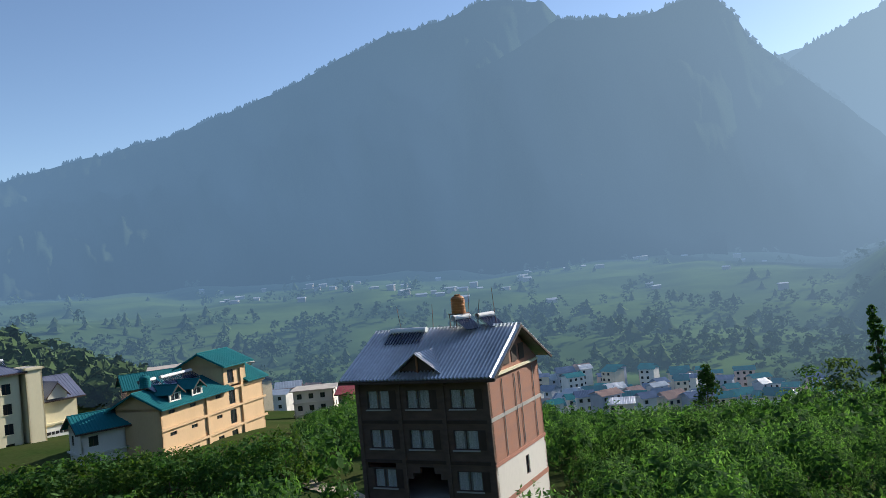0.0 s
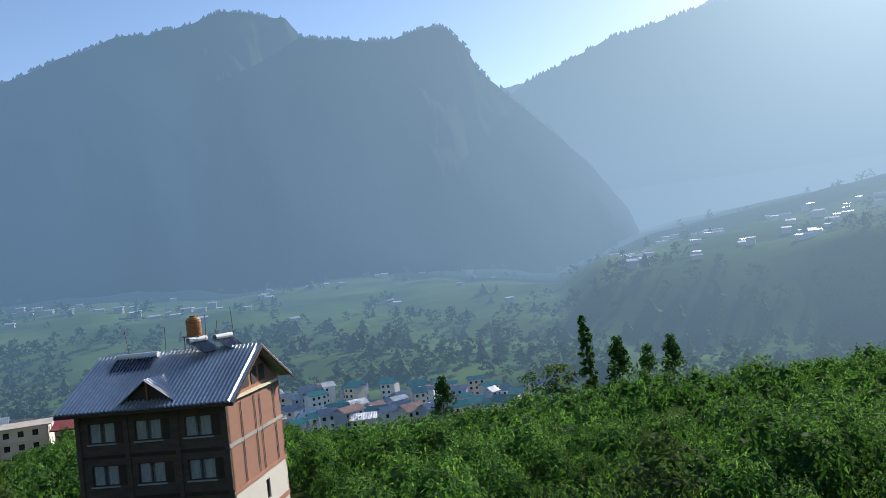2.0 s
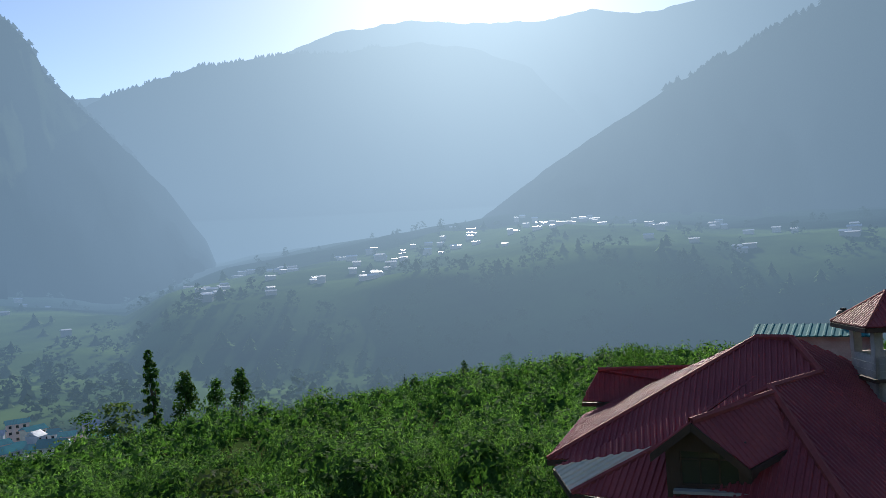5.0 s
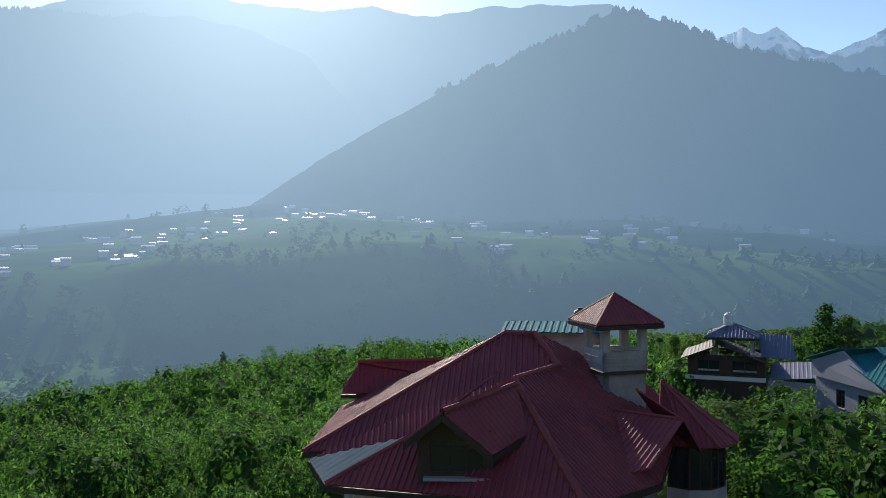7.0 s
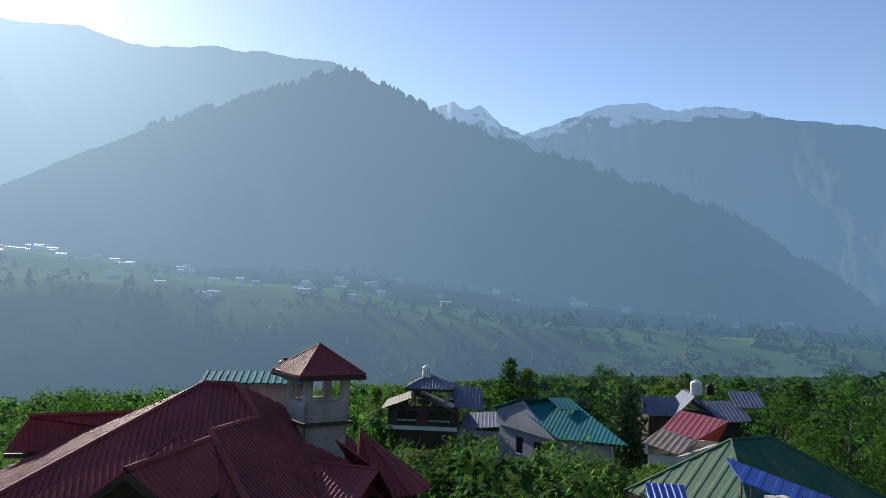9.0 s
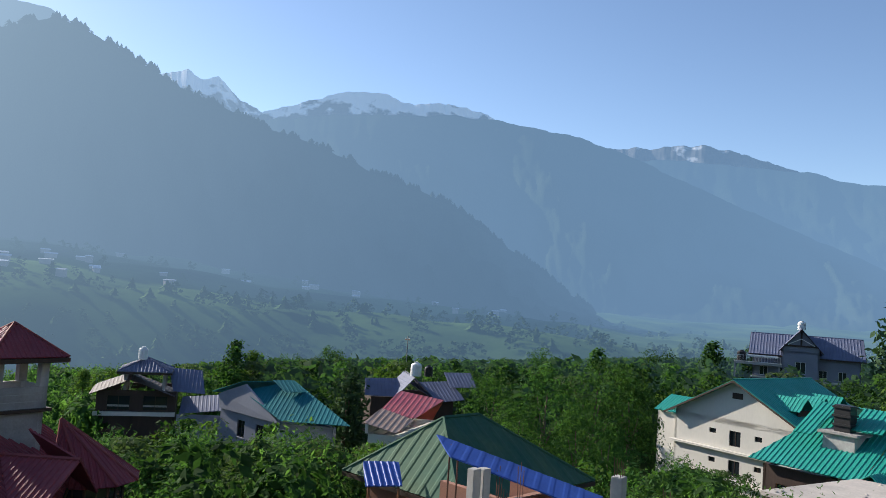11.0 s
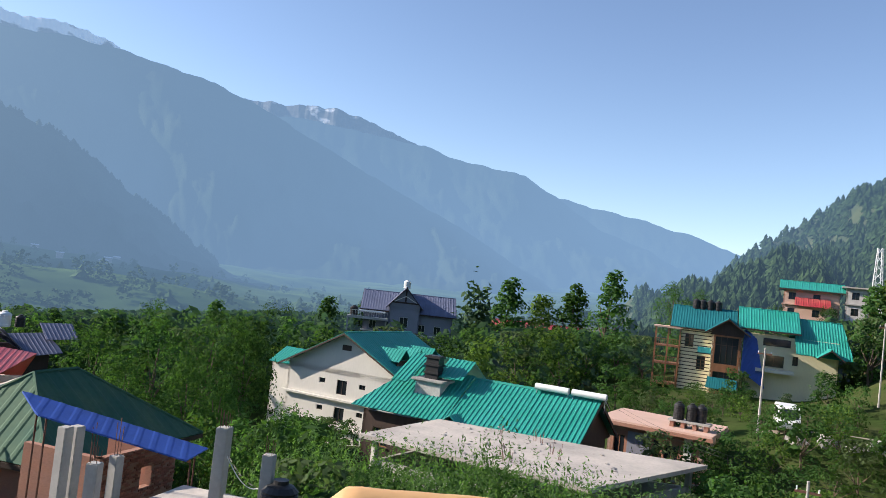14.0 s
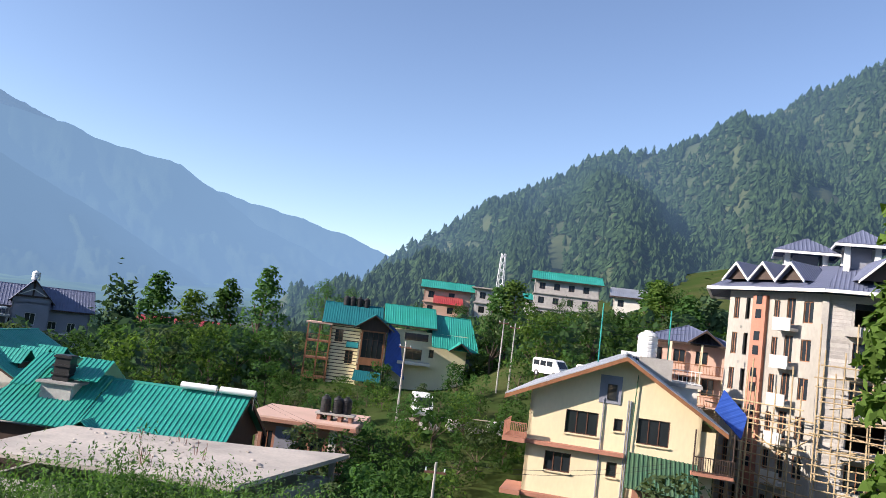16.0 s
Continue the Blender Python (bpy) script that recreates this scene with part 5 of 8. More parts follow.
def white_lodge():
    r = thing("white_lodge", 75.6, -50.6, -1.0, -161.5, "white four-storey lodge with a teal gable roof", "house")
    W, D = 15.2, 13.0
    foot = rect(W, D)
    lv = [1.0, 4.0, 7.0, 9.6]
    op = [(6.8, 8.1, z + 0.55, z + 2.1) for z in lv[:3]] + [(4.4, 5.2, z + 1.5, z + 2.0) for z in lv[:3]] + [(9.7, 10.5, z + 1.5, z + 2.0) for z in lv[:3]]
    block(r, foot, 0, 10.2, M["plaster_white"], {0: op, 1: grid_holes((2, 5.5, 9, 12.5), (1.8, 4.8, 7.6), 1.2, 1.3)}, M["wood_dark"], False, sills=False)
    for z in (4.1, 7.1):
        band(r, foot, z - 0.25, M["plaster_white"], 0.45, 0.22, (0,), "ledge")
    band(r, foot, 1.0, M["plaster_white"], 0.45, 0.22, (0,), "ledge")
    gable_roof(r, 0, W, 0, D, 10.0, 14.4, M["teal"], "y", 0.9, M["plaster_white"], 0.4, board=M["wood_dark"])
    box("gable_window", M["wood_dark"], r, (7.0, 8.2, -0.03, 0.02, 12.4, 13.0))
    for x, y in ((-0.9, 3.5), (-0.9, 6.5)):
        for z in (2.0, 5.0, 8.0):
            box("balcony", M["plaster_cream"], r, (x, -0.02, y, y + 2, z - 0.9, z))
    for y0 in (1.2, 4.6, 8.0):
        x1, x2, z = W - 1.6, W - 6.2, 13.2
        for e in (y0, y0 + 2.8):
            roof_plane(r, [(x1, e, z - 1.25), (x2, e, z - 1.25), (x2, y0 + 1.4, z), (x1, y0 + 1.4, z)], M["teal"], 0.4, name="dormer_sheet")
        wall(r, (x1 - 0.3, y0 + 0.3), (x1 - 0.3, y0 + 2.5), 10.6, z - 1.2, [], M["wood_dark"], 0.15, "dormer_wall")
    # low left wing roof
    roof_plane(r, [(-4.2, 1.5, 9.6), (0.6, 1.5, 9.6), (0.6, 4.5, 11.2), (-4.2, 4.5, 11.2)], M["teal"], 0.4, name="wing_sheet")
    wall(r, (-4, 2.0), (-0.01, 2.0), 0, 9.5, [], M["plaster_white"])
    wall(r, (-4, 8), (-4, 2.0), 0, 9.5, [], M["plaster_white"])
    for x in (10.5, 12.8):
        box("awning", M["wood"], r, (x, x + 2.2, -1.4, -0.004, 1.3, 1.5))
    return r


white_lodge()


def teal_house():
    # ridge of the long roof from the chimney to the open gable
    r = thing("teal_roof_house", 0, 0, 0, 0, "house with long teal ribbed roofs and a stone chimney block", "house")
    S = 0.36
    # long roof: eave and ridge run parallel from the hood to the open gable
    w, q = Vector((-0.951, -0.309, 0)), Vector((-0.309, 0.951, 0))
    k0 = Vector((41.9, -45.4, 12.8))
    k2 = k0 + w * 10.2
    e1, e2 = k0 + q * 5.0 + Vector((0, 0, -2.9)), k2 + q * 5.0 + Vector((0, 0, -2.9))
    b0, b2 = k0 - q * 5.6 + Vector((0, 0, -3.2)), k2 - q * 5.6 + Vector((0, 0, -3.2))
    roof_plane(r, [e1, e2, k2, k0], M["teal"], S, 0.05)
    roof_plane(r, [b2, b0, k0, k2], M["teal"], S, 0.05)
    cap(r, k0, k2, M["teal"], 0.12)
    # hood over the near bay
    h0 = k0 - w * 5.6 + Vector((0, 0, 1.3))
    h1 = k0 - w * 1.0 + Vector((0, 0, 1.25))
    roof_plane(r, [e1 - w * 8.0, e1, k0 + Vector((0, 0, 0.2)), k0 - w * 5.4 + Vector((0, 0, 0.2))], M["teal"], S, 0.05)
    roof_plane(r, [h0 + q * 3.4 + Vector((0, 0, -2.0)), h0 - w * -1.5 + q * 3.4 + Vector((0, 0, -2.0)), h0 + w * 1.6, h0], M["teal"], S, 0.05)
    roof_plane(r, [h1 - w * 1.4 + q * 2.2 + Vector((0, 0, -1.3)), h1 + w * 0.9 + q * 2.2 + Vector((0, 0, -1.3)), h1 + w * 0.9, h1 - w * 1.4], M["teal"], S, 0.05)
    roof_plane(r, [h1 + w * 0.9 - q * 5 + Vector((0, 0, -3)), h0 - q * 5 + Vector((0, 0, -3)), h0, h1 + w * 0.9], M["teal"], S, 0.05)
    # stone chimney block with a sloping cap and a dark flue
    ch = thing("chimney_block", 44.0, -42.6, 0, -162, "grey stone chimney block with a dark flue", "chimney")
    box("block", M["stone"], ch, (-0.9, 1.3, -0.75, 0.9, 10, 12.3))
    box("cap", M["stone"], ch, (-1.2, 1.6, -1.0, 1.1, 12.3, 12.5), bevel=0.04)
    box("flue", M["black"], ch, (-0.35, 0.75, -0.4, 0.5, 12.5, 14.3))
    for z in (12.9, 13.5, 14.1):
        box("flue_band", M["black"], ch, (-0.45, 0.85, -0.5, 0.6, z, z + 0.14))
    # small gable over the porch
    g = e1 + w * 0.8 + q * 0.5 + Vector((0, 0, 0.7))
    for side in (1, -1):
        c = [g + w * 1.9 * side + Vector((0, 0, -1.3)), g + w * 1.9 * side - q * 0.8 + Vector((0, 0, -1.3)), g - q * 2.6, g]
        roof_plane(r, c if side > 0 else c[::-1][2:] + c[::-1][:2], M["teal"], S, 0.04, name="porch_sheet")
    foot = [tuple((v - q * 0.7)[:2]) for v in (e1 - w * 7.2, e2 - w * 0.8)] + [tuple((v + q * 0.7)[:2]) for v in (b2 - w * 0.8, b0 - w * 7.2)]
    block(r, foot, 3.5, 9.6, M["wood_dark"], {0: [(1.0, 2.4, 7, 8.4)]}, M["wood"], False)
    bm = bmesh.new()
    bm.faces.new([bm.verts.new(q) for q in (e2 - w * 0.6 - Vector((0, 0, 0.2)), b2 - w * 0.6 - Vector((0, 0, 0.2)), k2 - w * 0.6 - Vector((0, 0, 0.15)))])
    part("gable_wall", bm, M["wood_dark"], r)
    for a, b in ((e2, k2), (k2, b2)):
        fascia(r, a, b, M["wood_dark"], 0.3)
    return r


teal_house()
for x, y in ((35.9, -47.9), (33.2, -48.8)):
    solar_heater(x, y, 12.1, 18, wide=2.6)


def slab_house():
    r = thing("flat_slab_building", 0, 0, 0, 0, "unfinished building with a flat dusty concrete roof slab", "building")
    foot = [(36.8, -30.2), (22.9, -34.2), (23.3, -47.5), (28.0, -44.5), (39.2, -39.2)]
    bm = bmesh.new()
    lo = [bm.verts.new((x, y, 10.2)) for x, y in foot]
    hi = [bm.verts.new((x, y, 10.45 + 0.05 * noise.noise(Vector((x, y, 0))))) for x, y in foot]
    bm.faces.new(lo), bm.faces.new(hi)
    for k in range(5):
        bm.faces.new((lo[k], lo[(k + 1) % 5], hi[(k + 1) % 5], hi[k]))
    part("roof_slab", bm, M["concrete_slab"], r)
    inner = [(30.5 + (x - 30.5) * 0.9, -38.5 + (y + 38.5) * 0.9) for x, y in foot]
    for k, (x, y) in enumerate(inner):
        box("column", M["concrete"], r, (x - 0.16, x + 0.16, y - 0.16, y + 0.16, 4, 10.2))
    for k in range(5):
        wall(r, inner[k], inner[(k + 1) % 5], 4, 9.0, [], M["concrete"])
    rg = random.Random(8)
    for k in range(8):
        x, y = rg.uniform(26, 36), rg.uniform(-42, -34)
        for j in range(3):
            tube("rod", M["rust"], r, (x + 0.08 * j, y, 10.4), (x + 0.08 * j + rg.uniform(-0.1, 0.1), y + rg.uniform(-0.1, 0.1), 11.0 + rg.uniform(0, 0.5)), 0.014, sides=4)
    for k in range(80):
        t = rg.random()
        x, y = (rg.uniform(24.6, 36), rg.uniform(-42.5, -34.5)) if k < 50 else (23.6 + 13 * t + rg.uniform(-0.2, 0.4), -34.0 + 3.6 * t + rg.uniform(-1.3, -0.3)) if k < 75 else (28 + 10 * t, -43.9 + 4.9 * t + rg.uniform(0, 1.2))
        s = rg.uniform(0.05, 0.22)
        bm = bmesh.new()
        bmesh.ops.create_icosphere(bm, subdivisions=1, radius=s)
        for v in bm.verts:
            v.co *= rg.uniform(0.6, 1.3)
            v.co.z *= 0.55
            v.co += Vector((x, y, 10.47))
        part("rubble", bm, M["concrete_slab"], r)
    return r


slab_house()


def low_house():
    r = thing("flat_roof_house", 35.6, -55.0, 0, -163.0, "low flat-roofed house of red brick and grey plaster", "house")
    W, D = 7.4, 6
    foot = rect(W, D)
    block(r, foot, 4.5, 10.3, M["plaster_pink"], {0: [(0.5, 1.4, 7.6, 9.5), (3.6, 4.2, 7.6, 9.6), (4.5, 5.6, 7.9, 9.4)]}, M["wood"], False, sides={0: M["brick"]})
    box("plaster_panel", M["plaster_grey"], r, (1.6, 3.4, -0.04, -0.003, 7.2, 9.9))
    box("pillar", M["plaster_white"], r, (6.0, 6.6, -0.1, -0.003, 5, 10.2))
    box("roof_slab", M["plaster_pink"], r, (-0.8, W + 0.8, -1.0, D + 0.6, 10.3, 10.75), bevel=0.03)
    box("slab_edge", M["brick"], r, (-0.85, W + 0.85, -1.05, -1.003, 10.32, 10.6))
    railing(r, (5.6, -0.9), (W + 0.6, -0.9), 7.0, 0.9, M["wood"])
    box("balcony", M["concrete"], r, (5.4, W + 0.7, -1.0, -0.004, 6.85, 7.0))
    return r


low_house()
for k, (x, y) in enumerate(((31.0, -57.6), (30.1, -58.0), (29.5, -58.4))):
    water_tank(x, y, 11.35, M["black"], 0.42, 1.3)
rack = thing("tank_plinth", 30.2, -58.0, 10.75, -163, "low brick plinth under black water tanks", "plinth")
for x in (-1.3, -0.45, 0.45, 1.3):
    box("pier", M["brick"], rack, (x - 0.15, x + 0.15, -0.5, 0.5, 0, 0.45))
box("top", M["concrete"], rack, (-1.6, 1.6, -0.6, 0.6, 0.45, 0.6))


def grey_hotel():
    r = thing("grey_hotel", 117.0, -93.6, 0.0, -131, "blue-grey hotel with a tall timbered front gable", "hotel")
    W, D = 17.0, 13
    foot = rect(W, D)
    op = grid_holes((1.2, 4.4, 10.6, 13.6), (3.0, 6.4, 9.8), 1.3, 1.6)
    block(r, foot, 0, 13.6, M["plaster_grey"], {0: op}, M["white"], False)
    for z in (2.6, 5.9, 9.3):
        band(r, foot, z, M["plaster_white"], 0.3, 0.25, (0,), "ledge")
    gable_roof(r, 0, W, 0, D, 13.5, 17.0, M["slate_blue"], "x", 0.7, M["plaster_grey"], 0.5)
    gable_roof(r, 4.8, 10.6, -1.4, 6, 14.4, 18.3, M["slate_blue"], "y", 0.6, M["plaster_grey"], 0.5, board=M["wood_dark"])
    wall(r, (4.8, -1.4), (10.6, -1.4), 0, 14.4, [(6.9 - 4.8, 8.5 - 4.8, 10.6, 12.6), (6.9 - 4.8, 8.5 - 4.8, 6.8, 8.8)], M["plaster_grey"])
    wall(r, (10.6, -1.4), (10.6, 0), 0, 14.2, [], M["plaster_grey"])
    wall(r, (4.8, 0), (4.8, -1.4), 0, 14.2, [], M["plaster_grey"])
    for h in ((2.1, 3.7, 10.6, 12.6), (2.1, 3.7, 6.8, 8.8)):
        window(r, (4.8, -1.4), (10.6, -1.4), h, M["white"], 2, False)
    box("tie_beam", M["wood_dark"], r, (5.0, 10.4, -1.6, -1.45, 15.2, 15.5))
    box("king_post", M["wood_dark"], r, (7.55, 7.85, -1.6, -1.45, 15.5, 17.9))
    for a, b in (((5.6, -1.55, 15.5), (7.7, -1.55, 16.6)), ((9.8, -1.55, 15.5), (7.7, -1.55, 16.6))):
        tube("brace", M["white"], r, a, b, 0.1, sides=4)
    railing(r, (-3.0, -2.4), (4.6, -2.4), 12.0, 1.1, M["white"], 0.5)
    box("terrace", M["concrete"], r, (-3.0, 4.78, -2.4, -0.01, 11.6, 12.0))
    for x in (-2.8, 4.4):
        box("terrace_post", M["concrete"], r, (x - 0.15, x + 0.15, -2.3, -2.0, 0, 11.6))
    return r


hot = grey_hotel().matrix_basis
water_tank(*on_house(hot, 7.7, 1.5, 18.1), M["white"], 0.7, 1.5, "white water tank above a hotel gable")
solar_heater(*on_house(hot, 1.6, -1.6, 12.0), -131, wide=5.0)
water_tank(*on_house(hot, -1.8, -1.4, 12.0), M["black"], 0.8, 1.8)


def yellow_house():
    r = thing("yellow_house", 12.6, -51.6, 0, -172.4, "pale yellow gabled house with brown window frames and balconies", "house")
    W, D, X = 10.9, 17.0, 6.5
    foot = [(0, 0), (W, 0), (W, D), (0, D)]
    zf, zl = 12.95, 9.6
    up = [(2.4, 4.5, zf + 0.75, zf + 2.25), (5.5, 6.05, zf + 1.3, zf + 2.1), (7.0, 9.0, zf + 0.72, zf + 2.35)]
    dn = [(1.3, 3.0, zl + 1.5, zl + 2.75), (5.3, 5.95, zl + 1.7, zl + 2.65)]
    block(r, foot, 5.5, 15.9, M["plaster_yellow"], {0: up + dn, 1: [(2, 3.6, 13.6, 15.0)]}, M["window_brown"], False, panes=3)
    apex, le, re = (5.95, 19.15), (-1.6, 15.75), (12.4, 15.2)
    # gable wall above the eaves
    bm = bmesh.new()
    f = [bm.verts.new((x, y, z)) for y in (0.0, 0.24) for x, z in ((0, 15.9), (W, 15.9), (W, 16.2), (5.95, 18.95), (0, 16.25))]
    bm.faces.new(f[:5]), bm.faces.new(f[5:][::-1])
    for k in range(5):
        bm.faces.new((f[k], f[k + 5], f[(k + 1) % 5 + 5], f[(k + 1) % 5]))
    part("gable_wall", bm, M["plaster_yellow"], r)
    y0, y1 = -1.1, D + 0.6
    roof_plane(r, [(le[0], y1, le[1]), (le[0], y0, le[1]), (apex[0], y0, apex[1]), (apex[0], y1, apex[1])], M["steel"], 0.3, 0.04, label="grey corrugated metal sheet")
    roof_plane(r, [(re[0], y0, re[1]), (re[0], y1, re[1]), (apex[0], y1, apex[1]), (apex[0], y0, apex[1])], M["steel"], 0.3, 0.04, label="grey corrugated metal sheet")
    cap(r, (apex[0], y0, apex[1] + 0.02), (apex[0], y1, apex[1] + 0.02), M["steel"], 0.12)
    for a, b in (((le[0], y0, le[1]), (apex[0], y0, apex[1])), ((apex[0], y0, apex[1]), (re[0], y0, re[1]))):
        fascia(r, a, b, M["wood"], 0.26)
    box("attic_panel", M["plaster_grey"], r, (4.4, 5.8, -0.06, -0.003, 15.95, 17.75), "pale blue-grey panel")
    window(r, (0, -0.07), (W, -0.07), (4.9, 5.5, 16.2, 17.2), M["black"], 1, False, -0.06)
    # balconies and bands
    for z, x0 in ((zf - 0.25, -1.5), (zl - 0.25, -1.3)):
        box("balcony_slab", M["trim_pink"], r, (x0, -0.004 if z < 10 else -0.005, -0.9, 2.4, z, z + 0.28))
        box("ledge", M["trim_pink"], r, (0.0, 6.3, -0.55, -0.004, z, z + 0.24))
    railing(r, (-1.45, -0.85), (0.0, -0.85), zf, 1.0, M["trim_pink"], 0.12)
    railing(r, (-1.45, 2.2), (-1.45, -0.85), zf, 1.0, M["trim_pink"], 0.12)
    box("porch_slab", M["trim_pink"], r, (10.4, 12.9, -1.0, -0.006, 12.4, 12.6))
    railing(r, (10.5, -0.95), (12.9, -0.95), 12.6, 0.95, M["wood_dark"], 0.14)
    for x in (10.5, 12.8):
        tube("porch_post", M["wood_dark"], r, (x, -0.9, 12.6), (x, -0.9, 15.2), 0.05)
    box("side_wing", M["plaster_yellow"], r, (W + 0.01, 11.8, 0.2, 6, 5.5, 15.0))
    # green awning over the lower room
    roof_plane(r, [(6.5, -2.2, 11.2), (11.0, -2.0, 11.0), (10.8, -0.02, 12.9), (6.5, -0.02, 12.9)], M["green_old"], 0.28, 0.05, name="awning_sheet", label="dark green corrugated awning sheet")
    wall(r, (7.0, -1.6), (11.2, -1.5), 5.5, 11.3, [(0.9, 2.1, 8.6, 10.4)], M["brick"])
    for x in (4.75, 6.3, 6.45):
        tube("drain_pipe", M["plaster_grey"], r, (x, -0.08, 6), (x, -0.08, 16.3), 0.04)
    tube("drain_pipe", M["green_old"], r, (6.38, -0.14, 6), (6.75, -0.14, 18.0), 0.035)
    return r


yel = yellow_house().matrix_basis
tarp2 = thing("blue_tarpaulin", 0, 0, 0, 0, "blue tarpaulin sheet beside a house roof", "tarpaulin")
roof_plane(tarp2, [(1.2, -57.6, 16.2), (-0.6, -56.4, 14.6), (-0.9, -58.2, 16.0), (0.9, -59.8, 17.1)], M["blue"], 0.5, 0.02, name="sheet")
for q in ((-0.6, -56.4, 14.5), (0.9, -59.8, 17.0), (1.2, -57.6, 16.1), (-0.9, -58.2, 15.9)):
    tube("pole", M["bamboo"], tarp2, (q[0], q[1], 7), q, 0.04, sides=5)
solar_heater(7.2, -62.5, 18.1, -172, wide=2.6)
rooftop = thing("far_roof_terrace", 6.0, -63.2, 0, -172, "concrete roof terrace with a railing behind a house", "building")
box("slab", M["concrete"], rooftop, (-3.5, 3.5, -2, 4, 17.2, 17.45))
box("walls", M["plaster_white"], rooftop, (-3.2, 3.2, -1.7, 3.7, 7, 17.2))
railing(rooftop, (-3.4, -1.9), (3.4, -1.9), 17.45, 1.0, M["white"], 0.3)
water_tank(6.9 - 0.4, -61.6, 19.1, M["white"], 0.75, 1.9, "white plastic water tank with ribs on a roof")
box("tank_pier", M["concrete"], rooftop, (-1.2, 1.2, -2.6, -0.6, 17.46, 19.08))
for k, x in enumerate((4.9, 7.9)):
    pole = thing("green_pole", x + 2.0 * k, -62.0 + k, 10, 0, "thin green metal pole", "pole", "thin poles")
    tube("pole", M["teal"], pole, (0, 0, 0), (0.1, 0, 12.8), 0.05)


M["plaster_raw"] = mat("grey_cement_render", (0.38, 0.36, 0.32), 0.9, scale=0.3, fine=6, vary=0.25, bump=0.1, stretch=(1, 1, 0.35))


def concrete_hotel():
    """A hotel under construction: two faces towards the terrace, balconies, a blue-grey roof with gablets and pavilions."""
    r = thing("unfinished_hotel", -1.4, 0, 0, 0, "tall unfinished concrete hotel wrapped in bamboo scaffolding", "hotel")
    L, C, R, R2, L2 = (2.4, -67.4), (-3.9, -62.2), (-13.5, -60.8), (-15.5, -75), (2.4, -77)
    foot = [L, C, R, R2, L2]
    lv = [8.0, 11.3, 14.1, 16.9, 19.7, 22.5]
    ll, lr = math.dist(L, C), math.dist(C, R)
    left, right = [], []
    for z in lv:
        left += [(0.5, 1.0, z + 0.5, z + 2.2), (1.6, 2.0, z + 0.5, z + 2.2), (4.2, 4.7, z + 0.7, z + 2.1), (5.3, 6.0, z + 0.3, z + 2.3), (6.7, 7.5, z + 0.5, z + 2.1)]
        right += [(2.1, 4.4, z + 0.15, z + 2.2), (5.6, 7.6, z + 0.15, z + 2.2)]
    wall(r, L, C, 6, 25.2, left, M["plaster_raw"])
    wall(r, C, R, 6, 25.2, right, M["concrete"])
    wall(r, R, R2, 6, 25.2, [], M["concrete"])
    wall(r, R2, L2, 6, 25.2, [], M["concrete"])
    wall(r, L2, L, 6, 25.2, [], M["concrete"])
    for h in left:
        if h[1] - h[0] > 0.45:
            window(r, L, C, h, M["wood"], 2, False)
    for k, h in enumerate(right):
        if k % 3 != 1:
            window(r, C, R, (h[0], h[1], h[2], h[3]), M["wood"], 3, False, 0.12, name="window_frame")
    a, u, n, ln = frame_of(L, C)
    bm = bmesh.new()
    add_slab(bm, a, u, n, 2.5, 3.7, 0.003, 0.35, 8, 24.9)
    part("red_shaft", bm, M["trim_pink"], r, "terracotta painted stair shaft")
    for z in lv:
        for w in (0, 1):
            bm = bmesh.new()
            add_slab(bm, a, u, n, 2.85, 3.35, 0.352, 0.4, z + 0.6 + 1.1 * w, z + 1.3 + 1.1 * w)
            part("shaft_window", bm, M["glass"], r)
        bm = bmesh.new()
        add_slab(bm, a, u, n, 4.9, 6.4, 0.003, 1.0, z - 0.2, z + 0.02)
        part("balcony", bm, M["plaster_white"], r)
        bm = bmesh.new()
        add_slab(bm, a, u, n, 4.9, 6.4, 0.9, 1.0, z + 0.021, z + 0.75)
        part("balcony_front", bm, M["plaster_white"], r)
    b, v, m, lb = frame_of(C, R)
    for z in lv:
        bm = bmesh.new()
        add_slab(bm, b, v, m, 1.6, 8.0, 0.003, 1.3, z - 0.2, z + 0.02)
        part("balcony", bm, M["concrete"], r)
        bm = bmesh.new()
        add_slab(bm, b, v, m, 1.6, 8.0, 1.15, 1.3, z + 0.022, z + 0.5)
        part("balcony_front", bm, M["concrete"], r)
        bm = bmesh.new()
        add_box(bm, -13.0, 1.5, -75.5, -66.5, z - 0.2, z)
        part("floor_slab", bm, M["concrete"], r)
        # courses of block work between the column and the balcony
        for q in range(9):
            bm = bmesh.new()
            add_slab(bm, b, v, m, 0.55, 1.9, 0.002, 0.02, z + 0.2 + q * 0.27, z + 0.42 + q * 0.27)
            part("block_course", bm, M["stone"], r)
    for s in (0.0, 8.1):
        bm = bmesh.new()
        add_slab(bm, b, v, m, s, s + 0.45, 0.003, 0.25, 6, 25.2)
        part("column", bm, M["concrete"], r)
    # roof: white eaves, skirt, gablets and pavilions
    ring = [(4.2, -67.6), (-3.9, -60.6), (-15.0, -59.0), (-17.0, -77), (4.2, -79)]
    top = [(-0.2, -69.5), (-5.2, -65.6), (-12.0, -64.6), (-12.5, -73), (-0.2, -74)]
    for k in range(5):
        p, q = ring[k], ring[(k + 1) % 5]
        s, t = top[k], top[(k + 1) % 5]
        roof_plane(r, [(*p, 25.4), (*q, 25.4), (*t, 27.7), (*s, 27.7)], M["slate_blue"], 0.3, 0.03)
        fascia(r, (*p, 25.5), (*q, 25.5), M["white"], 0.24, 0.08)
    bm = bmesh.new()
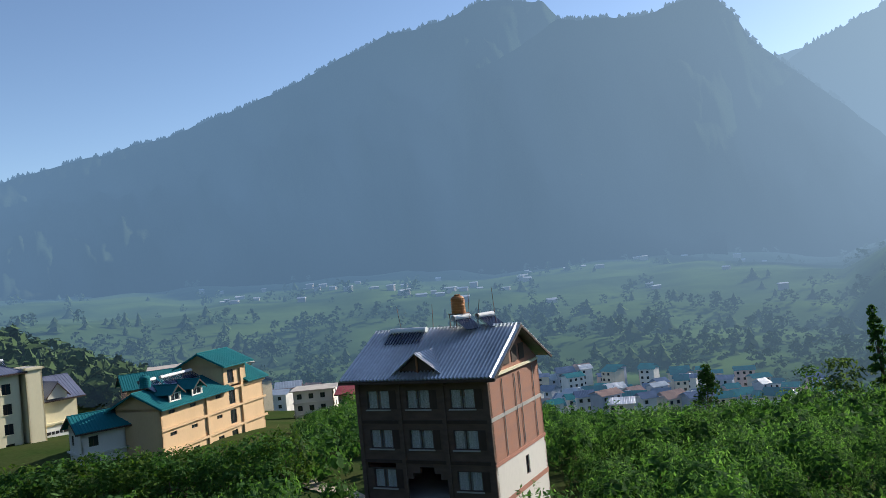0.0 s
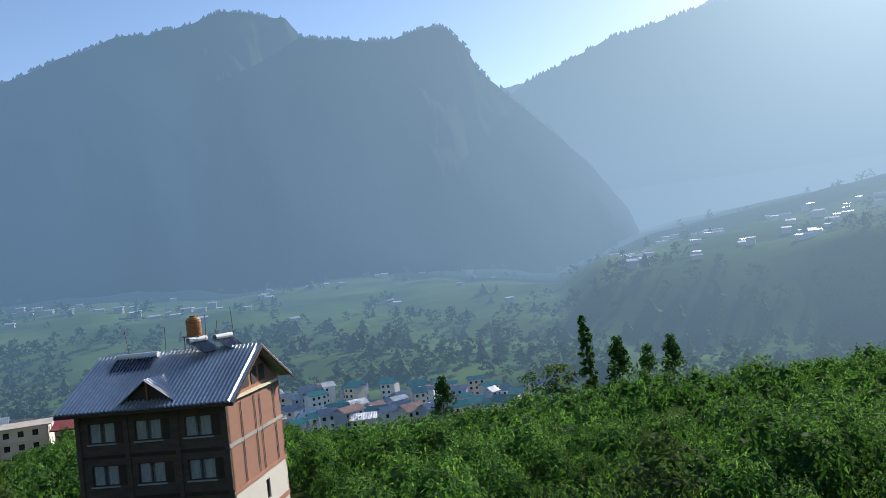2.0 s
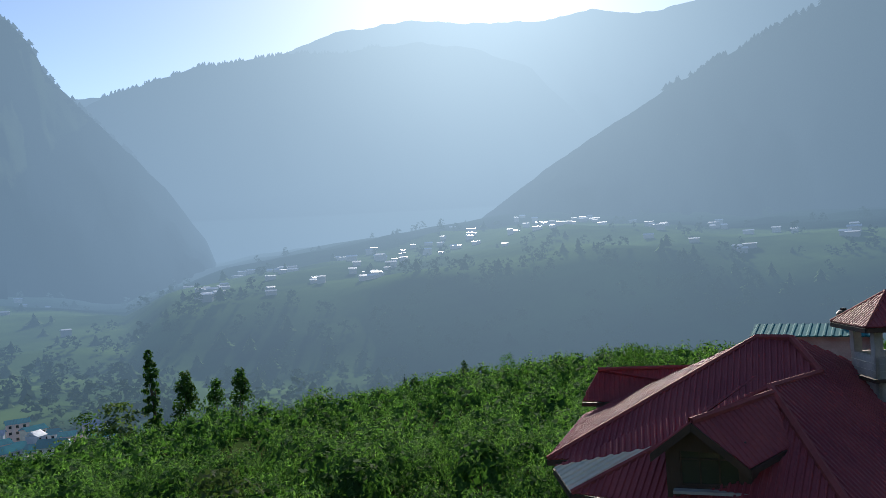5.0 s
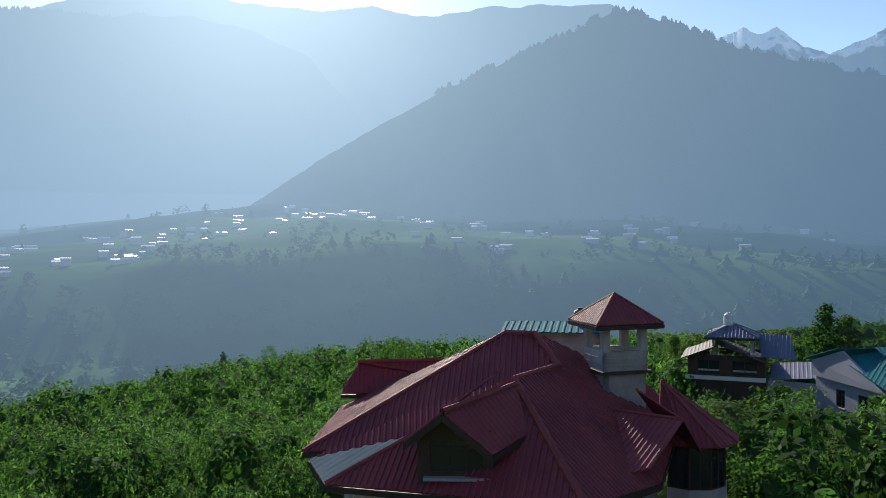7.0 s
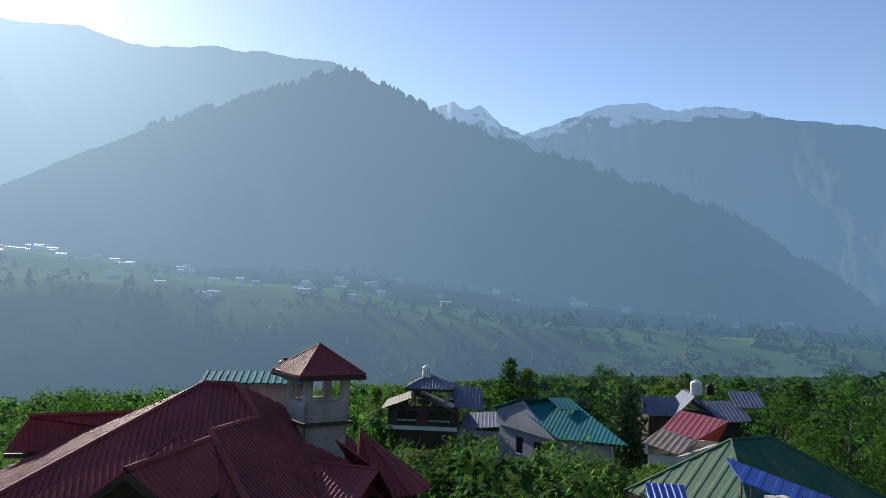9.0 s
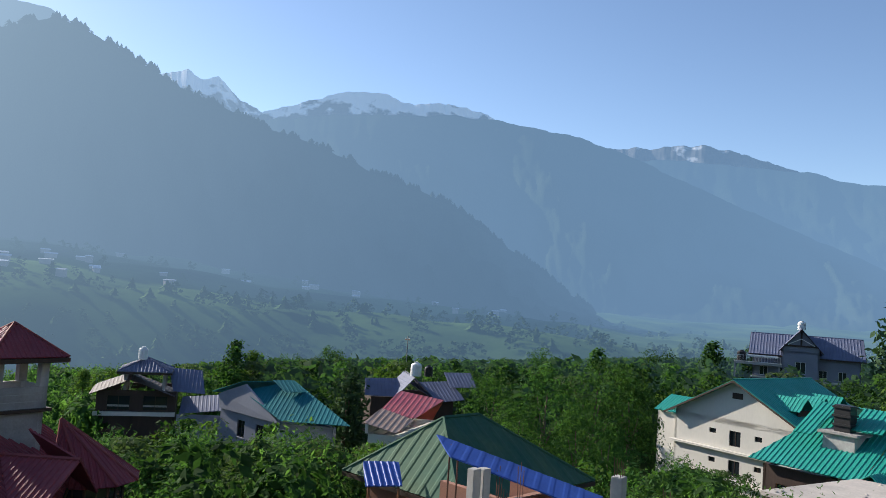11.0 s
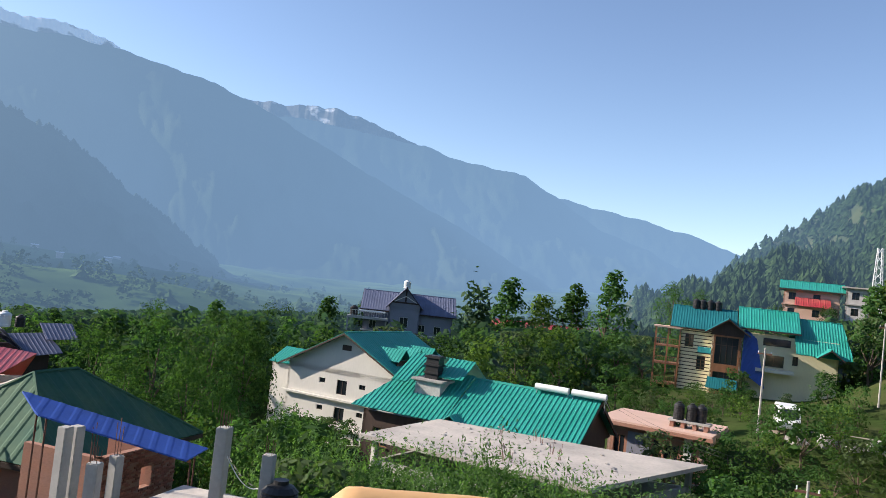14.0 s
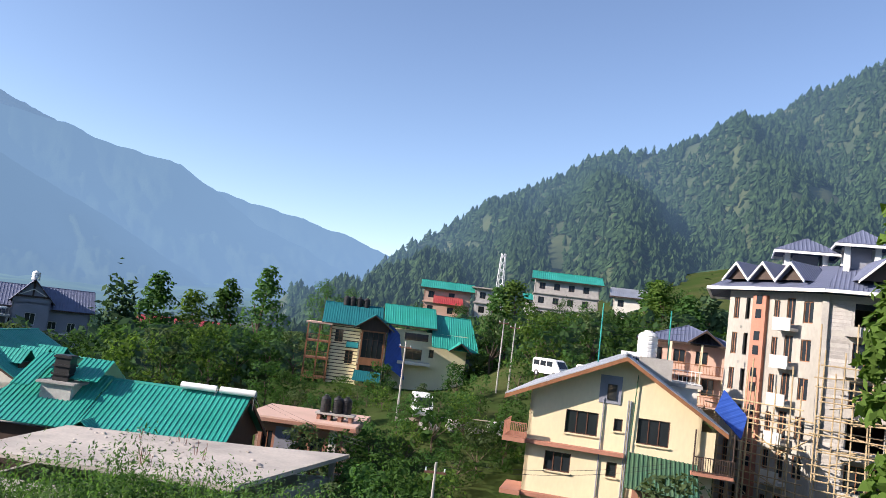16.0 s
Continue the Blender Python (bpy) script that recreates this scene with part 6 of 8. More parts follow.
    for z in (27.6, 27.72):
        bm.faces.new([bm.verts.new((*p, z)) for p in top])
    part("roof_deck", bm, M["slate_blue"], r)

    def gablet(cx, cy, ang, w, z0, z1, deep):
        d = Vector((math.cos(radians(ang)), math.sin(radians(ang)), 0))
        s = Vector((-d.y, d.x, 0))
        o = Vector((cx, cy, 0))
        tip, bk = o + Vector((0, 0, z1)), o - d * deep + Vector((0, 0, z1))
        for sg in (1, -1):
            e0, e1 = o + s * w * sg + Vector((0, 0, z0)), o + s * w * sg - d * deep + Vector((0, 0, z0))
            roof_plane(r, [e0, e1, bk, tip] if sg < 0 else [e1, e0, tip, bk], M["slate_blue"], 0.3, 0.03, name="gablet_sheet")
            fascia(r, e0, tip, M["white"], 0.2, 0.07)
        bm = bmesh.new()
        bm.faces.new([bm.verts.new(o - d * 0.45 + s * q + Vector((0, 0, z))) for q, z in ((-w * 0.85, z0), (w * 0.85, z0), (0, z1 - 0.35))])
        part("gablet_front", bm, M["wood_dark"], r)
    for t in (0.12, 0.42, 0.72):
        p = Vector((*L, 0)).lerp(Vector((*C, 0)), t)
        gablet(p.x + 0.5, p.y + 0.7, 50.5, 1.25, 26.1, 27.5, 3.4)
    gablet(-7.6, -60.9, 98, 1.7, 26.3, 28.0, 4.2)
    for cx, cy, w, z0, h in ((-2.9, -68.2, 1.8, 27.2, 1.3), (-6.5, -65.6, 1.35, 27.6, 1.45)):
        for sx in (-1, 1):
            for sy in (-1, 1):
                box("pavilion_post", M["white"], r, (cx + sx * w * 0.75 - 0.2, cx + sx * w * 0.75 + 0.2, cy + sy * w * 0.75 - 0.2, cy + sy * w * 0.75 + 0.2, z0 - 0.4, z0 + h + 0.2))
        box("pavilion_wall", M["plaster_grey"], r, (cx - w * 0.5, cx + w * 0.5, cy - w * 0.5, cy + w * 0.5, z0 - 0.3, z0 + h))
        o = w + 0.55
        c = [(cx - o, cy - o, z0 + h + 0.2), (cx + o, cy - o, z0 + h + 0.2), (cx + o, cy + o, z0 + h + 0.2), (cx - o, cy + o, z0 + h + 0.2)]
        for k in range(4):
            roof_plane(r, [c[k], c[(k + 1) % 4], (cx, cy, z0 + h + 1.5)], M["slate_blue"], 0.3, 0.03, name="pavilion_sheet")
            fascia(r, c[k], c[(k + 1) % 4], M["white"], 0.2)
    return r


concrete_hotel()


def scaffold():
    r = thing("bamboo_scaffold", -1.4, 0, 0, 0, "bamboo pole scaffolding tied against an unfinished hotel", "scaffold")
    rg = random.Random(3)
    for (p, q), top in ((((3.6, -67.0), (-4.0, -60.8)), 17.5), (((-4.0, -60.6), (-13.5, -59.2)), 21.0)):
        a, u, n, ln = frame_of(p, q)
        for row in (0.0, 1.2):
            k = 0.0
            while k < ln:
                h = top + rg.uniform(-3.0, 2.5)
                b0 = a + u * k + n * row
                tube("upright", M["bamboo"], r, (b0.x, b0.y, 7), (b0.x + rg.uniform(-0.2, 0.2), b0.y + rg.uniform(-0.2, 0.2), h), 0.055, sides=5)
                k += rg.uniform(0.9, 1.5)
            z = 8.4
            while z < top - 0.5:
                e0, e1 = a + u * rg.uniform(-0.6, 0.2) + n * (row + 0.08), a + u * (ln + rg.uniform(-0.5, 0.5)) + n * (row + 0.08)
                tube("ledger", M["bamboo"], r, (e0.x, e0.y, z + rg.uniform(-0.2, 0.2)), (e1.x, e1.y, z + rg.uniform(-0.2, 0.2)), 0.05, sides=5)
                z += rg.uniform(1.0, 1.5)
        for k in range(14):
            s, z = rg.uniform(0, ln - 2), rg.uniform(8, top - 2)
            e0, e1 = a + u * s + n * 0.6, a + u * (s + rg.uniform(1.5, 3)) + n * rg.uniform(0, 1.2)
            tube("brace", M["bamboo"], r, (e0.x, e0.y, z), (e1.x, e1.y, z + rg.uniform(-1.5, 2.0)), 0.045, sides=5)


scaffold()


def pink_house():
    r = thing("pink_guesthouse", 9.2, -84.0, 0, -176, "pink two-storey guesthouse with a grey-blue hip roof", "house")
    W, D = 8.6, 9
    foot = rect(W, D)
    op = grid_holes((0.7, 3.0, 5.2), (18.7,), 1.2, 1.3) + grid_holes((1.2, 3.6, 6.0), (15.6,), 1.2, 1.7)
    block(r, foot, 12, 20.7, M["plaster_pink"], {0: op, 1: grid_holes((2, 5), (18.7, 15.7), 1.2, 1.3)}, M["wood"], False)
    hip_roof(r, 0, W, 0, D, 20.8, 22.6, M["slate_blue"], 0.7, 0.4)
    for z in (17.7, 14.6):
        box("balcony_slab", M["plaster_pink"], r, (-0.4, W + 0.4, -1.3, -0.004, z - 0.25, z))
        railing(r, (-0.3, -1.25), (W + 0.3, -1.25), z, 0.95, M["wood"], 0.3)
    for x in (-0.2, 2.6, 5.6, W):
        box("post", M["plaster_cream"], r, (x, x + 0.22, -1.25, -1.05, 12, 20.7))
    gable_roof(r, 4.6, 7.4, -1.5, 2, 20.9, 22.2, M["slate_blue"], "y", 0.3, None, 0.4)
    return r


pink_house()


def resort():
    r = thing("timber_resort", 54.2, -95.6, 1.6, -152.5, "stone and timber resort with bright teal roofs", "hotel")
    r.scale = (0.84, 0.84, 0.84)
    # left wing with orange timber balconies
    foot = rect(9.0, 9, 2.2, 0)
    block(r, foot, 6, 19.2, M["plaster_cream"], {0: [(0.6, 1.9, 16.2, 18.2), (2.6, 3.9, 12.8, 15), (5.4, 7.9, 15.6, 18.8), (5.4, 7.9, 11.8, 14.4)]}, M["wood"], False)
    for z in np.arange(8.2, 19, 0.55):
        band(r, foot, float(z), M["wood_dark"], 0.03, 0.14, (0,), "timber_course")
    for z in (10.0, 13.2, 16.0):
        box("balcony", M["wood"], r, (-1.8, 2.18, -0.6, 4, z - 0.2, z))
        railing(r, (-1.8, -0.6), (2.1, -0.6), z, 1.0, M["wood"], 0.3)
        railing(r, (-1.8, 4), (-1.8, -0.6), z, 1.0, M["wood"], 0.3)
    for x in (-1.7, 0.2, 2.0):
        box("post", M["wood"], r, (x - 0.12, x + 0.12, -0.6, -0.36, 7, 18.8))
    box("balcony_roof", M["plaster_pink"], r, (-2.1, 2.18, -0.9, 4.2, 18.8, 19.05))
    gable_roof(r, 1.2, 9.6, 0, 9, 19.2, 22.6, M["teal_blue"], "x", 0.8, M["plaster_cream"], 0.4)
    # projecting gabled bay
    gable_roof(r, 6.6, 11.4, -2.0, 5, 19.0, 21.3, M["teal_blue"], "y", 0.9, M["wood_dark"], 0.4)
    wall(r, (6.8, -1.9), (11.2, -1.9), 7, 19, [(0.5, 3.9, 14.2, 18.4), (0.5, 3.9, 10, 13)], M["wood"])
    window(r, (6.8, -1.9), (11.2, -1.9), (0.5, 3.9, 14.2, 18.4), M["wood_dark"], 4, False, transom=True)
    window(r, (6.8, -1.9), (11.2, -1.9), (0.5, 3.9, 10, 13), M["wood_dark"], 4, False)
    wall(r, (11.2, -1.9), (11.2, 0.0), 7, 19, [], M["stone"])
    wall(r, (6.8, 0.0), (6.8, -1.9), 7, 19, [], M["plaster_cream"])
    # link and right wing
    foot2 = rect(13.0, 9, 12.2, 1.5)
    block(r, foot2, 7, 19.4, M["plaster_cream"], {0: [(2.2, 6.2, 17.8, 19.0), (2.4, 5.4, 14.6, 16.4), (6.6, 7.4, 15.2, 16.6)]}, M["wood_dark"], False)
    box("balcony", M["plaster_white"], r, (13.5, 19, -0.4, 1.48, 13.8, 14.3))
    gable_roof(r, 11.6, 18.6, 1.5, 10.5, 20.2, 23.4, M["teal"], "x", 1.0, None, 0.4)
    roof_plane(r, [(18.9, -1.6, 17.2), (26.8, -1.6, 17.0), (26.0, 5.8, 22.3), (18.9, 5.8, 22.6)], M["teal"], 0.4, 0.05)
    roof_plane(r, [(26.8, 12, 18), (18.9, 12, 18), (18.9, 5.8, 22.6), (26.0, 5.8, 22.3)], M["teal"], 0.4, 0.05)
    roof_plane(r, [(11.4, -0.6, 13.5), (15.0, -0.4, 11.2), (13.4, 1.6, 19.0), (11.5, 1.6, 20.0)], M["blue"], 0.4, 0.03, name="stair_sheet", label="dark blue sheet over the stair")
    gable_roof(r, 22.0, 25.0, -2.6, 3, 17.0, 18.4, M["teal"], "y", 0.4, None, 0.4)
    roof_plane(r, [(4.8, -1.9, 15.6), (7.0, -1.9, 15.6), (7.0, -0.02, 16.4), (4.8, -0.02, 16.4)], M["teal_blue"], 0.35, 0.03, name="canopy_sheet")
    roof_plane(r, [(6.4, -4.0, 10.6), (11.0, -4.0, 10.4), (11.0, -1.95, 12.0), (6.6, -1.95, 12.0)], M["teal_blue"], 0.35, 0.03, name="canopy_sheet")
    return r


res = resort().matrix_basis.copy()
for x in (4.0, 5.0, 6.2, 7.4):
    water_tank(*on_house(res, x, 4.5, 22.3), M["black"], 0.5, 1.3)


def stacked_house(x, y, z, heading, w, d, storeys, wall_mat, roof_mat, label, kind="gable", sh=2.9, name="house", rise=2.4, over=0.8, axis="x", cat="house", curtain=False, spacing=0.4):
    r = thing(name, x, y, z, heading, label, cat)
    foot = rect(w, d)
    H = storeys * sh
    n = max(1, int(w / 3.2))
    us = [0.9 + k * (w - 1.2) / n for k in range(n)]
    op = grid_holes(us, [k * sh + 0.9 for k in range(storeys)], 1.2, 1.3)
    m = max(1, int(d / 3.6))
    vs = [0.9 + k * (d - 1.2) / m for k in range(m)]
    op2 = grid_holes(vs, [k * sh + 0.9 for k in range(storeys)], 1.1, 1.3)
    wall_b = [(foot[k], foot[(k + 1) % 4]) for k in range(4)]
    for k, (a, b) in enumerate(wall_b):
        hs = op if k == 0 else op2 if k in (1, 3) else []
        wall(r, a, b, -2.5, H, hs, wall_mat)
        for h in hs:
            window(r, a, b, h, M["wood_dark"], 2, False)
    for k in range(1, storeys):
        band(r, foot, k * sh - 0.12, wall_mat, 0.3, 0.2, (0, 1, 3), "ledge")
    if kind == "gable":
        gable_roof(r, 0, w, 0, d, H, H + rise, roof_mat, axis, over, wall_mat, spacing)
    elif kind == "hip":
        hip_roof(r, 0, w, 0, d, H, H + rise, roof_mat, over, spacing)
    else:
        box("roof_slab", M["concrete_slab"], r, (-over, w + over, -over, d + over, H, H + 0.25))
    return r


# houses up the slope to the south
a = stacked_house(60.5, -147.5, 17.5, -158, 9.5, 8, 3, M["plaster_pink"], M["teal"], "hillside house with a teal roof and red lower roof", rise=1.6)
roof_plane(a, [(2.0, -3.0, 5.6), (8.0, -3.0, 5.6), (8.0, -0.02, 7.2), (2.0, -0.02, 7.2)], M["red_sheet"], 0.4, name="lower_roof_sheet")
b = stacked_house(39.5, -155, 22, -165, 13, 9, 3, M["stone"], M["teal"], "grey and brown hillside hotel with teal roofs", rise=1.8)
stacked_house(50.5, -150.5, 18.5, -160, 3.6, 4, 3, M["stone"], M["concrete"], "grey stone stair tower beside a hillside house", kind="flat", name="stair_tower")
stacked_house(52, -196, 25, -162, 7, 6, 1, M["plaster_white"], M["teal"], "small hillside house with a teal roof", rise=1.6)
stacked_house(43, -200, 26, -162, 6, 5, 1, M["plaster_white"], M["red_sheet"], "small hillside house with a red roof", rise=1.6)
stacked_house(24, -158, 26, -172, 6, 6, 1, M["plaster_white"], M["steel"], "small white hillside house with a grey roof", rise=1.8)
# red roofs among the trees down the valley
stacked_house(124, -138, 4.5, -137, 22, 9, 2, M["plaster_white"], M["red_sheet"], "long low house with a red sheet roof among trees", rise=2.4)
stacked_house(95, -142, 3.0, -145, 8, 7, 2, M["wood"], M["tan_sheet"], "house with a rusty brown roof among trees", kind="hip", rise=2.6)

# houses in the middle distance to the east
def poly_house(name, x, y, label, foot, z0, z1, wall_mat, sheets, openings=None):
    r = thing(name, x, y, 0, 0, label, "house")
    block(r, foot, z0, z1, wall_mat, openings or {}, M["wood_dark"], False)
    for m, poly in sheets:
        roof_plane(r, poly, M[m], 0.4, 0.022)
    return r


# white house with lean-to roofs
c = poly_house("white_cottage", 60, -15, "white house with a faded red roof and a pale lower roof", [(-3.7, 2.9), (-4.5, 1.0), (2.5, -4.2), (3.8, -1.2)], 3.2, 9.7, M["plaster_white"],
               [("tan_sheet", [(-4.2, 3.4, 10.6), (-5.2, 1.2, 10.0), (-1.7, -1.1, 10.4), (-0.5, 1.3, 10.9)]),
                ("red_sheet", [(-0.5, 1.4, 10.9), (-1.7, -1.1, 10.5), (3.0, -4.8, 11.3), (4.5, -1.3, 11.4)]),
                ("red_sheet", [(6.0, -4.8, 9.1), (7.5, -1.3, 9.2), (4.5, -1.3, 11.4), (3.0, -4.8, 11.3)])], {0: [(0.8, 1.5, 6.6, 7.9), (2.2, 2.9, 6.6, 7.9)]})
wall(c, (-3.7, 2.9), (3.8, -1.2), 9.7, 10.6, [], M["plaster_white"])
# broad blue-green roof
d = poly_house("blue_green_roof_house", 80, -6, "grey house under a broad blue-green sheet roof", [(1.2, 3.6), (-7.4, -1.7), (-9.2, -6.2), (-0.4, -3.2), (5, -1)], 1.0, 7.5, M["plaster_grey"],
               [("teal_blue", [(-8.4, -1.4, 7.9), (-10.5, -7.3, 7.9), (-0.5, -3.2, 10.6), (-2.1, 1.9, 10.5)]),
                ("teal_blue", [(6, -1, 8.2), (2, 4.6, 9.0), (-2.1, 1.9, 10.55), (-0.5, -3.2, 10.65)]),
                ("teal_blue", [(-4.3, -2.0, 9.95), (-3.9, -4.0, 9.95), (-1.6, -2.9, 10.75), (-2.0, -1.0, 10.75)])], {0: [(3.0, 4.2, 5.2, 6.8), (6.0, 7.2, 5.2, 6.8)]})
bm = bmesh.new()
lo = [bm.verts.new(p) for p in ((-7.6, -1.3, 7.5), (1.2, 3.8, 7.5), (1.4, 3.9, 8.9), (-2.2, 1.6, 10.3))]
hi = [bm.verts.new(v.co + Vector((0.1, -0.2, 0))) for v in lo]
bm.faces.new(lo)
bm.faces.new(hi[::-1])
for k in range(4):
    bm.faces.new((lo[k], lo[(k + 1) % 4], hi[(k + 1) % 4], hi[k]))
part("gable_wall", bm, M["plaster_grey"], d)
# dark half-finished house with a pavilion and a blue lower roof
e = poly_house("half_finished_house", 85, 4, "dark half-finished house with a grey pavilion roof", [(0.3, 5.6), (0.2, -2.0), (7, -2.0), (7, 5.6)], 1.0, 8.4, M["wood_dark"],
               [("wood_dark", [(-0.8, 6.2, 8.1), (-0.6, 2.4, 9.6), (5, 2.4, 9.9), (5, 6.2, 8.2)]),
                ("wood_dark", [(-0.6, 2.4, 9.6), (-0.8, -1.9, 8.0), (5, -1.9, 8.0), (5, 2.4, 9.7)]),
                ("slate_blue", [(-0.4, -2.4, 6.3), (-0.6, -9.0, 6.9), (3.5, -8.4, 7.9), (3.4, -2.4, 8.9)]),
                ("slate_blue", [(0.6, -1.6, 8.4), (0.6, -4.8, 8.2), (4.4, -4.4, 10.2), (4.4, -1.0, 10.4)])], {0: [(1.0, 3.2, 6.4, 7.9), (4.4, 6.8, 6.4, 7.9)]})
box("white_beam", M["plaster_white"], e, (-0.1, 0.19, -2.0, 5.8, 5.9, 6.3))
hip_roof(e, 0.4, 4.2, -0.8, 3.2, 10.35, 11.6, M["slate_blue"], 0.6, 0.35)
for x in (0.5, 4.0):
    for y in (-0.7, 3.0):
        box("post", M["concrete"], e, (x - 0.15, x + 0.15, y - 0.15, y + 0.15, 8.0, 10.3))
wall(e, (-1.0, -8.6), (-0.2, -2.2), 1, 6.2, [], M["plaster_grey"])
water_tank(86.2, 5.6, 11.5, M["white"], 0.45, 1.2, "white water tank on a pavilion roof")
# timber houses among trees
g = poly_house("timber_house", 82, -22, "timber house with patched blue-grey sheet roofs", [(0.6, 4.2), (0.4, -5.0), (7, -5.4), (7, 4)], 1.5, 8.8, M["wood_dark"],
               [("slate_blue", [(0.2, 5.0, 9.0), (-0.2, 0.6, 8.9), (2.4, 1.0, 10.6), (2.6, 4.6, 10.4)]),
                ("slate_blue", [(-0.6, -3.0, 8.5), (-0.4, -6.0, 8.8), (3.0, -5.6, 10.4), (2.6, -0.4, 11.3)]),
                ("slate_blue", [(-0.4, 1.8, 8.9), (-0.4, -0.2, 11.0), (4.5, -0.2, 11.2), (4.5, 2.6, 9.4)]),
                ("slate_blue", [(-0.4, -0.3, 11.0), (-0.6, -2.8, 8.6), (4.5, -3.0, 8.8), (4.5, -0.3, 11.2)]),
                ("slate_blue", [(1.2, -4.8, 9.9), (1.2, -8.0, 10.0), (4, -8, 11.3), (4, -4.8, 11.4)])], {0: [(1.5, 2.9, 6.2, 7.6), (5.2, 6.6, 6.2, 7.6)]})
water_tank(81.9, -22.4, 11.2, M["white"], 0.6, 1.4, "white water tank on a timber house")
water_tank(81.9, -23.8, 11.2, M["black"], 0.45, 1.1)
back = thing("blue_green_shed", 45.4, 15.6, -0.25, -80, "low shed with a blue-green sheet roof", "shed")
block(back, rect(5.5, 4), 6, 15.0, M["stone"], {})
roof_plane(back, [(-0.5, -0.6, 15.05), (6.0, -0.6, 15.05), (6.0, 1.6, 15.5), (-0.5, 1.6, 15.5)], M["teal_blue"], 0.4, 0.04)
water_tank(*on_house(back.matrix_basis, 4.2, 1.2, 15.35), M["black"], 0.38, 0.95)

# ---- buildings to the north-west ----
def peach_hotel():
    r = thing("peach_hotel", -38.4, 101.2, 0, 72.5, "peach-coloured hotel with dark green roofs and dormers", "hotel")
    # long face looks to the terrace's side: from the near corner into the distance
    W, D = 25.0, 7.0
    foot = rect(W, D)
    lv = [-2.9, 0.1, 3.0]
    op = []
    for z in lv:
        op += [(1.6, 3.0, z + 1.9, z + 2.4), (6.2, 7.6, z + 1.9, z + 2.4), (12.2, 13.6, z + 1.9, z + 2.4), (15.6, 17.2, z + 0.5, z + 2.5)]
    op += [(15.6, 17.2, 6.3, 8.3)]
    block(r, foot, -5, 6.0, M["plaster_tan"], {0: [q for q in op if q[3] < 6]}, M["wood_dark"], False, sills=False)
    for z in (0.05, 2.95, 5.7):
        band(r, foot, z, M["plaster_tan"], 0.35, 0.3, (0,), "ledge")
    for u in (9.6, 18.6):
        box("pilaster", M["plaster_tan"], r, (u, u + 0.6, -0.3, -0.003, -5, 6 if u < 10 else 8.5))
    # lower gabled part and taller end part
    gable_roof(r, 0, 14.5, 0, D, 6.0, 8.2, M["teal_blue"], "x", 1.0, M["plaster_tan"], 0.4, board=M["teal_blue"])
    for x in (1.8, 6.6):
        gable_roof(r, x, x + 2.4, -0.4, 3.6, 7.4, 8.6, M["teal_blue"], "y", 0.35, None, 0.4)
        wall(r, (x, -0.2), (x + 2.4, -0.2), 6.3, 7.5, [(0.3, 2.1, 6.5, 7.4)], M["plaster_white"], 0.15, "dormer_wall")
        window(r, (x, -0.2), (x + 2.4, -0.2), (0.3, 2.1, 6.5, 7.4), M["white"], 2, False)
    tall = rect(6.0, D, 14.5, 0.0)
    block(r, tall, 6.3, 9.4, M["plaster_tan"], {0: [(1.1, 2.7, 6.6, 8.6)]}, M["wood_dark"], False)
    gable_roof(r, 14.5, 20.5, 0, D, 9.4, 11.5, M["teal_blue"], "x", 1.0, M["plaster_tan"], 0.4, board=M["teal_blue"])
    gable_roof(r, 20.6, 25, 0, D, 6.4, 8.6, M["teal_blue"], "x", 0.8, M["plaster_tan"], 0.4, board=M["teal_blue"])
    return r


ph = peach_hotel().matrix_basis
for x, y in ((3.2, 4.6), (7.4, 4.4), (11.0, 4.4)):
    solar_heater(*on_house(ph, x, y - 1.2, 8.3), 72.5, wide=3.4)
for x in (1.6, 5.2, 9.4):
    pan = thing("solar_water_heater", *on_house(ph, x, 1.9, 7.9), 72.5, "dark blue solar water heater lying on a green roof", "solar heater", "roof solar heaters")
    roof_plane(pan, [(0, 0, 0.05), (2.6, 0, 0.05), (2.6, 1.5, 0.85), (0, 1.5, 0.85)], M["panel"], 0.65, 0.01, name="panel")
    for sx in (0.1, 2.5):
        tube("stand_leg", M["steel"], pan, (sx, 1.4, -0.1), (sx, 1.4, 0.75), 0.03, sides=4)
water_tank(*on_house(ph, 2.0, 3.6, 8.5), M["teal_blue"], 0.7, 1.6, "green plastic water tank on a ridge")


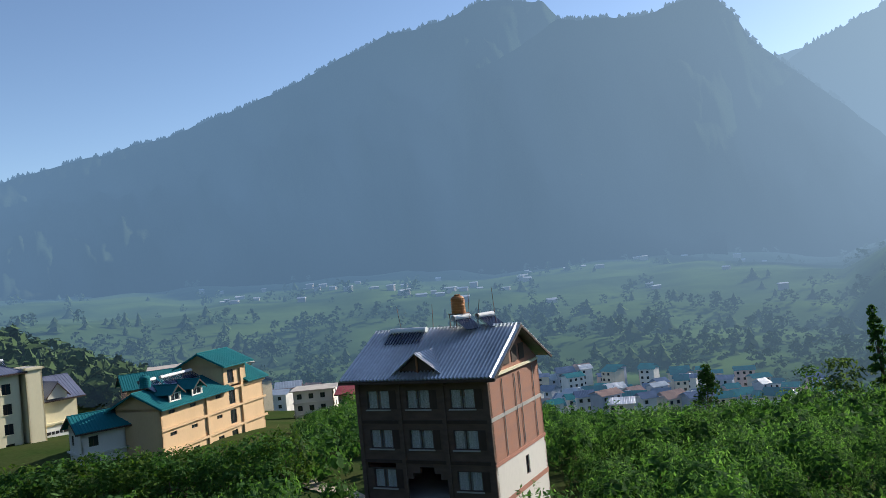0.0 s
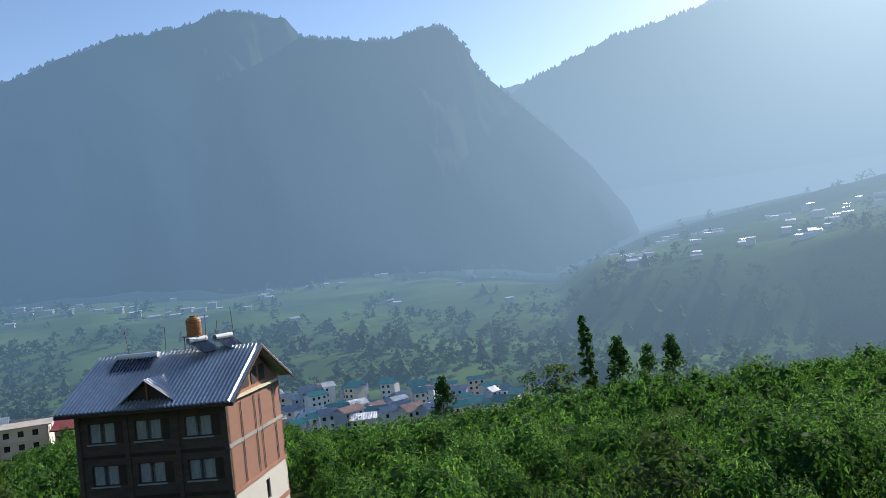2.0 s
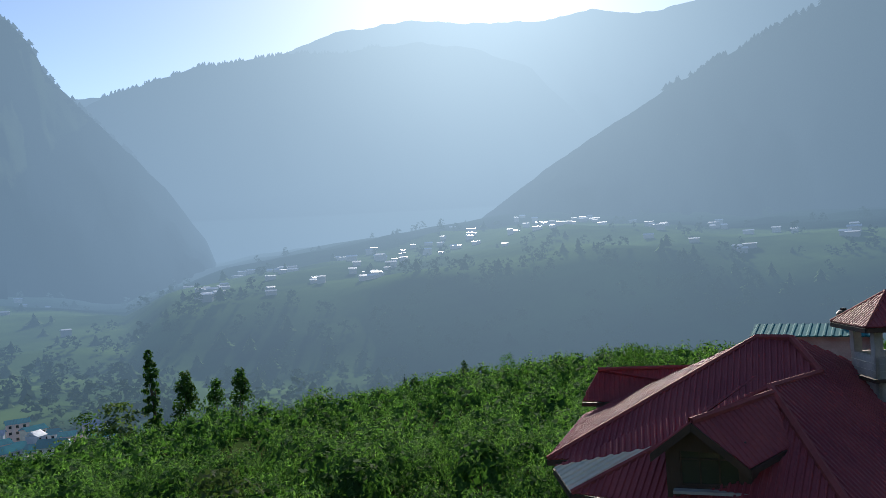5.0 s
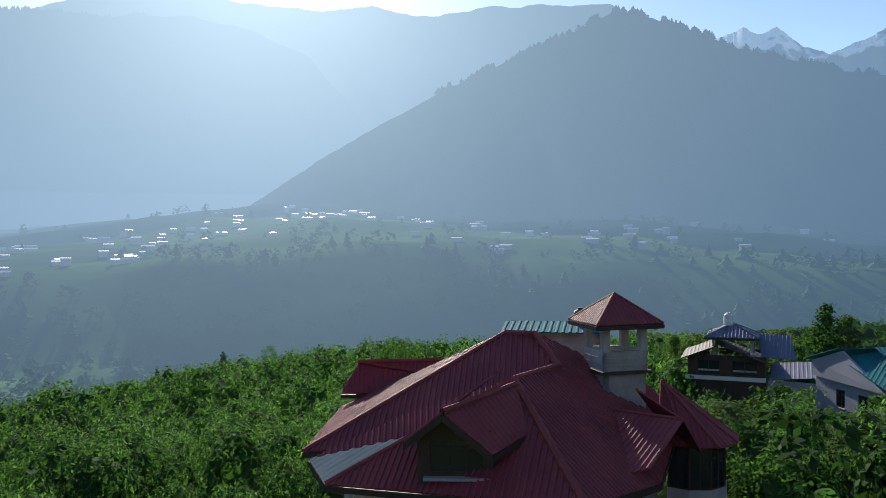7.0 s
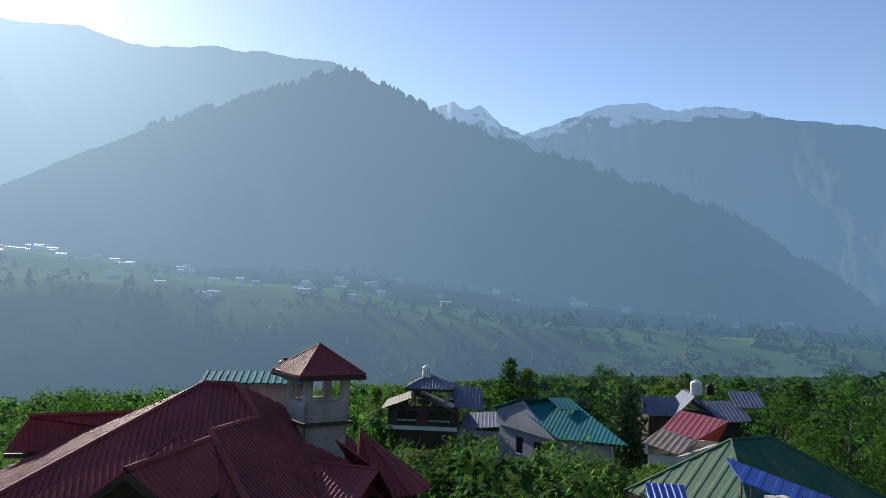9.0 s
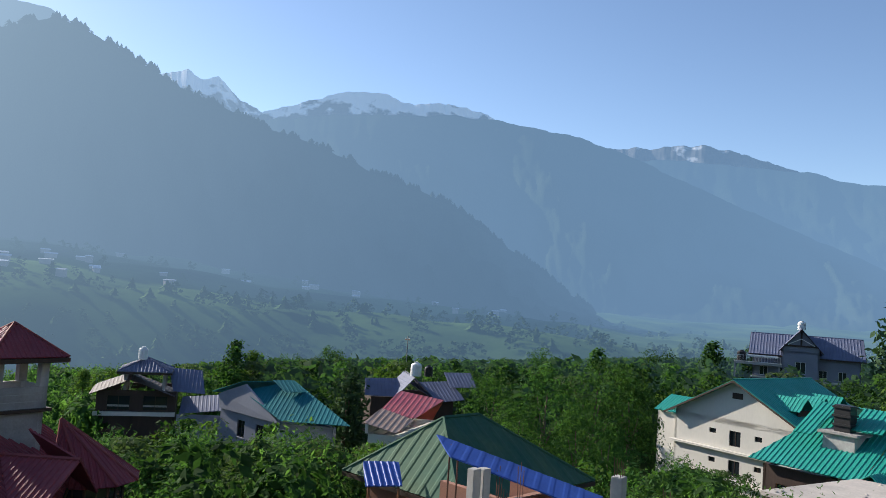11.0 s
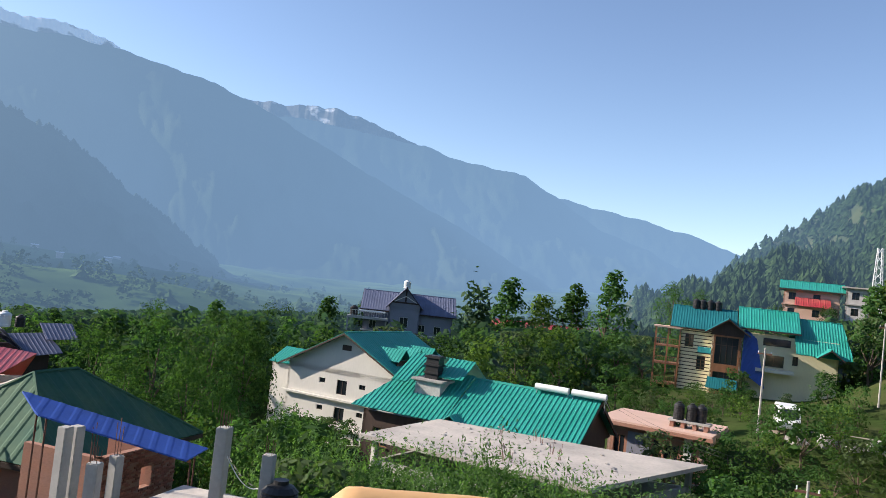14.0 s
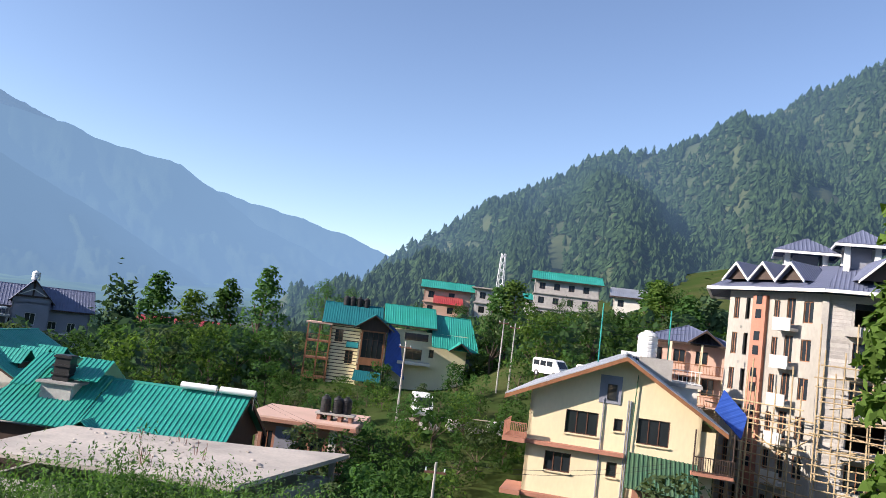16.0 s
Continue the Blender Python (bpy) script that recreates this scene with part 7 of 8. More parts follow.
def cream_hotel():
    r = thing("cream_hotel", -70.0, 114.1, 0, 52, "cream hotel block with rows of square windows", "hotel")
    foot = rect(6.2, 9)
    op = grid_holes((1.0, 3.6), (-4.0, -1.0, 2.0, 5.0, 8.0), 1.3, 1.6)
    block(r, foot, -9, 11, M["plaster_cream"], {0: op}, M["wood_dark"], False)
    hip_roof(r, 0, 6.2, 0, 9, 11.1, 13.0, M["slate_blue"], 0.9, 0.5)
    stair = rect(2.5, 5, 6.8, -0.8)
    block(r, stair, -9, 11.6, M["plaster_cream"], {}, M["wood_dark"], False)
    band(r, stair, 11.2, M["plaster_cream"], 0.3, 0.35)
    wing = rect(6.0, 9, 9.7, 2.0)
    block(r, wing, -9, 5.6, M["plaster_cream"], {1: grid_holes((2, 5), (2.0, -1.5), 1.3, 1.5)}, M["wood_dark"], False)
    band(r, wing, 1.9, M["plaster_cream"], 0.4, 0.3, (0,))
    band(r, wing, -2.4, M["plaster_cream"], 0.4, 0.3, (0,))
    gable_roof(r, 9.7, 15.7, 2, 11, 5.8, 9.2, M["slate_blue"], "x", 1.0, M["plaster_cream"], 0.5)
    gable_roof(r, 10.6, 13.6, 0.8, 6, 6.4, 8.6, M["slate_blue"], "y", 0.4, M["plaster_white"], 0.5)
    sign = box("sign_board", M["white"], r, (10.2, 15.4, 1.9, 1.995, -1.0, 1.6), "white sign board with dark writing bars")
    for k, (x, w) in enumerate(((10.5, 0.6), (11.3, 0.4), (11.9, 0.5), (12.6, 0.4), (13.2, 0.8))):
        bm = bmesh.new()
        add_box(bm, x, x + w, 1.86, 1.898, 0.35, 0.8)
        part("sign_bar", bm, M["black"], sign)
    bm = bmesh.new()
    add_box(bm, 12.4, 14.2, 1.86, 1.898, -0.5, -0.25)
    part("sign_bar", bm, M["black"], sign)
    return r


ch = cream_hotel().matrix_basis
for x in (1.2, 4.4):
    solar_heater(*on_house(ch, x, 3.0, 12.0), 52, wide=2.6)

stacked_house(-47.9, 99.1, -1.6, 42, 5.5, 5, 2, M["plaster_white"], M["teal_blue"], "white and grey house with a blue-green roof", rise=2.0)
stacked_house(-58, 138, -7, 30, 11, 8, 4, M["plaster_pink"], M["teal_blue"], "brick-red and white house with a green roof", rise=2.4)
stacked_house(-52, 165, -10, 20, 9, 8, 5, M["plaster_cream"], M["steel"], "cream town house with a flat roof", kind="flat")
stacked_house(-66, 170, -10, 20, 9, 9, 5, M["plaster_white"], M["steel"], "white town house with a flat roof", kind="flat")
stacked_house(-28, 185, -18, -10, 12, 9, 4, M["plaster_pink"], M["red_sheet"], "pink town house with a red roof", rise=2.0)
stacked_house(-41, 196, -18, 0, 10, 8, 4, M["plaster_white"], M["tan_sheet"], "white and pink town house with a flat roof", kind="flat")


# Copies of the house wall and roof colours, with valley haze emitted in each
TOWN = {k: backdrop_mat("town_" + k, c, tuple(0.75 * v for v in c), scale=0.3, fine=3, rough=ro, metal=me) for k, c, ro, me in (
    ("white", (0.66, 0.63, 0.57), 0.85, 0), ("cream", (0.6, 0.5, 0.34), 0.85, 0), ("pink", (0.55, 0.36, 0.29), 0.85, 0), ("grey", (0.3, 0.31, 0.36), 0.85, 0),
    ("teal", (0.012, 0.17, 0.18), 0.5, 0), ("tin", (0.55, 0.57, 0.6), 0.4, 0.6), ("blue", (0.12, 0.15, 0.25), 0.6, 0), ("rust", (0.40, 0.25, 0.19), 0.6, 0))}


def town(rg, count, az, rr, group):
    """Small town houses, each its own thing, in the valley below the orchard."""
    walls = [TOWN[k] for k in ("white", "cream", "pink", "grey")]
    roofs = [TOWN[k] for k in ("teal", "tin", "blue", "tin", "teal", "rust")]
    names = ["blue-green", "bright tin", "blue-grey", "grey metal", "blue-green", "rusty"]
    for k in range(count):
        a, d = rg.uniform(*az), rg.uniform(*rr)
        p = polar(a, d)
        w, dp, st, i = rg.uniform(5, 9.5), rg.uniform(5, 8), rg.choice((2, 2, 3, 3)), rg.randrange(6)
        z = ground_z(p.x, p.y)
        r = tagged(new("town_house"), f"small town house with a {names[i]} roof in the valley", "house", group)
        r.matrix_basis = pose(p.x, p.y, z, 0, 0, rg.uniform(-50, 30))
        H = st * 2.9
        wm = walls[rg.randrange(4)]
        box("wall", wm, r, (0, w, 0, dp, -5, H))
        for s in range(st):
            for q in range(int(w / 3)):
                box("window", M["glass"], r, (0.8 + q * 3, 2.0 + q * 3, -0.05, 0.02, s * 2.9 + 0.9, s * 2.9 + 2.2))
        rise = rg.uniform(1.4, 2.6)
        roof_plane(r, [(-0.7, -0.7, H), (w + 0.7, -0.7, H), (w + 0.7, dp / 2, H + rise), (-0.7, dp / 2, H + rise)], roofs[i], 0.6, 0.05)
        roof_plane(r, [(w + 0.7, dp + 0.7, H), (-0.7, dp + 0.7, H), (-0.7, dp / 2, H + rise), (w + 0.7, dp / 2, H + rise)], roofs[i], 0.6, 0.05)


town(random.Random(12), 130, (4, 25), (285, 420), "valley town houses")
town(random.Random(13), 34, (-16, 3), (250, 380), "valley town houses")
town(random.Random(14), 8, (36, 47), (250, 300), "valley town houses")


def far_village():
    """Hamlets on the far bank: real boxes with pitched roofs, too far to pick apart."""
    rg = random.Random(77)
    wv, wf, rv, rf = [], [], [], []
    spots = [(-18, 2, 1000, 1500, 90), (0, 26, 900, 1500, 60), (31, 46, 820, 1250, 90), (44, 64, 1000, 1500, 130), (64, 90, 850, 1250, 90), (90, 118, 1100, 1550, 50)]
    for a0, a1, r0, r1, n in spots:
        for _ in range(n):
            a, d = rg.uniform(a0, a1), rg.uniform(r0, r1)
            if noise.noise(Vector((a * 0.5, d / 160, 2))) < 0.08:
                continue
            p = polar(a, d)
            p.z = ground_z(p.x, p.y)
            w, dp, hh, rs = rg.uniform(6, 14), rg.uniform(5, 9), rg.choice((3, 4, 5, 7)), rg.uniform(0.8, 2.2)
            th = rg.uniform(-0.5, 0.5) - radians(a)
            ux, uy = Vector((math.cos(th), math.sin(th), 0)), Vector((-math.sin(th), math.cos(th), 0))
            base = len(wv)
            wv += [p + ux * (sx * w / 2) + uy * (sy * dp / 2) + Vector((0, 0, z)) for z in (-4, hh) for sx, sy in ((-1, -1), (1, -1), (1, 1), (-1, 1))]
            wf += [tuple(base + k for k in f) for f in ((0, 1, 5, 4), (1, 2, 6, 5), (2, 3, 7, 6), (3, 0, 4, 7))]
            base = len(rv)
            rv += [p + ux * (sx * (w / 2 + 0.8)) + uy * (sy * (dp / 2 + 0.8)) + Vector((0, 0, z)) for sx, sy, z in ((-1, -1, hh), (1, -1, hh), (1, 0, hh + rs), (-1, 0, hh + rs), (1, 1, hh), (-1, 1, hh))]
            rf += [(base, base + 1, base + 2, base + 3), (base + 3, base + 2, base + 4, base + 5), (base, base + 3, base + 5), (base + 1, base + 4, base + 2)]
    tagged(new("far_village_walls", mesh_from("far_village_walls", wv, wf, M["far_wall"])), "pale house walls of hamlets across the hazy valley", "village", kind="stuff")
    tagged(new("far_village_roofs", mesh_from("far_village_roofs", rv, rf, M["far_roof"])), "bright tin roofs of hamlets across the hazy valley", "village", kind="stuff")


far_village()

# ---- single trees and thickets ----
rt = np.random.default_rng(41)
bush_crowns = [quads("crown", blob_crown(rt, 1.0, 0.08, 0.46, 34, 28, 0.026 + 0.002 * k, taper=0.35), M[m]) for k, m in enumerate(("leaf", "leaf_dark", "leaf_yellow", "leaf_grey", "leaf", "leaf_dark"))]
bush_trunks = [trunk_mesh(rt, 0.7, 0.02, 0.2, 5, 0.3) for _ in range(2)]
big_crowns = [quads("crown", blob_crown(rt, 1.0, 0.14, 0.44, 70, 48, 0.0165, taper=0.3), M[m]) for m in ("leaf_dark", "leaf", "leaf_dark")]
tall_crowns = [quads("crown", blob_crown(rt, 1.0, 0.04, 0.27, 90, 32, 0.02, taper=0.75), M[m]) for m in ("leaf", "leaf_dark", "leaf_yellow")]
poplar_crowns = [quads("crown", blob_crown(rt, 1.0, 0.03, 0.085, 210, 20, 0.014, taper=0.4), M[m]) for m in ("leaf_dark", "leaf_yellow")]
conifer_crowns = [quads("crown", cone_crown(np.random.default_rng(60 + k), 1.0, 0.08, 0.24, 20, 14, 0.032), M["needle"]) for k in range(2)]
tall_trunk = trunk_mesh(rt, 1.0, 0.02, 0.12, 6, 0.3)
poplar_trunk = trunk_mesh(rt, 0.95, 0.012, 0.03, 4, 0.4)
LABELS = {"bush": "leafy green fruit tree among houses", "big": "large spreading dark green walnut tree", "tall": "tall slender leafy tree", "poplar": "narrow upright poplar tree", "conifer": "dark pointed conifer tree"}


def plant(kind, x, y, h, k, wide=1.0, z=None):
    crown = {"bush": bush_crowns, "big": big_crowns, "tall": tall_crowns, "poplar": poplar_crowns, "conifer": conifer_crowns}[kind]
    name = {"bush": "fruit_tree", "big": "walnut_tree", "tall": "tall_tree", "poplar": "poplar_tree", "conifer": "conifer_tree"}[kind]
    ob = tree(name, bush_trunks[k % 2] if kind == "bush" else poplar_trunk if kind == "poplar" else tall_trunk, crown[k % len(crown)], LABELS[kind], kind + " trees")
    ob.matrix_basis = pose(x, y, (ground_z(x, y) if z is None else z) - 0.1, 0, 0, (k * 77) % 360) @ Matrix.Diagonal((h * wide, h * wide, h, 1))
    return ob


def plant_at(kind, az, r, top_el, k, wide=1.0):
    """A tree by its bearing, distance and the elevation angle of its top."""
    p = polar(az, r)
    z = ground_z(p.x, p.y)
    h = EYE + r * math.tan(radians(top_el)) - z
    return plant(kind, p.x, p.y, max(2.5, h), k, wide)


SINGLES = [("poplar", 28.4, 165, -4.9, 0, 1.0), ("tall", 30.6, 165, -6.7, 1, 0.9), ("tall", 32.6, 168, -7.4, 0, 0.9), ("tall", 34.3, 165, -6.8, 1, 0.9), ("bush", 26.0, 160, -8.4, 3, 1.1), ("bush", 24.5, 160, -8.9, 1, 1.1), ("tall", 17.7, 150, -8.3, 1, 1.1),
           ("conifer", 137.0, 150, -0.2, 0, 1.1), ("tall", 139.2, 145, 0.6, 0, 1.2), ("tall", 141.6, 150, -0.3, 2, 1.4), ("tall", 143.8, 150, 0.8, 1, 1.2), ("tall", 146.5, 140, 2.0, 0, 1.2), ("big", 150.7, 160, 1.7, 1, 0.8), ("big", 152.6, 170, 1.4, 1, 0.8),
           ("tall", 129.1, 170, -1.5, 1, 1.3), ("tall", 126.1, 170, -2.1, 0, 1.4), ("tall", 118.3, 150, -3.2, 0, 1.3), ("big", 114.5, 150, -3.6, 1, 0.8), ("big", 122.5, 170, -2.9, 0, 0.9), ("big", 134.0, 170, -1.6, 2, 0.9),
           ("big", 111.1, 74, -5.7, 1, 0.95), ("big", 114.9, 72, -4.8, 1, 0.95), ("big", 118.4, 72, -4.2, 0, 0.95), ("big", 120.6, 74, -5.0, 2, 0.8), ("big", 113.0, 62, -7.2, 0, 0.9), ("big", 117.0, 60, -7.4, 2, 0.9), ("big", 119.4, 58, -8.2, 1, 0.8),
           ("tall", 92.4, 105, -4.2, 0, 1.2), ("tall", 93.6, 108, -4.9, 2, 1.3), ("big", 96.2, 125, -4.9, 0, 0.8), ("big", 99.0, 125, -4.3, 2, 0.8), ("conifer", 100.7, 84, -5.8, 1, 1.1), ("tall", 104.6, 115, -4.6, 0, 1.3), ("big", 88.8, 110, -6.3, 1, 0.8), ("tall", 82.7, 95, -6.5, 2, 1.3), ("tall", 108, 120, -4.7, 1, 1.3),
           ("big", 62.7, 120, -6.6, 0, 0.8), ("conifer", 50.4, 170, -7.4, 0, 0.9), ("big", 53.6, 150, -7.0, 1, 0.8), ("conifer", 46.0, 185, -8.3, 1, 0.8),
           ("poplar", 189.9, 33, 17.0, 1, 0.95), ("big", 168.0, 118, 2.6, 0, 0.6), ("big", 171.3, 108, 1.6, 1, 0.6), ("tall", 174.6, 115, 4.4, 2, 1.5), ("big", 165.5, 112, 1.9, 2, 0.6), ("tall", 176.5, 112, 3.6, 0, 1.5), ("big", 160.5, 135, 1.2, 2, 0.6), ("tall", 163.2, 128, 2.8, 0, 1.4), ("big", 157.4, 140, 1.0, 0, 0.6),
           ("tall", 164.3, 128, 3.3, 2, 1.7), ("tall", 167.0, 122, 1.5, 2, 1.8), ("big", 169.7, 120, 2.4, 1, 0.7), ("big", 171.6, 116, 2.2, 0, 0.7), ("tall", 174.2, 122, 4.4, 0, 1.7), ("big", 176.3, 118, 3.9, 1, 0.7), ("conifer", 178.1, 116, 4.0, 0, 1.3),
           ("bush", 155.3, 92, -3.6, 4, 1.0), ("bush", 153.0, 95, -5.2, 1, 1.1), ("bush", 150.3, 90, -5.9, 2, 1.1), ("bush", 146.7, 92, -6.2, 0, 1.1), ("bush", 148.4, 88, -6.6, 5, 1.1), ("bush", 152.1, 80, -7.4, 1, 1.1), ("bush", 157.1, 76, -7.6, 0, 1.1), ("bush", 154.4, 72, -8.4, 4, 1.1),
           ("bush", 32.2, 42, -13.7, 3, 1.1), ("bush", 88.0, 52, -11.6, 0, 1.2), ("bush", 92.0, 55, -11.2, 1, 1.2), ("bush", 95.5, 52, -11.5, 4, 1.2), ("bush", 98.5, 50, -11.4, 1, 1.2), ("bush", 101.0, 46, -12.6, 0, 1.2)]
for kind, az, r, el, k, wide in SINGLES:
    plant_at(kind, az, r, el, k, wide)

# thickets between the houses; heights kept below what stands behind
BUSHES = [(176.9, 46, -8.7), (178.2, 47, -10.2), (179.4, 48, -11.0), (90.4, 47, -13.0), (88.5, 43, -14.0), (33.0, 62, -13.6), (158.5, 84, -5.2), (157.0, 72, -6.6), (160.8, 95, -3.0), (162.6, 92, -3.4), (154.6, 84, -6.4), (153.0, 74, -6.4), (149.5, 86, -6.0),
          (147.2, 92, -4.4), (148.6, 90, -5.0), (150.0, 93, -4.7), (151.3, 89, -5.3), (152.6, 92, -4.9), (153.8, 88, -5.6), (155.0, 91, -5.0), (156.2, 89, -5.4), (150.8, 82, -6.6), (152.4, 80, -6.9), (155.6, 80, -7.0),
          (150.6, 62, -8.6), (152.2, 67, -7.4), (153.6, 60, -8.8), (155.1, 65, -7.6), (156.4, 58, -8.9), (158.0, 66, -7.6), (151.6, 54, -10.4), (154.4, 52, -10.6), (157.4, 51, -10.2), (159.8, 57, -8.8), (161.8, 61, -8.0), (160.6, 50, -10.6), (152.9, 47, -12.4), (156.0, 46, -12.2), (158.9, 45, -12.0)]
for k, (az, r, el) in enumerate(BUSHES):
    plant_at("bush", az, r, el, k + 3, 1.15)


# the orchard's near rows below the terrace
for row, r in enumerate((27.5, 31.5, 36.0)):
    for k in range(17):
        az = 112 + 2.6 * k + 1.3 * (row % 2) + rt.uniform(-0.5, 0.5)
        p = polar(az, r + rt.uniform(-1, 1))
        if 118 < az < 128 and r < 30 or not is_clear(p.x, p.y, -1.5):
            continue
        el = float(np.interp(az, [112, 121, 126, 134, 140, 146, 156], [-13.5, -13.4, -12.8, -11.5, -11.2, -12.2, -14.0])) + 0.9 - rt.uniform(0, 1.5)
        if row == 0:
            el -= 2.0
        z = ground_z(p.x, p.y)
        h = EYE + p.length * math.tan(radians(el)) - z
        if h > 2.5:
            tree("apple_tree", apple_trunks[k % 3], near_crowns[k % 4], "leafy green apple tree with upright shoots in the orchard", "orchard trees").matrix_basis = pose(p.x, p.y, z - 0.1, 0, 0, 40 * k) @ Matrix.Diagonal((min(1.1, h / 5), min(1.1, h / 5), h / 5, 1))


# young fruit trees along the lawn before the hotels
for k in range(34):
    az = -30.5 + 0.56 * k + rt.uniform(-0.2, 0.2)
    plant_at("bush", az, 84 + 5 * (k % 2) + rt.uniform(-1.5, 1.5), float(np.interp(az, [-30, -24, -18, -12], [-9.6, -9.9, -10.4, -10.0])) - 1.1 * (k % 2) * rt.uniform(0.2, 1), k, 1.2)


def thickets():
    rg = np.random.default_rng(17)
    placed, far = [], []
    for _ in range(14000):
        az, r = rg.uniform(84, 196), math.sqrt(rg.uniform(24 ** 2, 330 ** 2))
        x, y = r * math.sin(radians(az)), r * math.cos(radians(az))
        gap = 2.3 if r < 90 else 4.4 if r < 160 else 6.4
        if not is_clear(x, y, 1.0) or any((x - a) ** 2 + (y - b) ** 2 < gap * gap for a, b in placed[-900:]):
            continue
        if az > 128 and r < 48 and not (az > 176):
            continue
        if az > 172 and r < 62:
            continue
        placed.append((x, y))
        z = ground_z(x, y)
        # the trees stop below the sight line to the roofs and the far valley
        line = float(np.interp(az, [84, 95, 110, 128, 150, 160, 175, 200], [-6.6, -5.4, -4.6, -3.0, -2.2, 0.2, 2.5, 5.0]))
        if r < 92 or (r < 108 and 144 < az < 165):
            line = float(np.interp(az, [84, 100, 104, 110, 119, 124, 142, 150, 157, 160, 172, 200], [-9.4, -9.8, -11.2, -8.5, -8.5, -10.6, -10.0, -7.2, -5.8, -5.0, -5.0, -5.0]))
        if r < 60:
            line = min(line, -11.0)
        h = min(rg.uniform(4.0, 6.5) if r < 95 else rg.uniform(6, 11) if r < 160 else rg.uniform(7, 13), EYE + r * math.tan(radians(line)) - z)
        if h < 2.0:
            continue
        if r < 125 and len(placed) < 4000 and thickets.count < 290:
            thickets.count += 1
            plant("bush", x, y, h, int(rg.integers(6)), 1.1, z)
        else:
            far.append(scaled(bush_far[rg.integers(5)] * np.array([1.15, 1.15, 1]), h, rg.uniform(0, 6), x, y, z - 0.2))
    tagged(new("valley_side_trees", quads("valley_side_trees", np.concatenate(far), M["leaf_valley"])), "dense green trees and bushes between the houses", "woods", kind="stuff")
    print("thickets", thickets.count, len(far))


thickets.count = 0
bush_far = [blob_crown(np.random.default_rng(130 + k), 1.0, 0.05, 0.45, 10, 9, 0.072, taper=0.35) for k in range(5)]
thickets()

# ---- small things ----
# the terrace the camera stands on, and its rounded ochre parapet
terrace = thing("viewing_terrace", 0, 0, 0, 0, "roof terrace building with an ochre rounded parapet", "terrace")
box("slab", M["concrete_slab"], terrace, (-6, 1.25, -1.15, 2.2, 18.15, 18.3))
box("walls", M["plaster_yellow"], terrace, (-5.8, 1.05, -0.95, 2.0, 4.0, 18.15))
bm = bmesh.new()
pts = [(x + 0.22, y - 0.27) for x, y in ((1.76, -1.31), (1.1, -2.15))]
rings = []
way = (Vector(pts[-1]) - Vector(pts[0])).normalized()
for i in range(25):
    q = Vector(pts[0]).lerp(Vector(pts[-1]), i / 24)
    swell = 0.09 + 0.003 * noise.noise(Vector((i * 0.4, 0, 0)))
    if i < 2:
        swell *= 0.55 + 0.4 * i
    rings.append([bm.verts.new((q.x - way.y * swell * math.cos(a), q.y + way.x * swell * math.cos(a), 19.32 + swell * math.sin(a))) for a in (2 * math.pi * k / 24 for k in range(24))])
for p, q in zip(rings, rings[1:]):
    for k in range(24):
        bm.faces.new((p[k], p[(k + 1) % 24], q[(k + 1) % 24], q[k]))
bm.faces.new(rings[0]), bm.faces.new(rings[-1])
cap_ob = part("parapet_cap", bm, M["parapet"], terrace, "smooth ochre rounded parapet cap")
cap_ob.data.polygons.foreach_set("use_smooth", [True] * len(cap_ob.data.polygons))
bm = bmesh.new()
a, u, n, ln = frame_of((1.96, -1.6), (1.32, -2.42))
add_slab(bm, a, u, n, 0, ln, -0.06, 0.06, 18.3, 19.33)
part("parapet_wall", bm, M["parapet"], terrace)
box("corner_slab", M["concrete_slab"], terrace, (0.6, 2.3, -2.7, -0.9, 18.1, 18.28))


def minibus(x, y, z, heading, label, s=1.0):
    r = thing("minibus", x, y, z, heading, label, "van", "parked vehicles")
    bm = bmesh.new()
    prof = [(-2.2, 0.35), (2.25, 0.35), (2.35, 0.8), (2.1, 1.15), (1.5, 1.95), (1.2, 2.1), (-2.0, 2.1), (-2.25, 1.9)]
    sides = [[bm.verts.new((px * s, sy * s, pz * s)) for px, pz in prof] for sy in (-0.85, 0.85)]
    bm.faces.new(sides[0]), bm.faces.new(sides[1][::-1])
    for k in range(len(prof)):
        k2 = (k + 1) % len(prof)
        bm.faces.new((sides[0][k], sides[1][k], sides[1][k2], sides[0][k2]))
    bmesh.ops.bevel(bm, geom=bm.edges[:], offset=0.06, segments=2, affect="EDGES")
    part("body", bm, M["white"], r)
    for sy in (-1, 1):
        for k in range(3):
            x0 = -1.95 + k * 1.05
            box("side_window", M["glass"], r, (x0 * s, (x0 + 0.9) * s, min(sy * 0.845, sy * 0.862) * s, max(sy * 0.845, sy * 0.862) * s, 1.25 * s, 1.85 * s))
        for wx in (-1.4, 1.45):
            w = tube("wheel", M["black"], r, (wx * s, sy * 0.7 * s, 0.34 * s), (wx * s, sy * 0.88 * s, 0.34 * s), 0.34 * s, sides=16)
            tube("rim", M["steel"], w, (wx * s, sy * 0.87 * s, 0.34 * s), (wx * s, sy * 0.89 * s, 0.34 * s), 0.2 * s, sides=12)
        box("headlight", M["glass"], r, (2.28 * s, 2.36 * s, (sy * 0.6 - 0.15) * s, (sy * 0.6 + 0.15) * s, 0.75 * s, 0.95 * s))
    bm = bmesh.new()
    bm.faces.new([bm.verts.new((px * s, py * s, pz * s)) for px, py, pz in ((2.12, -0.7, 1.19), (2.12, 0.7, 1.19), (1.56, 0.65, 1.92), (1.56, -0.65, 1.92))])
    part("windscreen", bm, M["glass"], r)
    return r


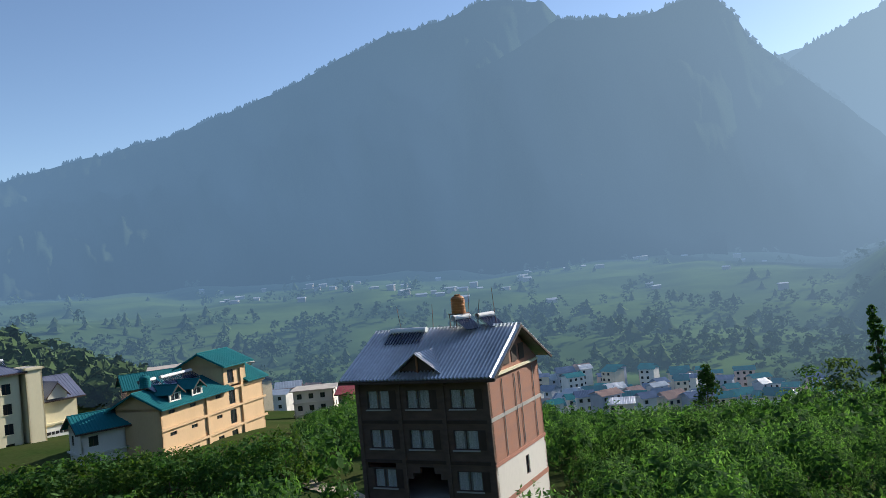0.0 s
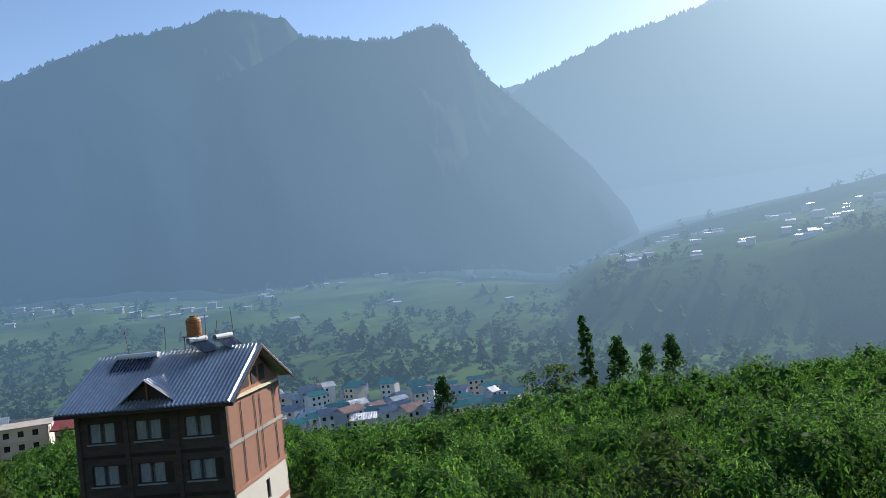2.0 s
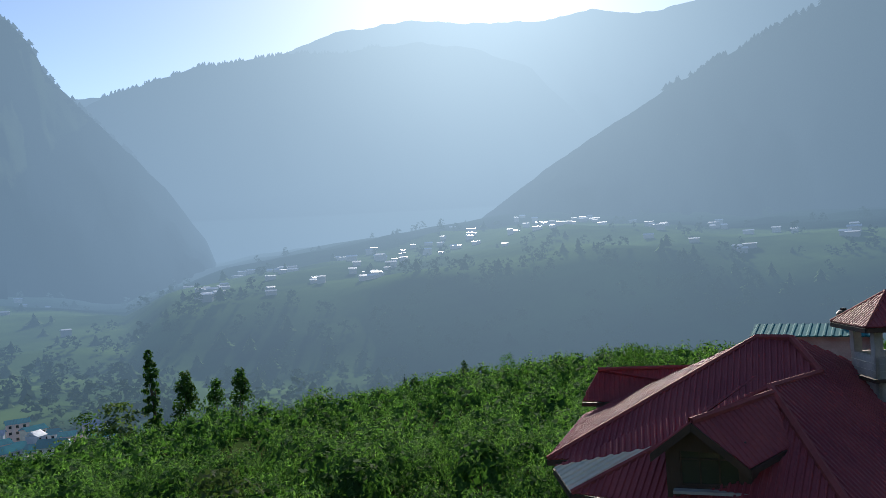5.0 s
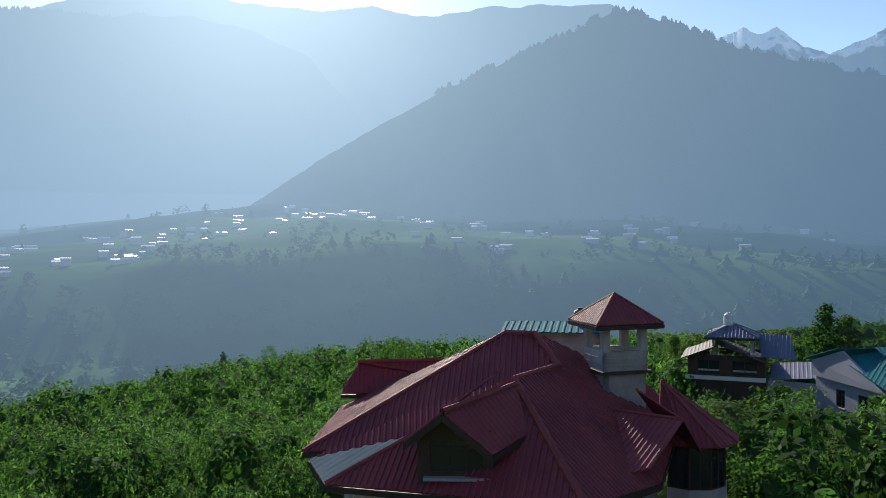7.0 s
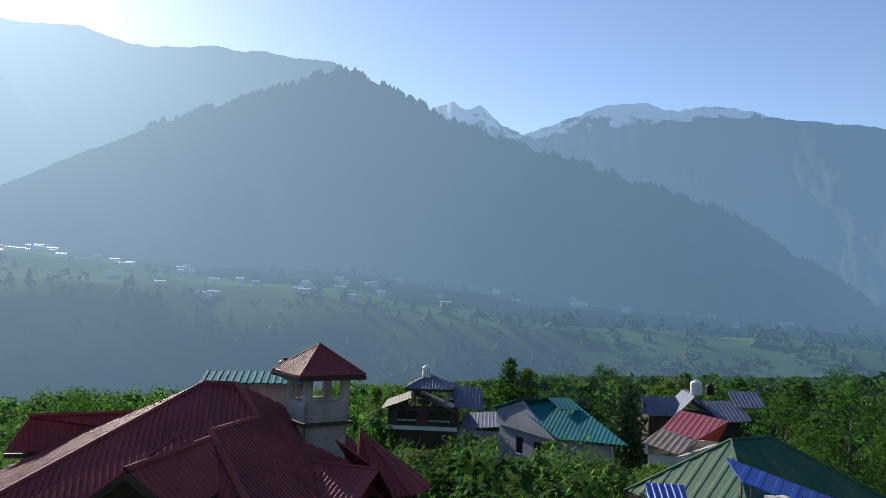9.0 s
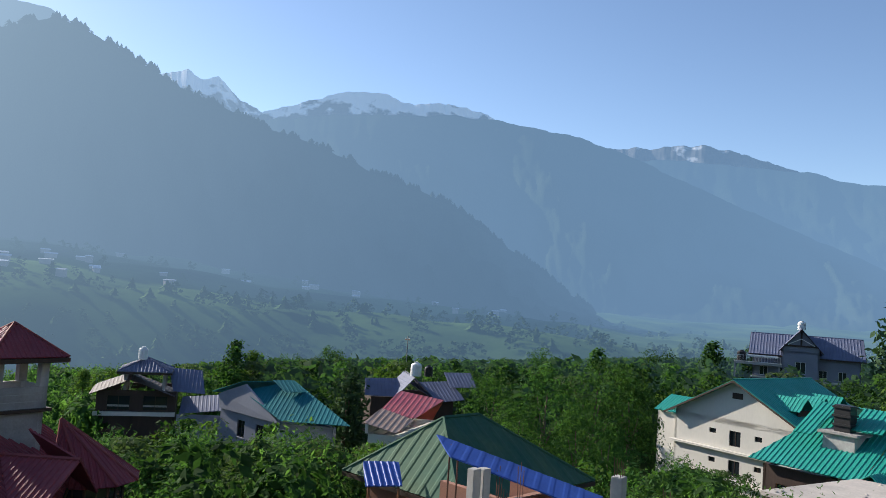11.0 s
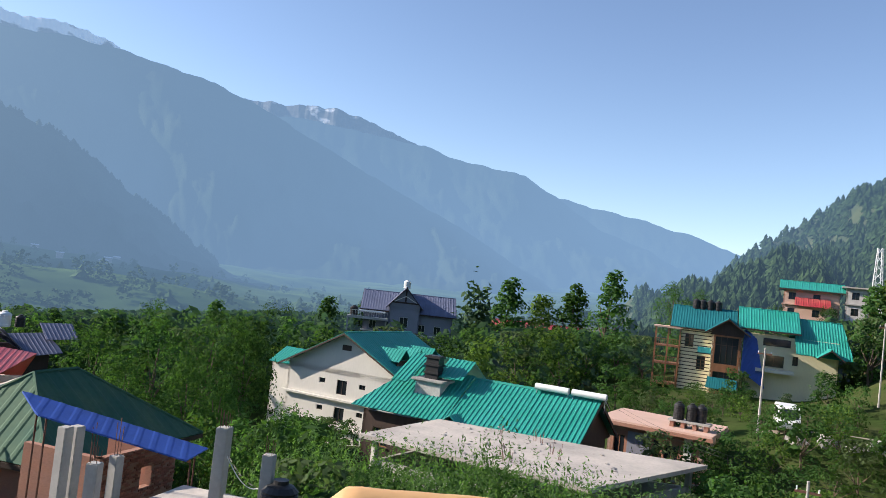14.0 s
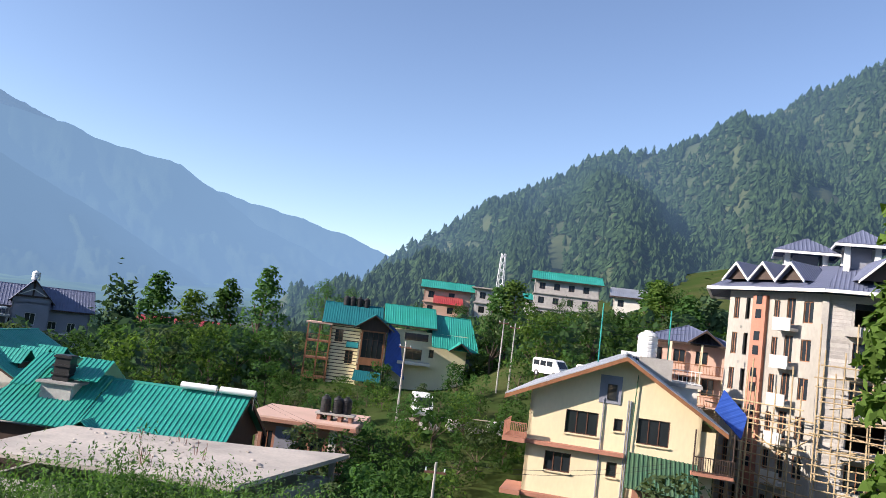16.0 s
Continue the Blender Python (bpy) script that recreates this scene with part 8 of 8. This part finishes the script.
minibus(27.6, -70.2, ground_z(27.6, -70.2) + 0.1, 118, "white minibus with dark windows parked on the lane")
minibus(17.5, -78.5, 15.6, 150, "white van parked on the upper road", 0.85)
car = minibus(13.2, -79.0, 15.6, 160, "pale blue car parked on the upper road", 0.78)
car.name = "parked_car"
lane = []
for k in range(15):
    t = k / 14
    x, y = 27.8 - 13 * t + 2.0 * math.sin(3 * t), -68.0 - 10.5 * t
    lane.append((x, y))
verts, faces = [], []
for x, y in lane:
    for d in (-1.5, 0, 1.5):
        px, py = x + d * 0.7, y + d * 0.7
        verts.append((px, py, max(ground_z(px, py), ground_z(x, y)) + 0.12))
for k in range(14):
    faces += [(3 * k, 3 * k + 3, 3 * k + 4, 3 * k + 1), (3 * k + 1, 3 * k + 4, 3 * k + 5, 3 * k + 2)]
tagged(new("lane", mesh_from("lane", verts, faces, M["path"], True)), "dusty earth lane climbing between bushes", "road", kind="structure")
verts, faces = [], []
for k in range(16):
    t = k / 15
    x, y = -7.5 - 9 * t + 1.5 * math.sin(4 * t), 60 + 26 * t
    for d in (-1.1, 1.1):
        verts.append((x + d, y + d * 0.3, ground_z(x + d, y + d * 0.3) + 0.12))
faces = [(2 * k, 2 * k + 1, 2 * k + 3, 2 * k + 2) for k in range(15)]
tagged(new("footpath", mesh_from("footpath", verts, faces, M["path"], True)), "pale earth footpath through grass beside the orchard", "path", kind="structure")


def utility_pole(x, y, z, h):
    r = thing("utility_pole", x, y, z, 20, "pale concrete utility pole with a crossarm", "pole", "utility poles")
    tube("shaft", M["concrete"], r, (0, 0, -1), (0, 0, h), 0.11, r1=0.07)
    box("crossarm", M["rust"], r, (-0.6, 0.6, -0.05, 0.05, h - 0.6, h - 0.48))
    for sx in (-0.5, 0, 0.5):
        tube("insulator", M["white"], r, (sx, 0, h - 0.48), (sx, 0, h - 0.3), 0.04, sides=8)
    return r


POLES = [(14.6, -40.3, 5.5, 6.9), (29.3, -68.5, 11, 6.5), (26.8, -92, 13, 8), (24.8, -90, 13, 7.6), (108, -28, 0, 14)]
for q in POLES:
    utility_pole(*q)


def wire(a, b, sag, label="thin dark power line between poles"):
    ob = thing("power_line", 0, 0, 0, 0, label, "cable", "power lines")
    bm = bmesh.new()
    prev = None
    for k in range(17):
        t = k / 16
        q = Vector(a).lerp(Vector(b), t) - Vector((0, 0, sag * 4 * t * (1 - t)))
        if prev:
            limb(bm, prev, q, 0.014, 0.014, 4)
        prev = q
    bmesh.ops.remove_doubles(bm, verts=bm.verts[:], dist=0.02)
    part("wire", bm, M["black"], ob)


for dz in (0.0, 0.25):
    wire((14.6, -40.3, 12.2 + dz), (33, -50, 12.6 + dz), 0.5)
    wire((14.6, -40.3, 12.2 + dz), (3.0, -50.0, 13.0 + dz), 0.5)
for dz in (0, 0.4, 0.8):
    wire((26.8, -92, 20.6 + dz), (5, -84, 21.6 + dz), 0.6)
wire((21.6, -12.55, 14.3), (18.4, -12.1, 13.9), 0.3)

# mast on the wooded slope
mast = thing("lattice_mast", 62, -205, 24, 0, "grey steel lattice telephone mast", "mast")
for sx, sy in ((-1, -1), (1, -1), (1, 1), (-1, 1)):
    tube("leg", M["steel"], mast, (sx * 1.1, sy * 1.1, 0), (sx * 0.5, sy * 0.5, 16), 0.12, sides=5)
for k in range(8):
    z, w = 2 * k, 1.1 - 0.6 * k / 8
    for sx, sy, tx, ty in ((-1, -1, 1, -1), (1, -1, 1, 1), (1, 1, -1, 1), (-1, 1, -1, -1)):
        tube("brace", M["steel"], mast, (sx * w, sy * w, z), (tx * w * 0.93, ty * w * 0.93, z + 2), 0.07, sides=4)

# dry stone walls and boulders beside the lane
rb = random.Random(5)
for k in range(46):
    t = k / 45
    x, y = 25.6 - 11 * t + rb.uniform(-1.6, 0.6), -68.5 - 9 * t + rb.uniform(-1.0, 2.2)
    s = rb.uniform(0.25, 0.8)
    bm = bmesh.new()
    bmesh.ops.create_icosphere(bm, subdivisions=2, radius=s)
    for v in bm.verts:
        v.co *= 1 + 0.35 * noise.noise(v.co * 2.0 / s + Vector((k, 0, 0)))
        v.co.z *= 0.7
    ob = new("boulder", bm_mesh("boulder", bm, M["stone"]))
    ob.location = (x, y, ground_z(x, y) + s * 0.3)
    tagged(ob, "grey rough boulder beside the lane", "rock", "lane boulders")
# low shining river in the valley
verts = []
for k in range(30):
    az, r = -30 + 12 * k / 29, 640 + 18 * math.sin(k * 0.5)
    for dr in (-10, 10):
        p = polar(az, r + dr)
        verts.append((p.x, p.y, ground_z(p.x, p.y) + 2.5))
faces = [(2 * k, 2 * k + 1, 2 * k + 3, 2 * k + 2) for k in range(29)]
tagged(new("river", mesh_from("river", verts, faces, M["river"], True)), "pale stony river in the valley floor", "river", kind="structure")
